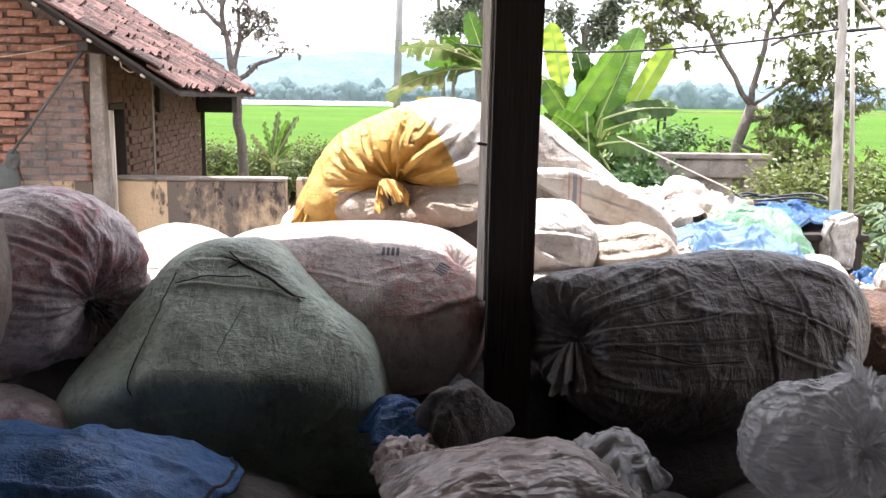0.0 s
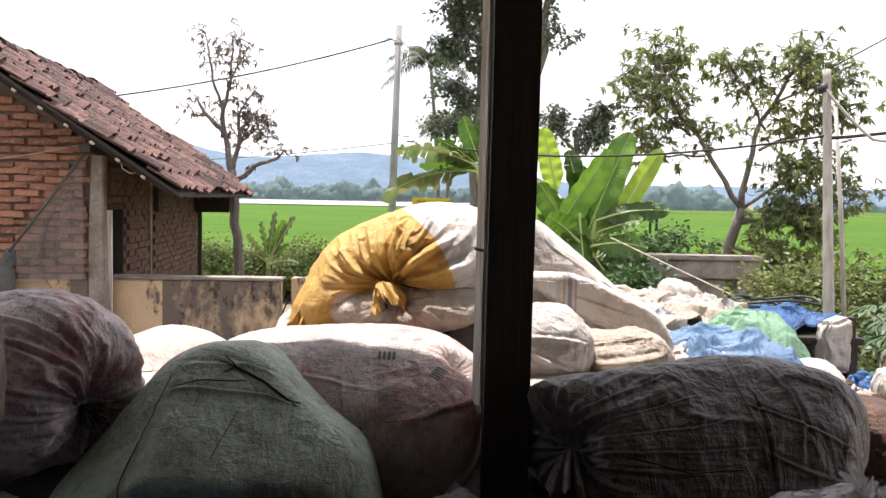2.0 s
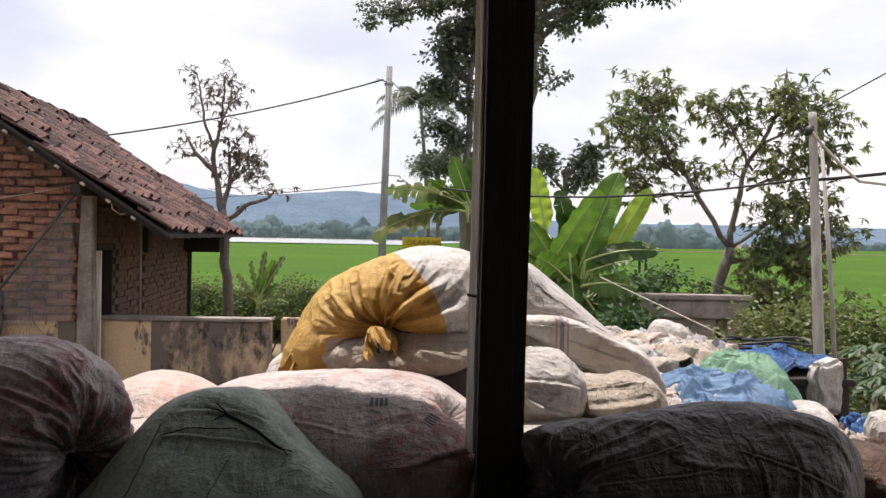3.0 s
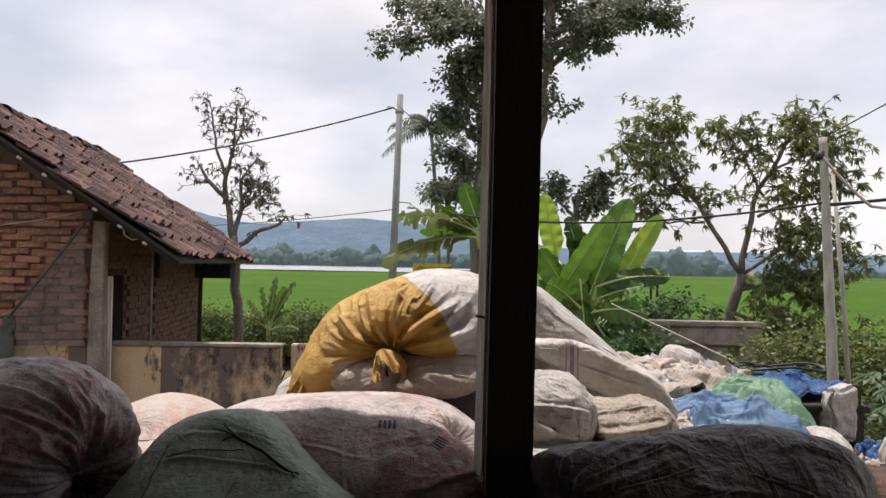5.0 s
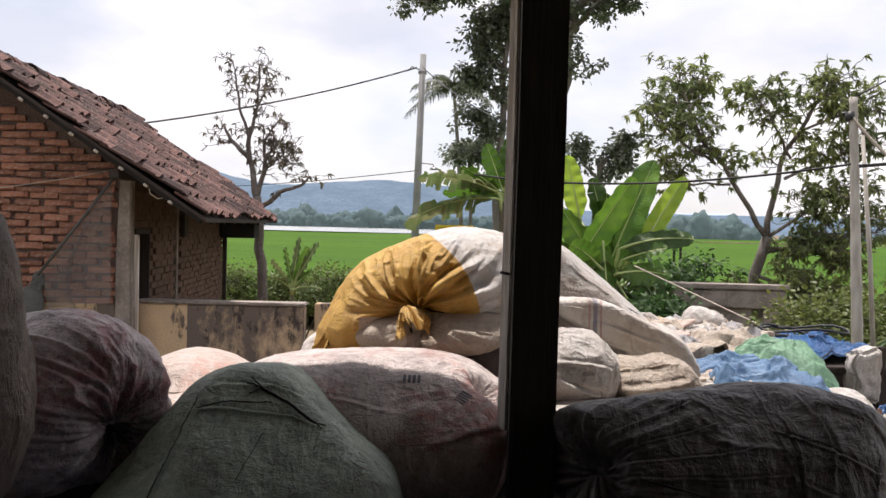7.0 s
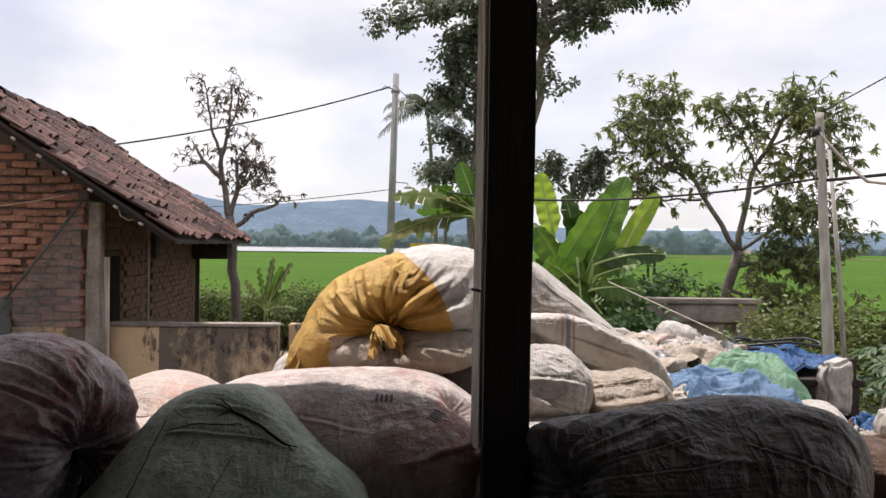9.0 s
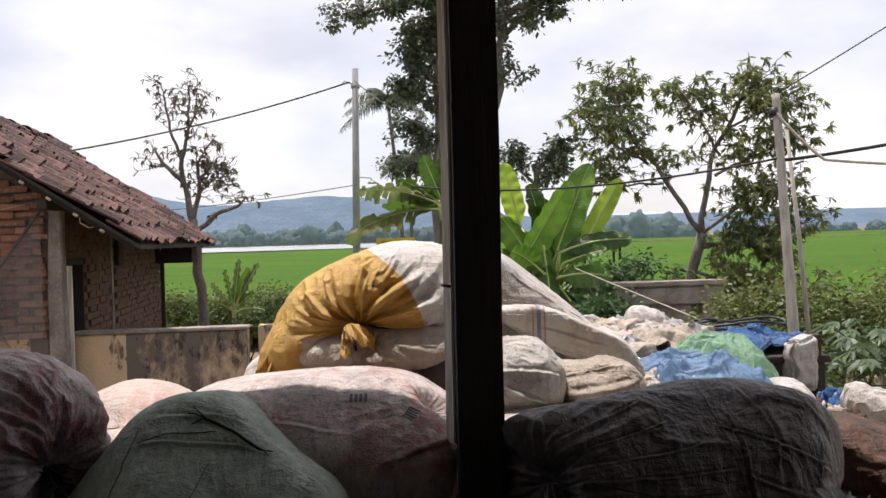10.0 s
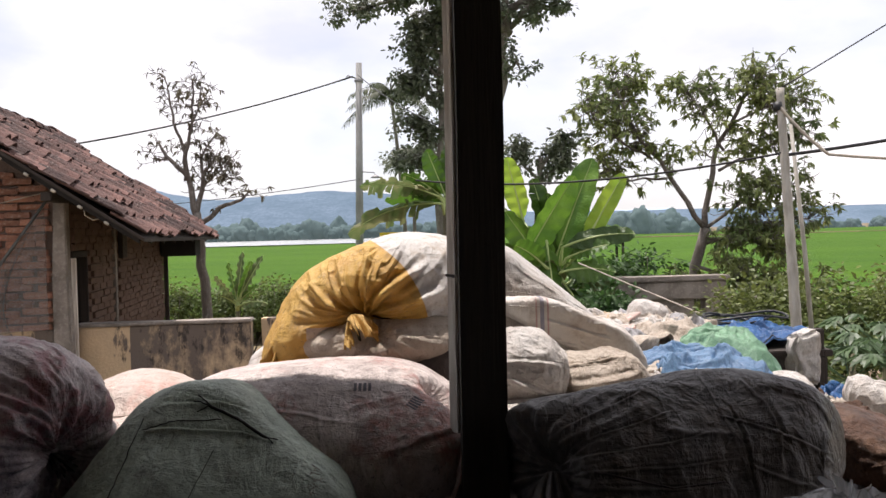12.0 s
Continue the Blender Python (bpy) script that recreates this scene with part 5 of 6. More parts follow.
    part("bench_post", box((0.11, 0.02, -0.37), (0.165, 0.07, 0.14), 0.006), M["timber"], wb)
    sack("sack", "slumped white sack by the bench", (1.84, 4.0, 1.33), [((0, 0, 0), (0.13, 0.15, 0.13)), ((-0.05, 0, 0.05), (0.07, 0.08, 0.09))], M["white"], seed=172, n=36, dents=0.018, wrinkle=0.007)
    sheet("tarpaulin", "small bright blue sheet", (2.32, 4.45, 1.09), 0.13, 0.12, 0.25, M["blue"], 173, 0, n=34, fold=0.03, category="tarpaulin")
    for i, (x, y, z, r) in enumerate([(2.18, 3.75, 1.16, 0.15), (2.05, 3.15, 1.28, 0.15)]):
        sack("sack", "half-empty dirty white sack at the edge of the heap", (x, y, z), [((0, 0, 0), (r, r * 0.8, 0.11), (0, 15 * (i % 2) - 8, 30 * i)), ((0.04, 0, 0.04), (r * 0.5, r * 0.5, 0.10))], M["white" if i % 2 else "cream"], group="edge sacks", seed=190 + i, n=44, dents=0.022, wrinkle=0.012)
    for i, (x, y, z, a) in enumerate([(2.0, 3.6, 1.22, 0.13), (2.15, 3.7, 1.20, 0.14), (1.85, 3.0, 1.40, 0.16), (2.15, 3.2, 1.24, 0.18), (1.66, 2.75, 1.47, 0.15)]):
        sheet("plastic_sheet", "crumpled dirty white sheet" if i % 2 else "crumpled brownish torn sheet", (x, y, z - 0.05), a, a * 0.9, 0.09, M["white" if i % 2 else "rust"], 180 + i, 40 * i, (0, 12), group="loose sheets", n=52, fold=0.013, edge=0.3)

    # torn rags and strands over the rust brown sack
    sack("sack", "torn white sack with frayed edges on the rust brown one", (1.75, 3.02, 1.49), [((0, 0, 0), (0.13, 0.11, 0.085), (0, 36, 0)), ((0.06, 0, -0.07), (0.09, 0.10, 0.09)), ((-0.06, 0.02, 0.05), (0.05, 0.06, 0.07))], M["white"], seed=220, n=48, dents=0.02, wrinkle=0.014)
    sack("sack", "small buff sack slumped by the torn one", (1.95, 3.1, 1.34), [((0, 0, 0), (0.13, 0.12, 0.09), (0, 28, 0))], M["buff"], seed=221, n=40, dents=0.02, wrinkle=0.012)
    for i in range(22):
        x, y = rnd.uniform(1.40, 2.05), rnd.uniform(2.65, 3.3)
        z = 1.60 - 0.42 * (x - 1.35)
        sheet("plastic_scrap", "torn scrap of white sacking on the heap" if i % 3 else "torn scrap of brown sacking on the heap", (x, y, z - 0.06 + rnd.uniform(-0.02, 0.02)), rnd.uniform(0.05, 0.11), rnd.uniform(0.04, 0.09), rnd.uniform(0.03, 0.06),
              M[("rust", "white", "cream")[i % 3]], 230 + i, rnd.uniform(0, 180), (rnd.uniform(-20, 20), 22 + rnd.uniform(-15, 15)), "scrap", "torn scraps", n=26, fold=0.02, edge=0.4)


build_rubbish()
# ---------------------------------------------------------------- plants and poles


def leaf_shape(length, width, fold=0.25, droop=0.3):
    """One leaf along +x: two bent halves of three pieces."""
    xs = (0, 0.3, 0.68, 1)
    ws = (0.06, 1.0, 0.75, 0.0)
    vs, fs = [], []
    for x, w in zip(xs, ws):
        z = -droop * length * x * x
        vs += [(x * length, -w * width / 2, z + fold * w * width / 2), (x * length, 0, z), (x * length, w * width / 2, z + fold * w * width / 2)]
    for i in range(3):
        a = i * 3
        fs += [(a, a + 3, a + 4, a + 1), (a + 1, a + 4, a + 5, a + 2)]
    return np.array(vs), fs


def scatter_leaves(places, shape):
    """Copies of one leaf at (place, way, roll, size): one mesh's vertices and faces."""
    base, faces = shape
    vs, fs = [], []
    for i, (p, way, roll, size) in enumerate(places):
        w = Vector(way).normalized()
        side = w.cross(Vector((0, 0, 1)))
        side = side.normalized() if side.length > 1e-3 else Vector((1, 0, 0))
        up = side.cross(w)
        c, s = math.cos(roll), math.sin(roll)
        r = np.array([w, side * c + up * s, up * c - side * s])
        vs.append(base @ r * size + np.array(p))
        o = i * len(base)
        fs += [tuple(o + k for k in f) for f in faces]
    return np.concatenate(vs), fs


def wander(rnd, a, b, bend, n=6):
    a, b = Vector(a), Vector(b)
    l = (b - a).length
    return [a.lerp(b, i / n) + Vector([rnd.uniform(-1, 1) * bend * l * (1 if 0 < i < n else 0) for _ in range(3)]) for i in range(n + 1)]


def tree(name, label, limbs, leaf_mat, shape, seed, twigs=5, twig_len=0.5, tufts=9, spread=0.12, bark="bark", droop=0.3, skip=1, group="", inner=0.35, rosette=False, bare=0):
    """Limbs are (points, first radius, last radius, leafiness); twigs with rosettes of leaves grow from the outer half of each."""
    rnd = random.Random(seed)
    thing = tagged(new(name), label, "tree", group)
    wood, leaves = [], []
    for k, (pts, r0, r1, leafy_) in enumerate(limbs):
        line = []
        for a, b in zip(pts, pts[1:]):
            line += wander(rnd, a, b, 0.035, 4)[:-1]
        line.append(Vector(pts[-1]))
        rad = [r0 + (r1 - r0) * i / (len(line) - 1) for i in range(len(line))]
        wood.append(tube(line, rad, 8))
        for _ in range(int(twigs * leafy_)):
            i = rnd.randint(int(len(line) * inner), len(line) - 1)
            way = Vector((rnd.uniform(-1, 1), rnd.uniform(-1, 1), rnd.uniform(-0.35, 1))).normalized()
            tip = line[i] + way * twig_len * rnd.uniform(0.5, 1.2)
            tw = wander(rnd, line[i], tip, 0.08, 4)
            wood.append(tube(tw, [max(0.006, r1 * 0.5) * (1 - 0.7 * j / 4) for j in range(5)], 5))
            if rosette:
                for _ in range(3):
                    q = tw[rnd.randint(1, 4)]
                    e = q + (way + Vector((rnd.uniform(-1, 1), rnd.uniform(-1, 1), rnd.uniform(-0.8, 0.8)))).normalized() * twig_len * rnd.uniform(0.2, 0.5)
                    wood.append(tube([q, q.lerp(e, 0.5) + Vector((0, 0, -0.02)), e], [0.006, 0.005, 0.003], 4))
                    for _ in range(tufts if rnd.random() > bare else 0):
                        d = (Vector((rnd.uniform(-1, 1), rnd.uniform(-1, 1), rnd.uniform(-1, 0.7) - droop)) + (e - q).normalized() * 0.7)
                        leaves.append((e - (e - q) * rnd.uniform(0, 0.3), d, rnd.uniform(-1, 1), rnd.uniform(0.6, 1.25)))
                continue
            for q in (tw[2], tw[3], tw[4]):
                for _ in range(tufts):
                    d = Vector((rnd.uniform(-1, 1), rnd.uniform(-1, 1), rnd.uniform(-0.9, 0.55) - droop))
                    leaves.append((q + d * spread * rnd.uniform(0, 1), d, rnd.uniform(-1, 1), rnd.uniform(0.65, 1.2)))
    v, f = joined(wood)
    put("trunk", mesh_from("trunk", v, f, M[bark], True), thing)
    if leaves:
        v, f = scatter_leaves(leaves, shape)
        tagged(put("crown", mesh_from("crown", v, f, leaf_mat), thing), kind="stuff")
    return thing


def build_trees():
    # mango beside the far wall
    Y = 12.5
    tree("mango_tree", "mango tree with thin grey limbs and loose tufts of long leaves", [
        ([(4.08, Y, 0), (4.15, Y, 1.05), (4.40, Y, 2.15)], 0.094, 0.072, 0),
        ([(4.40, Y, 2.15), (3.80, Y - 0.2, 2.95), (3.30, Y - 0.2, 3.65), (3.05, Y, 4.35)], 0.043, 0.016, 2.6),
        ([(3.62, Y, 3.2), (3.0, Y - 0.3, 3.5), (2.55, Y - 0.2, 3.95)], 0.022, 0.010, 2.2),
        ([(3.40, Y, 3.5), (3.25, Y + 0.4, 4.1), (3.35, Y + 0.3, 4.5)], 0.022, 0.010, 2.0),
        ([(3.85, Y, 2.9), (3.2, Y + 0.2, 2.9), (2.9, Y, 3.1)], 0.018, 0.008, 1.2),
        ([(4.40, Y, 2.15), (4.62, Y + 0.2, 3.2), (5.0, Y, 4.05), (5.3, Y, 4.42)], 0.047, 0.016, 2.6),
        ([(4.70, Y, 3.3), (4.35, Y - 0.2, 3.8), (4.1, Y - 0.2, 4.2)], 0.022, 0.010, 2.0),
        ([(4.85, Y, 3.7), (5.4, Y - 0.2, 3.95), (5.85, Y, 4.0)], 0.022, 0.010, 2.4),
        ([(4.62, Y, 3.0), (5.3, Y + 0.2, 3.3), (5.95, Y, 3.55)], 0.025, 0.010, 2.6),
        ([(4.40, Y, 2.15), (5.0, Y - 0.3, 2.6), (5.6, Y - 0.3, 2.75)], 0.029, 0.010, 2.8),
        ([(4.35, Y, 2.0), (4.9, Y - 0.4, 2.0), (5.35, Y - 0.5, 1.75)], 0.022, 0.010, 2.8),
        ([(4.2, Y, 1.3), (4.7, Y - 0.4, 1.5), (5.1, Y - 0.5, 1.3)], 0.018, 0.010, 2.2),
        ([(4.30, Y, 1.9), (5.1, Y - 0.3, 2.2), (5.85, Y - 0.2, 2.25)], 0.03, 0.010, 2.8),
        ([(4.25, Y, 1.6), (5.0, Y - 0.5, 1.3), (5.7, Y - 0.4, 1.2)], 0.03, 0.010, 2.6),
        ([(4.1, Y, 0.9), (3.95, Y - 0.25, 1.1), (4.1, Y - 0.3, 1.35)], 0.014, 0.008, 1.6)],
        M["mango"], leaf_shape(0.105, 0.034, 0.25, 0.5), 7, twigs=22, twig_len=0.40, tufts=8, droop=0.30, rosette=True, bare=0.12)
    # half-bare tree by the house
    Y = 12.0
    tree("bare_tree", "half-bare tree with a forked grey trunk and a few withered leaves", [
        ([(-2.80, Y, 0), (-2.82, Y, 1.2), (-2.88, Y, 2.0), (-2.92, Y, 2.55)], 0.080, 0.059, 0),
        ([(-2.92, Y, 2.5), (-3.02, Y, 3.05), (-3.32, Y, 3.35), (-3.42, Y, 3.55)], 0.048, 0.014, 0.8),
        ([(-3.05, Y, 3.0), (-3.05, Y, 3.4), (-2.95, Y, 3.75), (-2.92, Y, 4.35)], 0.040, 0.010, 2.2),
        ([(-3.05, Y, 3.35), (-3.2, Y, 3.8), (-3.25, Y, 4.2), (-3.3, Y, 4.45)], 0.024, 0.007, 1.6),
        ([(-3.0, Y, 3.7), (-2.85, Y, 4.0), (-2.80, Y, 4.5)], 0.020, 0.006, 1.4),
        ([(-2.92, Y, 2.55), (-2.82, Y, 3.0), (-2.85, Y, 3.35)], 0.040, 0.021, 0.8),
        ([(-2.82, Y, 3.1), (-2.65, Y, 3.3), (-2.45, Y, 3.2)], 0.024, 0.007, 2.4),
        ([(-2.84, Y, 2.9), (-2.62, Y, 3.1), (-2.42, Y, 3.0)], 0.016, 0.006, 2.0),
        ([(-2.85, Y, 3.3), (-2.7, Y, 3.55), (-2.62, Y, 3.65)], 0.016, 0.006, 0.7),
        ([(-2.90, Y, 2.35), (-2.6, Y, 2.62), (-2.3, Y, 2.72), (-2.18, Y, 2.85)], 0.040, 0.010, 0.7),
        ([(-3.3, Y, 3.3), (-3.45, Y, 3.3), (-3.52, Y, 3.42)], 0.016, 0.004, 0.6)],
        M["dry"], leaf_shape(0.085, 0.026, 0.2, 0.5), 9, twigs=13, twig_len=0.28, tufts=4, droop=0.7, rosette=True, bare=0.6)
    # tall trees behind the yard
    Y = 28.0
    tall = leaf_shape(0.16, 0.10, 0.2, 0.2)
    tree("tall_tree", "tall dark spreading tree with a pale grey trunk", [
        ([(2.75, Y, 0), (2.92, Y, 4), (3.2, Y, 8), (3.42, Y, 11)], 0.15, 0.12, 0),
        ([(3.5, Y, 8.6), (2.0, Y - 1, 9.4), (0.2, Y - 1, 9.6), (-1.6, Y - 1, 9.15)], 0.14, 0.03, 5),
        ([(3.5, Y, 9.2), (1.8, Y + 1, 10.3), (0.0, Y + 1, 10.7), (-1.2, Y, 10.6)], 0.14, 0.03, 5),
        ([(3.5, Y, 8.9), (2.2, Y + 0.5, 9.9), (0.9, Y, 10.1)], 0.12, 0.03, 4),
        ([(3.5, Y, 9.4), (5.0, Y - 1, 9.8), (6.0, Y - 1, 10.1), (6.7, Y - 1, 10.0)], 0.14, 0.03, 4),
        ([(3.5, Y, 9.8), (5.0, Y + 1, 10.8), (6.6, Y, 11.0)], 0.14, 0.03, 4.5),
        ([(3.5, Y, 8.8), (4.1, Y - 0.6, 9.4), (4.9, Y - 0.6, 9.3)], 0.10, 0.03, 1.6),
        ([(3.4, Y, 7.4), (3.6, Y - 0.6, 7.6), (3.75, Y - 0.6, 7.2)], 0.06, 0.02, 0.5),
        ([(3.5, Y, 10), (3.4, Y, 11.2), (3.2, Y, 12)], 0.14, 0.03, 4)],
        M["tall"], tall, 17, twigs=17, twig_len=0.85, tufts=13, spread=0.27, droop=0.1, inner=0.25)
    tree("tall_tree", "slim tall tree with dark broken foliage down its trunk", [
        ([(1.1, Y, 0), (1.08, Y, 4.5), (1.25, Y, 8), (1.3, Y, 10)], 0.16, 0.06, 3),
        ([(1.5, Y, 0), (1.45, Y, 5), (1.5, Y, 7)], 0.13, 0.07, 0),
        ([(1.15, Y, 6.2), (0.5, Y, 6.9), (0.15, Y, 7.1)], 0.05, 0.02, 3),
        ([(1.15, Y, 7.2), (0.6, Y, 7.8), (0.3, Y, 8.2)], 0.05, 0.02, 3),
        ([(1.2, Y, 8), (0.7, Y, 8.6), (0.4, Y, 9)], 0.05, 0.02, 3),
        ([(1.1, Y, 5.0), (0.4, Y, 5.5), (0.0, Y, 5.9)], 0.05, 0.02, 2.2),
        ([(1.1, Y, 4.4), (0.3, Y, 4.6), (-0.2, Y, 4.5)], 0.05, 0.02, 2),
        ([(1.2, Y, 8.5), (1.8, Y, 8.9), (2.0, Y, 9.4)], 0.05, 0.02, 2)],
        M["tall"], tall, 18, twigs=16, twig_len=0.7, tufts=9, spread=0.3, droop=0.1, inner=0.3)
    tree("tall_tree", "dark flat-topped tree behind the banana plants", [
        ([(4.0, 26, 0), (4.0, 26, 3.2), (4.1, 26, 4.4)], 0.14, 0.08, 0),
        ([(4.05, 26, 3.6), (3.5, 26, 4.3), (3.2, 26, 4.8)], 0.06, 0.02, 2.2),
        ([(4.05, 26, 4.0), (4.5, 26, 4.6), (5.0, 26, 4.95)], 0.06, 0.02, 2.4),
        ([(4.05, 26, 3.6), (4.5, 26, 4.0), (4.7, 26, 4.2)], 0.06, 0.02, 2)],
        M["tall"], tall, 19, twigs=12, twig_len=0.45, tufts=8, spread=0.26, droop=0.05)


def frond(rnd, base, way, length, drop):
    """A palm frond: an arching rib with hanging leaflets."""
    w = Vector(way).normalized()
    rib = [Vector(base) + w * length * s + Vector((0, 0, -drop * length * s * s)) for s in np.linspace(0, 1, 9)]
    pcs = [tube(rib, [0.035 * (1 - 0.8 * i / 8) for i in range(9)], 4)]
    side = w.cross(Vector((0, 0, 1))).normalized()
    places = []
    for i in range(26):
        s = 0.12 + 0.86 * i / 25
        p = Vector(base) + w * length * s + Vector((0, 0, -drop * length * s * s))
        for sg in (-1, 1):
            places.append((p, side * sg * 0.6 + w * 0.35 + Vector((0, 0, -0.75 + rnd.uniform(-0.15, 0.15))), 0, (1 - 0.45 * s) * rnd.uniform(0.8, 1.1)))
    pcs.append(scatter_leaves(places, leaf_shape(0.75, 0.075, 0.1, 0.2)))
    return joined(pcs)


def build_palm(x, y, top, lean, scale, seed):
    rnd = random.Random(seed)
    palm = tagged(new("coconut_palm"), "tall thin coconut palm far behind the yard", "palm tree")
    line = [(x + lean * (s ** 1.6), y, top * s) for s in np.linspace(0, 1, 9)]
    v, f = tube(line, [0.11 * (1 - 0.3 * i / 8) for i in range(9)], 8)
    put("trunk", mesh_from("trunk", v, f, M["bark"], True), palm)
    for k in range(13):
        a = k * 2.4
        el = rnd.uniform(-0.15, 1.0)
        v, f = frond(rnd, (x + lean, y, top), (math.cos(a), math.sin(a), el), rnd.uniform(1.7, 2.4) * scale, rnd.uniform(0.35, 0.6))
        put("frond", mesh_from("frond", v, f, M["palm"]), palm)


def banana_leaf(start, way, length, width, droop, tear, roll, fold, seed):
    """A banana leaf on an arching midrib: two half blades, folded up or down along it, split into strips that hang where torn."""
    rnd = random.Random(seed)
    n, m = 30, 4
    w0 = Vector(way).normalized()
    mid = [Vector(start) + w0 * length * i / n + Vector((0, 0, -droop * length * (i / n) ** 2)) for i in range(n + 1)]
    vs, fs = [], []
    for half in (-1, 1):
        cuts = [i for i in range(4, n - 1) if rnd.random() < tear]
        hang, prev = tear * rnd.uniform(0.2, 1.4), None
        for i in range(n + 1):
            s = i / n
            w = width / 2 * min(1, (max(0, s - 0.06) / 0.2) ** 0.6) * max(0, 1 - max(0, (s - 0.55) / 0.45) ** 2.2) ** 0.5 if s > 0.06 else 0.004
            w = max(w, 0.004)
            t = (mid[min(i + 1, n)] - mid[max(i - 1, 0)]).normalized()
            side = t.cross(Vector((0, -1, 0)))
            side = side.normalized() if side.length > 0.05 else Vector((1, 0, 0))
            up = side.cross(t)
            c, k = math.cos(radians(roll)), math.sin(radians(roll))
            across, face = side * c + up * k, up * c - side * k
            for fresh in ((False, True) if i in cuts else (False,)):
                if fresh:
                    hang = tear * rnd.uniform(0.2, 1.5)
                    prev = None if rnd.random() < 0.75 else prev
                row = len(vs)
                for j in range(m + 1):
                    q = j / m
                    wav = 0.018 * math.sin(i * 1.3 + half) * q
                    sweep = t * (0.18 * w * q)
                    vs.append(mid[i] + across * (half * q * w) + face * (fold * q * w * (1 - 0.45 * q) + wav) + sweep - Vector((0, 0, hang * 1.1 * w * q * q)))
                if prev is not None:
                    for j in range(m):
                        f = (prev + j, prev + j + 1, row + j + 1, row + j)
                        fs.append(f if half > 0 else f[::-1])
                prev = row
    v2, f2 = tube(mid, [0.02 * (1 - 0.85 * i / n) for i in range(n + 1)], 5)
    return joined([(vs, fs), (v2, f2)]), len(fs)


def banana(name_label, base, leaves, stem_r, stem_h, seed):
    """Leaves are (start x, y, z, tip x, y, z, width, droop, tear, roll, fold, material), from the plant's foot."""
    plant = tagged(new("banana_plant"), name_label, "banana plant")
    plant.matrix_basis = pose(*base)
    v, f = tube([(0, 0, 0), (0.02, 0, stem_h * 0.5), (0.0, 0, stem_h)], [stem_r, stem_r * 0.85, stem_r * 0.5], 10)
    put("stem", mesh_from("stem", v, f, M["stem"], True), plant)
    for i, (x0, y0, z0, x1, y1, z1, width, droop, tear, roll, fold, kind) in enumerate(leaves):
        a, b = Vector((x0, y0, z0)), Vector((x1, y1, z1))
        l = (b - a).length
        (v, f), green = banana_leaf(a, b - a + Vector((0, 0, droop * l)), l * (1 + 0.3 * droop), width, droop, tear, roll, fold, seed + i)
        pv, pf = tube([(0, 0, stem_h * 0.9), a.lerp(Vector((0, 0, stem_h)), 0.45), a], [0.035, 0.026, 0.020], 6)
        v, f = joined([(v, f), (pv, pf)])
        me = mesh_from("leaf", v, f, M[kind], True)
        me.materials.append(M["midrib"])
        me.polygons.foreach_set("material_index", [0] * green + [1] * (len(f) - green))
        put("leaf", me, plant)


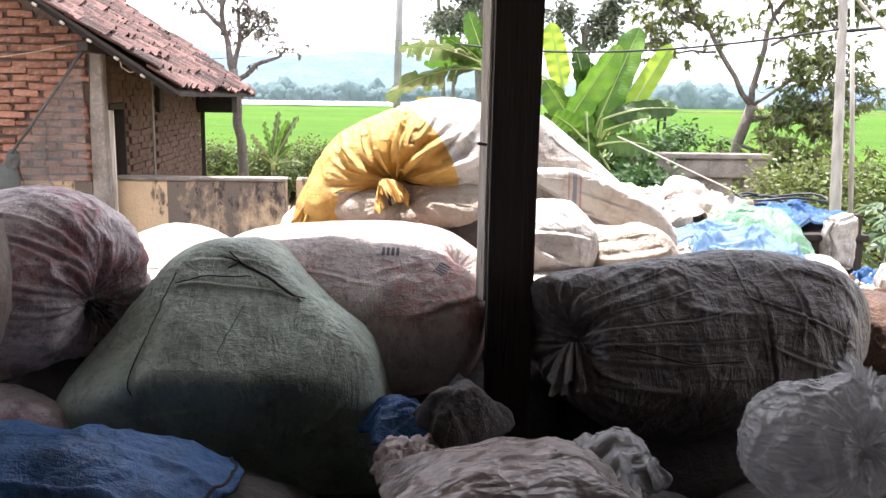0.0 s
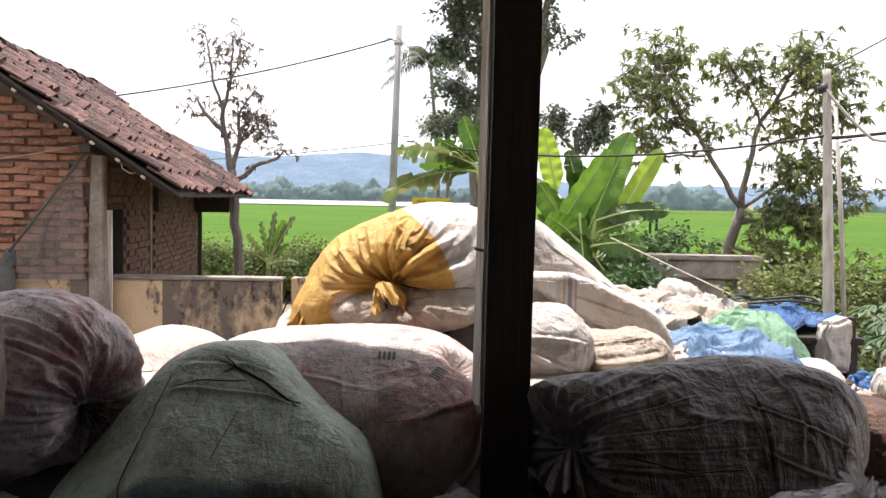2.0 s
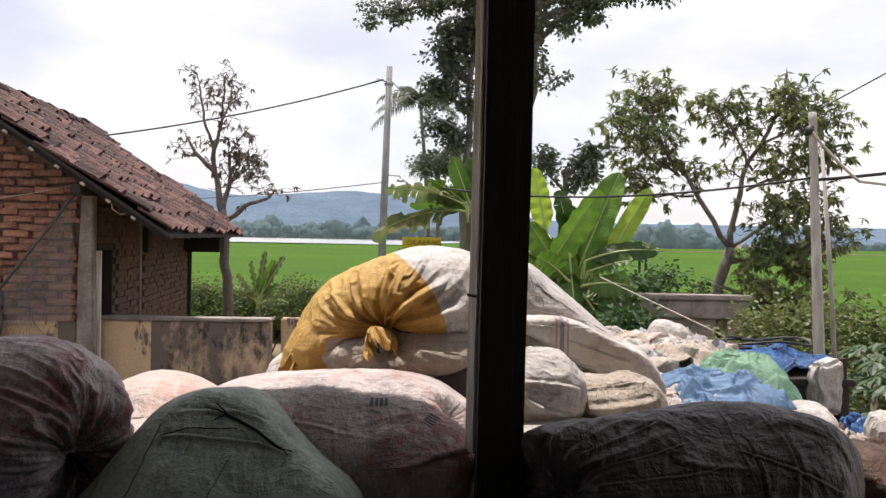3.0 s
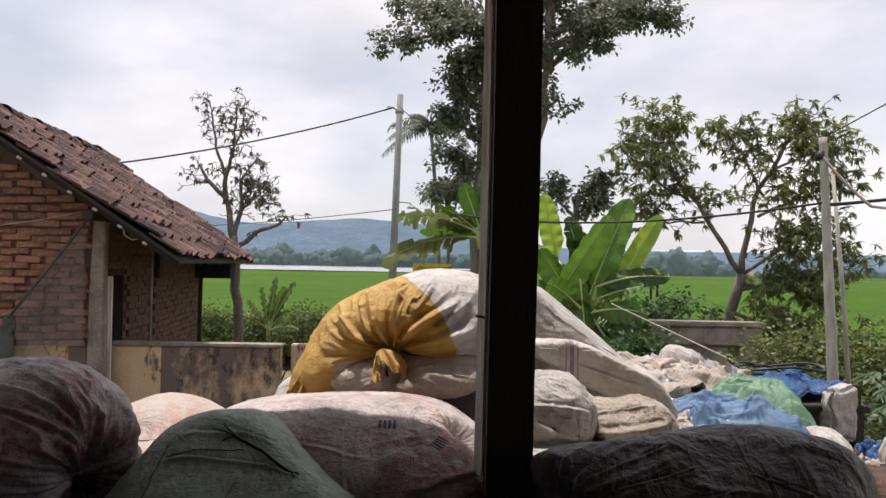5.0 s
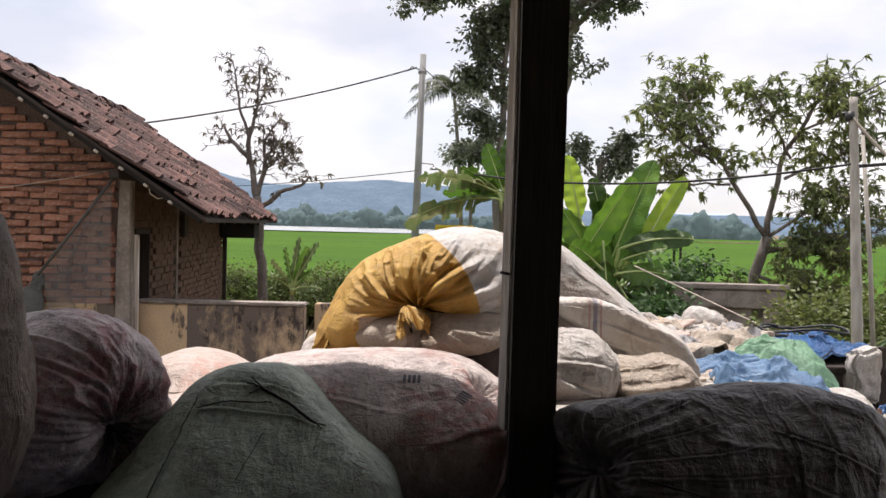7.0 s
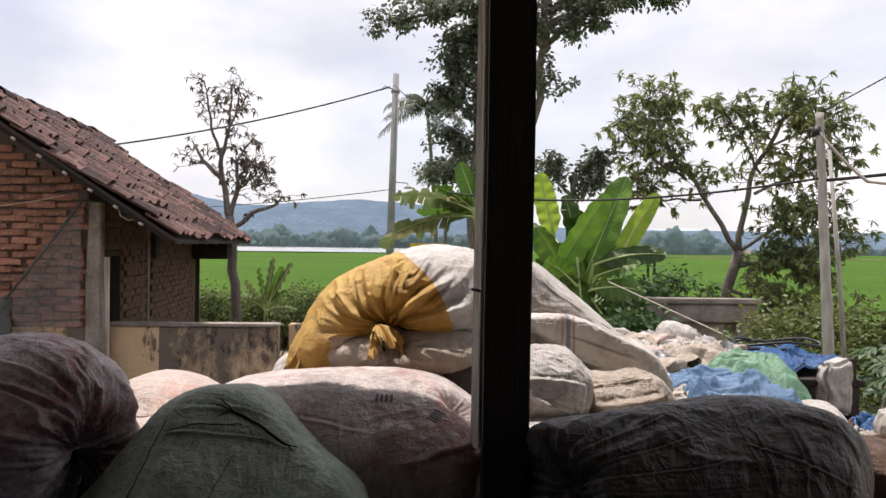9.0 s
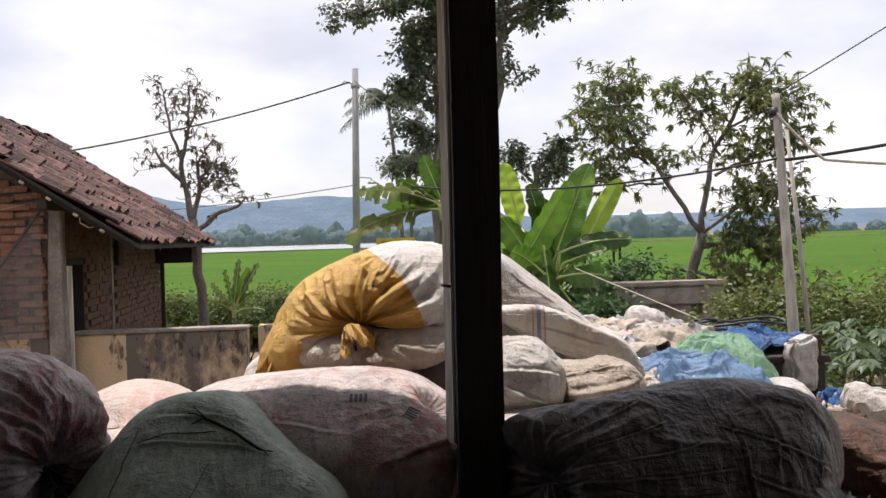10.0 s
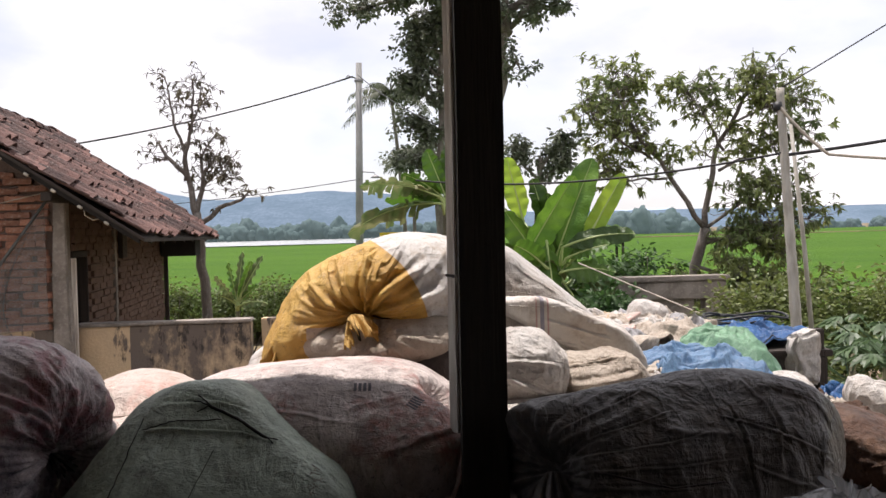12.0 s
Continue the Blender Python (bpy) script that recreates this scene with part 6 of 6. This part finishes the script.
def build_bananas():
    B, O, Yg = "banana", "old_banana", "young_banana"
    banana("large banana plant with broad glossy sunlit leaves", (2.06, 11.7, 0), [
        (-0.20, -0.05, 1.40, 0.50, -0.15, 3.20, 0.50, 0.04, 0.05, 35, 0.45, B), (-0.55, -0.20, 1.72, 0.22, -0.30, 2.95, 0.44, 0.06, 0.05, -30, 0.5, B),
        (0.30, -0.25, 1.95, 0.86, -0.35, 2.94, 0.27, 0.03, 0.0, 15, 0.35, Yg), (-0.45, 0.10, 2.30, -0.68, 0.05, 3.22, 0.32, 0.02, 0.0, 25, 0.4, Yg),
        (0.05, -0.10, 2.00, 0.84, -0.30, 2.22, 0.30, 0.22, 0.08, 55, -0.5, B), (0.05, -0.30, 1.80, 0.60, -0.55, 1.99, 0.22, 0.12, 0.0, 40, 0.3, B),
        (0.05, -0.20, 1.62, -0.80, -0.45, 1.62, 0.42, 0.42, 0.55, 60, -0.5, O), (0.10, -0.20, 1.65, 0.80, -0.40, 1.32, 0.36, 0.38, 0.6, 55, -0.5, O),
        (-0.10, 0.05, 1.60, -0.10, 0.15, 2.75, 0.42, 0.05, 0.05, 60, 0.4, B), (-0.15, 0.05, 1.60, -0.72, 0.20, 2.50, 0.42, 0.08, 0.1, 40, 0.5, B),
        (0.05, 0.10, 1.60, 0.36, 0.25, 2.60, 0.44, 0.06, 0.1, 50, 0.4, B), (-0.20, -0.25, 2.05, -0.15, -0.50, 1.30, 0.34, 0.06, 0.12, 20, -0.4, B),
        (-0.45, -0.20, 2.00, -0.78, -0.40, 1.35, 0.36, 0.12, 0.2, 30, -0.4, B), (0.0, 0.30, 1.80, 0.75, 0.50, 2.50, 0.40, 0.15, 0.15, -45, 0.4, B),
        (0.10, -0.15, 1.75, 0.45, -0.40, 1.25, 0.34, 0.18, 0.35, 45, -0.5, B), (-0.30, 0.20, 1.70, -0.95, 0.30, 1.95, 0.40, 0.3, 0.3, 50, -0.4, B),
        (-0.10, -0.10, 1.55, -0.35, -0.30, 0.95, 0.36, 0.1, 0.5, 30, -0.5, O), (0.0, 0.2, 1.8, -0.30, 0.3, 2.95, 0.40, 0.04, 0.05, -35, 0.4, B),
        (0.0, -0.35, 1.95, 0.95, -0.5, 2.12, 0.28, 0.25, 0.05, 25, -0.3, B), (-0.05, -0.45, 1.62, 0.62, -0.6, 1.62, 0.30, 0.3, 0.2, 30, -0.3, B), (-0.25, -0.45, 1.70, -0.70, -0.55, 2.05, 0.34, 0.25, 0.1, 20, 0.3, B), (0.0, 0.35, 1.5, 0.30, 0.5, 2.3, 0.46, 0.1, 0.1, 10, 0.3, B), (-0.2, 0.35, 1.5, -0.45, 0.5, 2.3, 0.46, 0.1, 0.1, 15, 0.3, B), (0.15, 0.35, 1.4, 0.85, 0.5, 1.7, 0.42, 0.25, 0.2, 15, -0.3, B),
        (0.0, -0.3, 1.5, 0.35, -0.5, 0.9, 0.36, 0.1, 0.4, 15, -0.4, B), (-0.15, -0.35, 1.5, -0.75, -0.5, 1.05, 0.36, 0.25, 0.4, 20, -0.4, O)],
        0.13, 1.55, 300)
    banana("banana plant with drooping torn leaves", (0.62, 13.6, 0), [
        (-0.10, -0.1, 2.75, -1.36, -0.3, 2.98, 0.42, 0.30, 0.5, 60, -0.5, O), (-0.10, -0.1, 2.65, -1.34, -0.4, 2.25, 0.44, 0.38, 0.55, 55, -0.5, O), (-0.05, 0, 2.75, -0.75, 0, 3.20, 0.38, 0.25, 0.35, 40, 0.4, B),
        (0, 0, 2.75, -0.30, 0.1, 3.55, 0.34, 0.05, 0.1, 35, 0.4, B), (0, 0, 2.75, 0.15, 0, 3.70, 0.36, 0.05, 0.1, 30, 0.4, B), (0, 0.1, 2.70, -0.60, 0.2, 3.05, 0.34, 0.2, 0.3, 35, 0.4, B),
        (0.05, 0, 2.70, 0.95, -0.1, 3.15, 0.38, 0.2, 0.3, 45, 0.4, B), (0.05, 0, 2.60, 1.05, -0.2, 2.40, 0.40, 0.3, 0.4, 50, -0.5, O), (0, 0.1, 2.65, 0.55, 0.2, 3.45, 0.36, 0.1, 0.1, -35, 0.4, B),
        (0, 0.1, 2.7, -0.95, 0.3, 2.75, 0.36, 0.35, 0.4, 60, -0.4, B)],
        0.12, 2.6, 340)
    banana("young banana plant at the edge of the paddy", (-2.64, 13.2, 0), [
        (0.02, 0, 1.22, 0.44, -0.05, 1.95, 0.15, 0.08, 0.05, 40, 0.5, O), (0.02, 0, 1.22, 0.24, 0, 1.86, 0.16, 0.06, 0.05, -35, 0.5, B), (-0.02, 0, 1.20, -0.34, -0.05, 1.66, 0.15, 0.12, 0.1, 40, 0.5, O), (-0.02, 0, 1.18, -0.30, -0.15, 1.36, 0.14, 0.3, 0.2, 55, -0.4, O),
        (0.03, 0, 1.20, 0.38, -0.1, 1.50, 0.14, 0.2, 0.1, 50, 0.4, B), (0.0, 0, 1.22, 0.10, 0.05, 2.0, 0.13, 0.03, 0.0, 30, 0.4, O), (0.02, -0.05, 1.15, 0.50, -0.2, 1.20, 0.15, 0.35, 0.25, 55, -0.4, O), (0, 0.05, 1.2, -0.15, 0.1, 1.85, 0.14, 0.05, 0.0, 45, 0.4, B)],
        0.05, 1.2, 380)


def shrub(name, label, cx, cy, z, rx, ry, rz, count, mat, shape, seed, category="bush", kind="", stems=14):
    """A leafy mass of uneven outline with gaps: leaves on short stems, thicker towards its skin."""
    rnd = random.Random(seed)
    thing = tagged(new(name), label, category, "", kind)
    thing.matrix_basis = pose(cx, cy, 0)
    pl, wood = [], []
    knots = []
    for _ in range(max(stems, count // 45)):
        a, t = rnd.uniform(0, 2 * math.pi), rnd.uniform(-0.2, 1)
        rr = math.sqrt(max(0, 1 - t * t)) * rnd.uniform(0.55, 1.05)
        knots.append(Vector((rx * rr * math.cos(a), ry * rr * math.sin(a), z + rz * t * rnd.uniform(0.75, 1.1))))
    for q in knots[:stems]:
        wood.append(tube([(q.x * 0.25, q.y * 0.25, 0), (q.x * 0.7, q.y * 0.7, q.z * 0.6), tuple(q)], [0.018, 0.012, 0.005], 5))
    for _ in range(count):
        q = rnd.choice(knots)
        d = Vector((rnd.gauss(0, 1), rnd.gauss(0, 1), rnd.gauss(0, 0.8)))
        pl.append((q + d * 0.11, (d.x, d.y, d.z * 0.6 + rnd.uniform(-0.7, 0.5)), rnd.uniform(-1.2, 1.2), rnd.uniform(0.6, 1.3)))
    v, f = joined(wood)
    put("stems", mesh_from("stems", v, f, M["bark"], True), thing)
    v, f = scatter_leaves(pl, shape)
    tagged(put("leaves", mesh_from("leaves", v, f, mat), thing), kind="stuff")


def build_shrubs():
    small, mid = leaf_shape(0.06, 0.036, 0.2, 0.2), leaf_shape(0.11, 0.05, 0.2, 0.3)
    rnd = random.Random(3)
    for i in range(9):
        x = -4.2 + i * 0.62
        shrub("hedge", "clipped green hedge along the paddy", x, 15.3 + rnd.uniform(-0.3, 0.3), 0.75, 0.55, 0.5, 0.55 + rnd.uniform(-0.08, 0.10), 2600, M["hedge"], small, 400 + i, "hedge", "", 10)
    for i, (x, y, z, rx, rz, mat) in enumerate([(3.0, 13.2, 0.9, 0.8, 0.75, "bush"), (3.9, 14.0, 0.9, 0.7, 0.9, "bush"), (2.5, 10.6, 0.8, 0.45, 0.6, "bush"), (0.9, 14.8, 1.2, 0.7, 0.8, "bush"), (0.2, 16.5, 1.2, 0.6, 0.7, "bush")]):
        shrub("bush", "dark green leafy bush", x, y, z, rx, 0.6, rz, 1900, M[mat], mid, 430 + i)
    for i, (x, y, z, rx, rz) in enumerate([(3.6, 8.6, 0.8, 0.9, 0.72), (4.6, 8.8, 0.8, 0.9, 0.78), (5.6, 9.2, 0.8, 0.9, 0.8), (6.8, 9.8, 0.8, 1.0, 0.8), (3.3, 8.0, 0.6, 0.6, 0.5), (3.1, 7.2, 0.5, 0.6, 0.5)]):
        shrub("hedge", "tangled sunlit hedge beyond the bamboo poles", x, y, z, rx, 0.7, rz, 6500, M["hedge"], small, 450 + i, "hedge")
    # papaya seedling: palmate leaves on long stalks
    for i, (x, y) in enumerate([(3.50, 6.62), (3.85, 6.75), (4.1, 7.1), (3.05, 5.75), (3.45, 5.7)]):
        plant = tagged(new("papaya_plant"), "papaya plant with lobed bluish green leaves", "papaya plant")
        plant.matrix_basis = pose(x, y, 0)
        v, f = tube([(0, 0, 0), (0.02, 0, 1.15)], [0.04, 0.025], 7)
        put("stem", mesh_from("stem", v, f, M["stem"], True), plant)
        for k in range(12):
            a, el = k * 2.4, rnd.uniform(-0.1, 0.9)
            w = Vector((math.cos(a), math.sin(a), el)).normalized()
            tip = Vector((0, 0, 1.08)) + w * rnd.uniform(0.3, 0.5)
            pl = []
            for j in range(7):
                b = a + (j - 3) * 0.55
                pl.append((tip, (math.cos(b), math.sin(b), -0.25), rnd.uniform(-0.3, 0.3), 1 - 0.12 * abs(j - 3)))
            v, f = joined([tube([(0, 0, 1.08), tuple(tip)], 0.006, 4), scatter_leaves(pl, leaf_shape(0.19, 0.075, 0.15, 0.25))])
            put("leaf", mesh_from("leaf", v, f, M["papaya"]), plant)


def build_poles():
    p = tagged(new("utility_pole"), "tall grey concrete utility pole with a lamp arm", "utility pole")
    p.matrix_basis = pose(-1.30, 22.3, 0, 0, 1.3, 0)
    v, f = tube([(0, 0, 0), (0, 0, 3.3), (0, 0, 6.62)], [0.11, 0.095, 0.08], 12)
    put("shaft", mesh_from("shaft", v, f, M["pole"], True), p)
    cord(p, "lamp_arm", [(0.03, 0, 3.78), (0.1, 0, 3.82), (0.38, 0, 3.80), (0.42, 0, 3.72)], 0.016, M["steel"])
    cord(p, "lamp_shade", [(0.42, 0, 3.74), (0.42, 0, 3.70), (0.42, 0, 3.66)], [0.03, 0.10, 0.13], M["steel"], "shallow grey lamp shade", 10)
    cord(p, "bracket", [(-0.06, -0.1, 6.2), (-0.28, -0.1, 6.28), (-0.36, -0.1, 6.16)], 0.02, M["steel"])
    part("clamp", box((-0.11, -0.11, 6.12), (0.11, 0.11, 6.18), 0.01), M["steel"], p)
    # bamboo poles by the bench
    b = tagged(new("bamboo_pole"), "weathered grey bamboo pole with a dark collar near its top", "pole", "bamboo poles")
    pts, rad = [], []
    for i in range(41):
        s = i / 40
        pts.append((2.780 + 0.052 * s, 5.93 + 0.37 * s, FLOOR_Z - 0.02 + 2.18 * s))
        rad.append((0.041 - 0.013 * s) * (1.10 if i % 5 == 0 else 1.0))
    v, f = tube(pts, rad, 12)
    put("shaft", mesh_from("shaft", v, f, M["bamboo"], True), b)
    v, f = tube([(2.804, 6.280, 3.10), (2.803, 6.268, 3.04)], 0.034, 12)
    put("collar", mesh_from("collar", v, f, M["cable"], True), b, "black rubber collar")
    b2 = tagged(new("bamboo_pole"), "thin leaning bamboo pole", "pole", "bamboo poles")
    v, f = tube([(3.005, 6.16, 1.0), (2.985, 6.27, 2.0), (2.955, 6.4, 2.95)], [0.019, 0.017, 0.014], 8)
    put("shaft", mesh_from("shaft", v, f, M["bamboo"], True), b2)
    # cables
    for pts, r, label, mat in (
            (sag((-1.30, 22.2, 6.26), (-14.5, 18.0, 3.75), 0.6), 0.022, "black power cable from the utility pole", "cable"),
            (sag((-1.18, 22.2, 6.3), (0.6, 16, 4.2), 0.1), 0.012, "thin cable running down from the pole", "cable"),
            (sag((-1.2, 22.2, 3.62), (-22, 40, 4.0), 0.5), 0.012, "thin wire strung far across the paddies", "cable"),
            (sag((2.81, 6.2, 2.72), (0.1, 9.0, 2.75), 0.12), 0.010, "black cable to the bamboo pole", "cable"),
            (sag((2.81, 6.2, 2.70), (8.5, 6.8, 4.15), 0.22), 0.014, "thick black cable from the bamboo pole", "cable"),
            (sag((2.81, 6.25, 3.06), (3.1, 6.1, 2.69), 0.02) + sag((3.1, 6.1, 2.69), (8.0, 6.4, 3.2), 0.25)[1:], 0.012, "white cable looped from the bamboo pole", "rope"),
            (sag((2.81, 6.28, 3.2), (7.5, 7.5, 5.9), 0.05), 0.006, "thin wire rising from the bamboo pole", "cable"),
            (sag((2.2, 11.0, 1.75), (3.2, 8.8, 1.20), 0.0), 0.008, "pale cord strung over the yard", "rope")):
        v, f = tube(pts, r, 6)
        tagged(put("cable", mesh_from("cable", v, f, M[mat], True)), label, "cable", "cables")
    # warning sign
    s = tagged(new("sign_board"), "yellow sign board with dark lettering", "sign")
    s.matrix_basis = pose(-0.17, 16.0, 0)
    part("panel", box((-0.36, 0, 1.82), (0.36, 0.03, 2.22), 0.004), M["sign"], s)
    part("leg", box((-0.25, 0.032, 0), (-0.20, 0.07, 2.1)), M["timber"], s)
    part("leg", box((0.20, 0.032, 0), (0.25, 0.07, 2.1)), M["timber"], s)
    for text, x, z, size in (("DILARANG", 0.05, 2.08, 0.13), ("MEMBUANG", -0.08, 1.93, 0.13)):
        cu = bpy.data.curves.new("lettering", "FONT")
        cu.body, cu.size, cu.extrude, cu.align_x = text, size, 0.002, "CENTER"
        cu.materials.append(M["ink"])
        put("lettering", cu, s, "", pose(x, -0.004, z, 90, 0, 0))
    # concrete bridge parapet across the ditch
    w = tagged(new("parapet_wall"), "weathered concrete parapet with a square end pier", "wall", "", "structure")
    w.matrix_basis = pose(3.5, 11.2, 0)
    part("rail", box((-0.75, 0, 1.22), (0.72, 0.25, 1.46), 0.015, 0.01, 2), M["concrete"], w)
    part("coping", box((-0.78, -0.04, 1.465), (0.76, 0.29, 1.53), 0.012, 0.008, 2), M["concrete"], w, "pale concrete coping")
    part("panel", box((-0.75, 0.06, 0), (0.30, 0.20, 1.215), 0.01), M["concrete"], w)
    part("pier", box((0.44, 0.02, 0), (0.66, 0.24, 1.215), 0.012), M["concrete"], w)
    part("lower_ledge", box((0.8, 0.1, 0), (1.6, 0.35, 1.22), 0.02, 0.01, 2), M["concrete"], w)
    w2 = tagged(part("block_wall", box((1.05, 11.9, 0), (2.7, 12.05, 1.35), 0.01, 0.01, 2), M["concrete"], None), "grey block wall behind the banana plants", "wall", "", "structure")
    # thatched field hut roof far off
    h = tagged(new("field_hut"), "small dark-roofed hut out in the paddies", "hut")
    h.matrix_basis = pose(9.2, 40, -0.35)
    v, f = [(-0.8, -0.8, 1.9), (0.8, -0.8, 1.9), (0.8, 0.8, 1.9), (-0.8, 0.8, 1.9), (0, 0, 2.35)], [(0, 1, 4), (1, 2, 4), (2, 3, 4), (3, 0, 4), (3, 2, 1, 0)]
    put("roof", mesh_from("roof", v, f, M["shed"]), h)
    for x in (-0.7, 0.7):
        for y in (-0.6, 0.6):
            part("post", box((x - 0.05, y - 0.05, 0.3), (x + 0.05, y + 0.05, 1.95)), M["timber"], h)


build_trees()
build_palm(-0.05, 40, 8.75, -0.58, 1.05, 61)
build_palm(0.35, 44, 6.4, 0.0, 0.8, 62)
build_bananas()
build_shrubs()
build_poles()

# ---------------------------------------------------------------- pieces: bricks and roof tiles


def brick_mesh(name, l, d, h, mat, seed):
    rnd = random.Random(seed)
    bm = box((0, 0, 0), (l, d, h), 0.006)
    for v in bm.verts:
        v.co += Vector((rnd.uniform(-1, 1), rnd.uniform(-1, 1), rnd.uniform(-1, 1))) * 0.006
    me = bpy.data.meshes.new(name)
    bm.to_mesh(me)
    bm.free()
    me.materials.append(mat)
    return me


def build_pieces():
    rnd = random.Random(12)
    kinds = [brick_mesh("brick", l, 0.05, hgt, M["brick"], i) for i, (l, hgt) in enumerate(((0.225, 0.048), (0.205, 0.044), (0.232, 0.050), (0.218, 0.046), (0.195, 0.049), (0.228, 0.042)))]
    half = [brick_mesh("brick", l, 0.05, 0.047, M["brick"], 9 + i) for i, l in enumerate((0.10, 0.13, 0.07))]
    course, z, row = 0.0615, 1.487, 0
    rest = []
    while z < 3.36:
        u = -0.16
        if row % 2:
            u -= 0.115
            if roof_z(-0.16) - 0.2 > z:
                put("brick", half[row % 3], GABLE, "", pose(-0.16 - 0.105, -0.012, z))
        while u > -1.75:
            l = 0.232
            if u - l < -2.6 or z + 0.05 > roof_z(u) - 0.17:
                u -= l
                continue
            put("brick", rnd.choice(kinds), GABLE, "", pose(u - 0.226 + rnd.uniform(-0.006, 0.006), -0.012 + rnd.uniform(-0.010, 0.012), z + rnd.uniform(-0.005, 0.005) + 0.012 * math.sin(u * 3 + row * 0.4), 0, rnd.uniform(-1.6, 1.6), rnd.uniform(-1.5, 1.5)))
            u -= l
        z += course
        row += 1
    # long wall: joined courses
    vs, fs = [], []
    z, row = 1.2, 0
    while z < 2.42:
        v = 0.10 - (0.11 if row % 2 else 0)
        while v < HOUSE_LEN - 0.05:
            a, b = max(v, 0.10), min(v + 0.215, HOUSE_LEN - 0.04)
            clear = (a > 0.56 or z > 2.12) and (b < 1.50 or a > 1.58)
            if b - a > 0.04 and clear:
                d = 0.004 + rnd.uniform(-0.004, 0.004)
                o = len(vs)
                dz = rnd.uniform(-0.005, 0.005)
                for x in (-0.04, d):
                    vs += [(x, a, z + dz), (x, b, z + dz), (x, b, z + 0.054 + dz), (x, a, z + 0.054 + dz)]
                fs += [(o + 4, o + 5, o + 6, o + 7), (o, o + 4, o + 7, o + 3), (o + 1, o + 2, o + 6, o + 5), (o + 3, o + 7, o + 6, o + 2), (o, o + 1, o + 5, o + 4)]
            v += 0.232
        z += course
        row += 1
    tagged(put("coursed_brickwork", mesh_from("coursed_brickwork", vs, fs, M["shaded_brick"]), HOUSE_OB), kind="stuff")
    # roof tiles: S-shaped, lapped, each a little out of line
    tw, tl = 0.225, 0.30
    prof = [(0.0, 0.012), (0.03, 0.002), (0.08, 0.0), (0.12, 0.010), (0.15, 0.034), (0.18, 0.046), (0.21, 0.040), (0.235, 0.020)]
    vs = [(a, y, h + dz + lift) for a, lift in ((0, 0), (tl, 0.0)) for y, h in prof for dz in (0, -0.012)]
    k = len(prof) * 2
    fs = []
    for i in range(len(prof) - 1):
        a = i * 2
        fs += [(a, a + k, a + k + 2, a + 2), (a + 1, a + 3, a + k + 3, a + k + 1), (a, a + 2, a + 3, a + 1), (a + k, a + k + 1, a + k + 3, a + k + 2)]
    fs += [(0, 1, k + 1, k), (k - 2, 2 * k - 2, 2 * k - 1, k - 1)]
    me = mesh_from("roof_tile", vs, fs, M["tile"])
    length = (EAVE_U - RIDGE_U) / math.cos(SLOPE)
    rows = 10
    step = (length + 0.02) / rows
    for r in range(rows):
        n = int((HOUSE_LEN + 0.92) / tw)
        for c in range(n):
            a = r * step - 0.04 + rnd.uniform(-0.03, 0.03)
            put("roof_tile", me, HOUSE_OB, "", Matrix.Translation((RIDGE_U, 0, RIDGE_Z)) @ pose(0, 0, 0, 0, math.degrees(SLOPE), 0) @ pose(a, -0.47 + c * tw + rnd.uniform(-0.022, 0.022), -0.045 + 0.010 + rnd.uniform(0, 0.022) + 0.014 * math.sin(c * 0.7 + r), rnd.uniform(-5, 5), -4 + rnd.uniform(-3, 2.0), rnd.uniform(-5, 5)))
    vs2, fs2 = joined([([(p.x, p.y, p.z) for p in [Matrix.Translation((RIDGE_U, 0, RIDGE_Z)) @ pose(0, 0, 0, 0, 180 - math.degrees(SLOPE), 0) @ Vector((r * step - 0.04 + x, -0.47 + c * tw + y, 0.02 - z)) for x, y, z in vs]], fs) for r in range(rows) for c in range(n)])
    tagged(put("far_slope_tiles", mesh_from("far_slope_tiles", vs2, fs2, M["tile"]), HOUSE_OB), kind="stuff")


build_pieces()
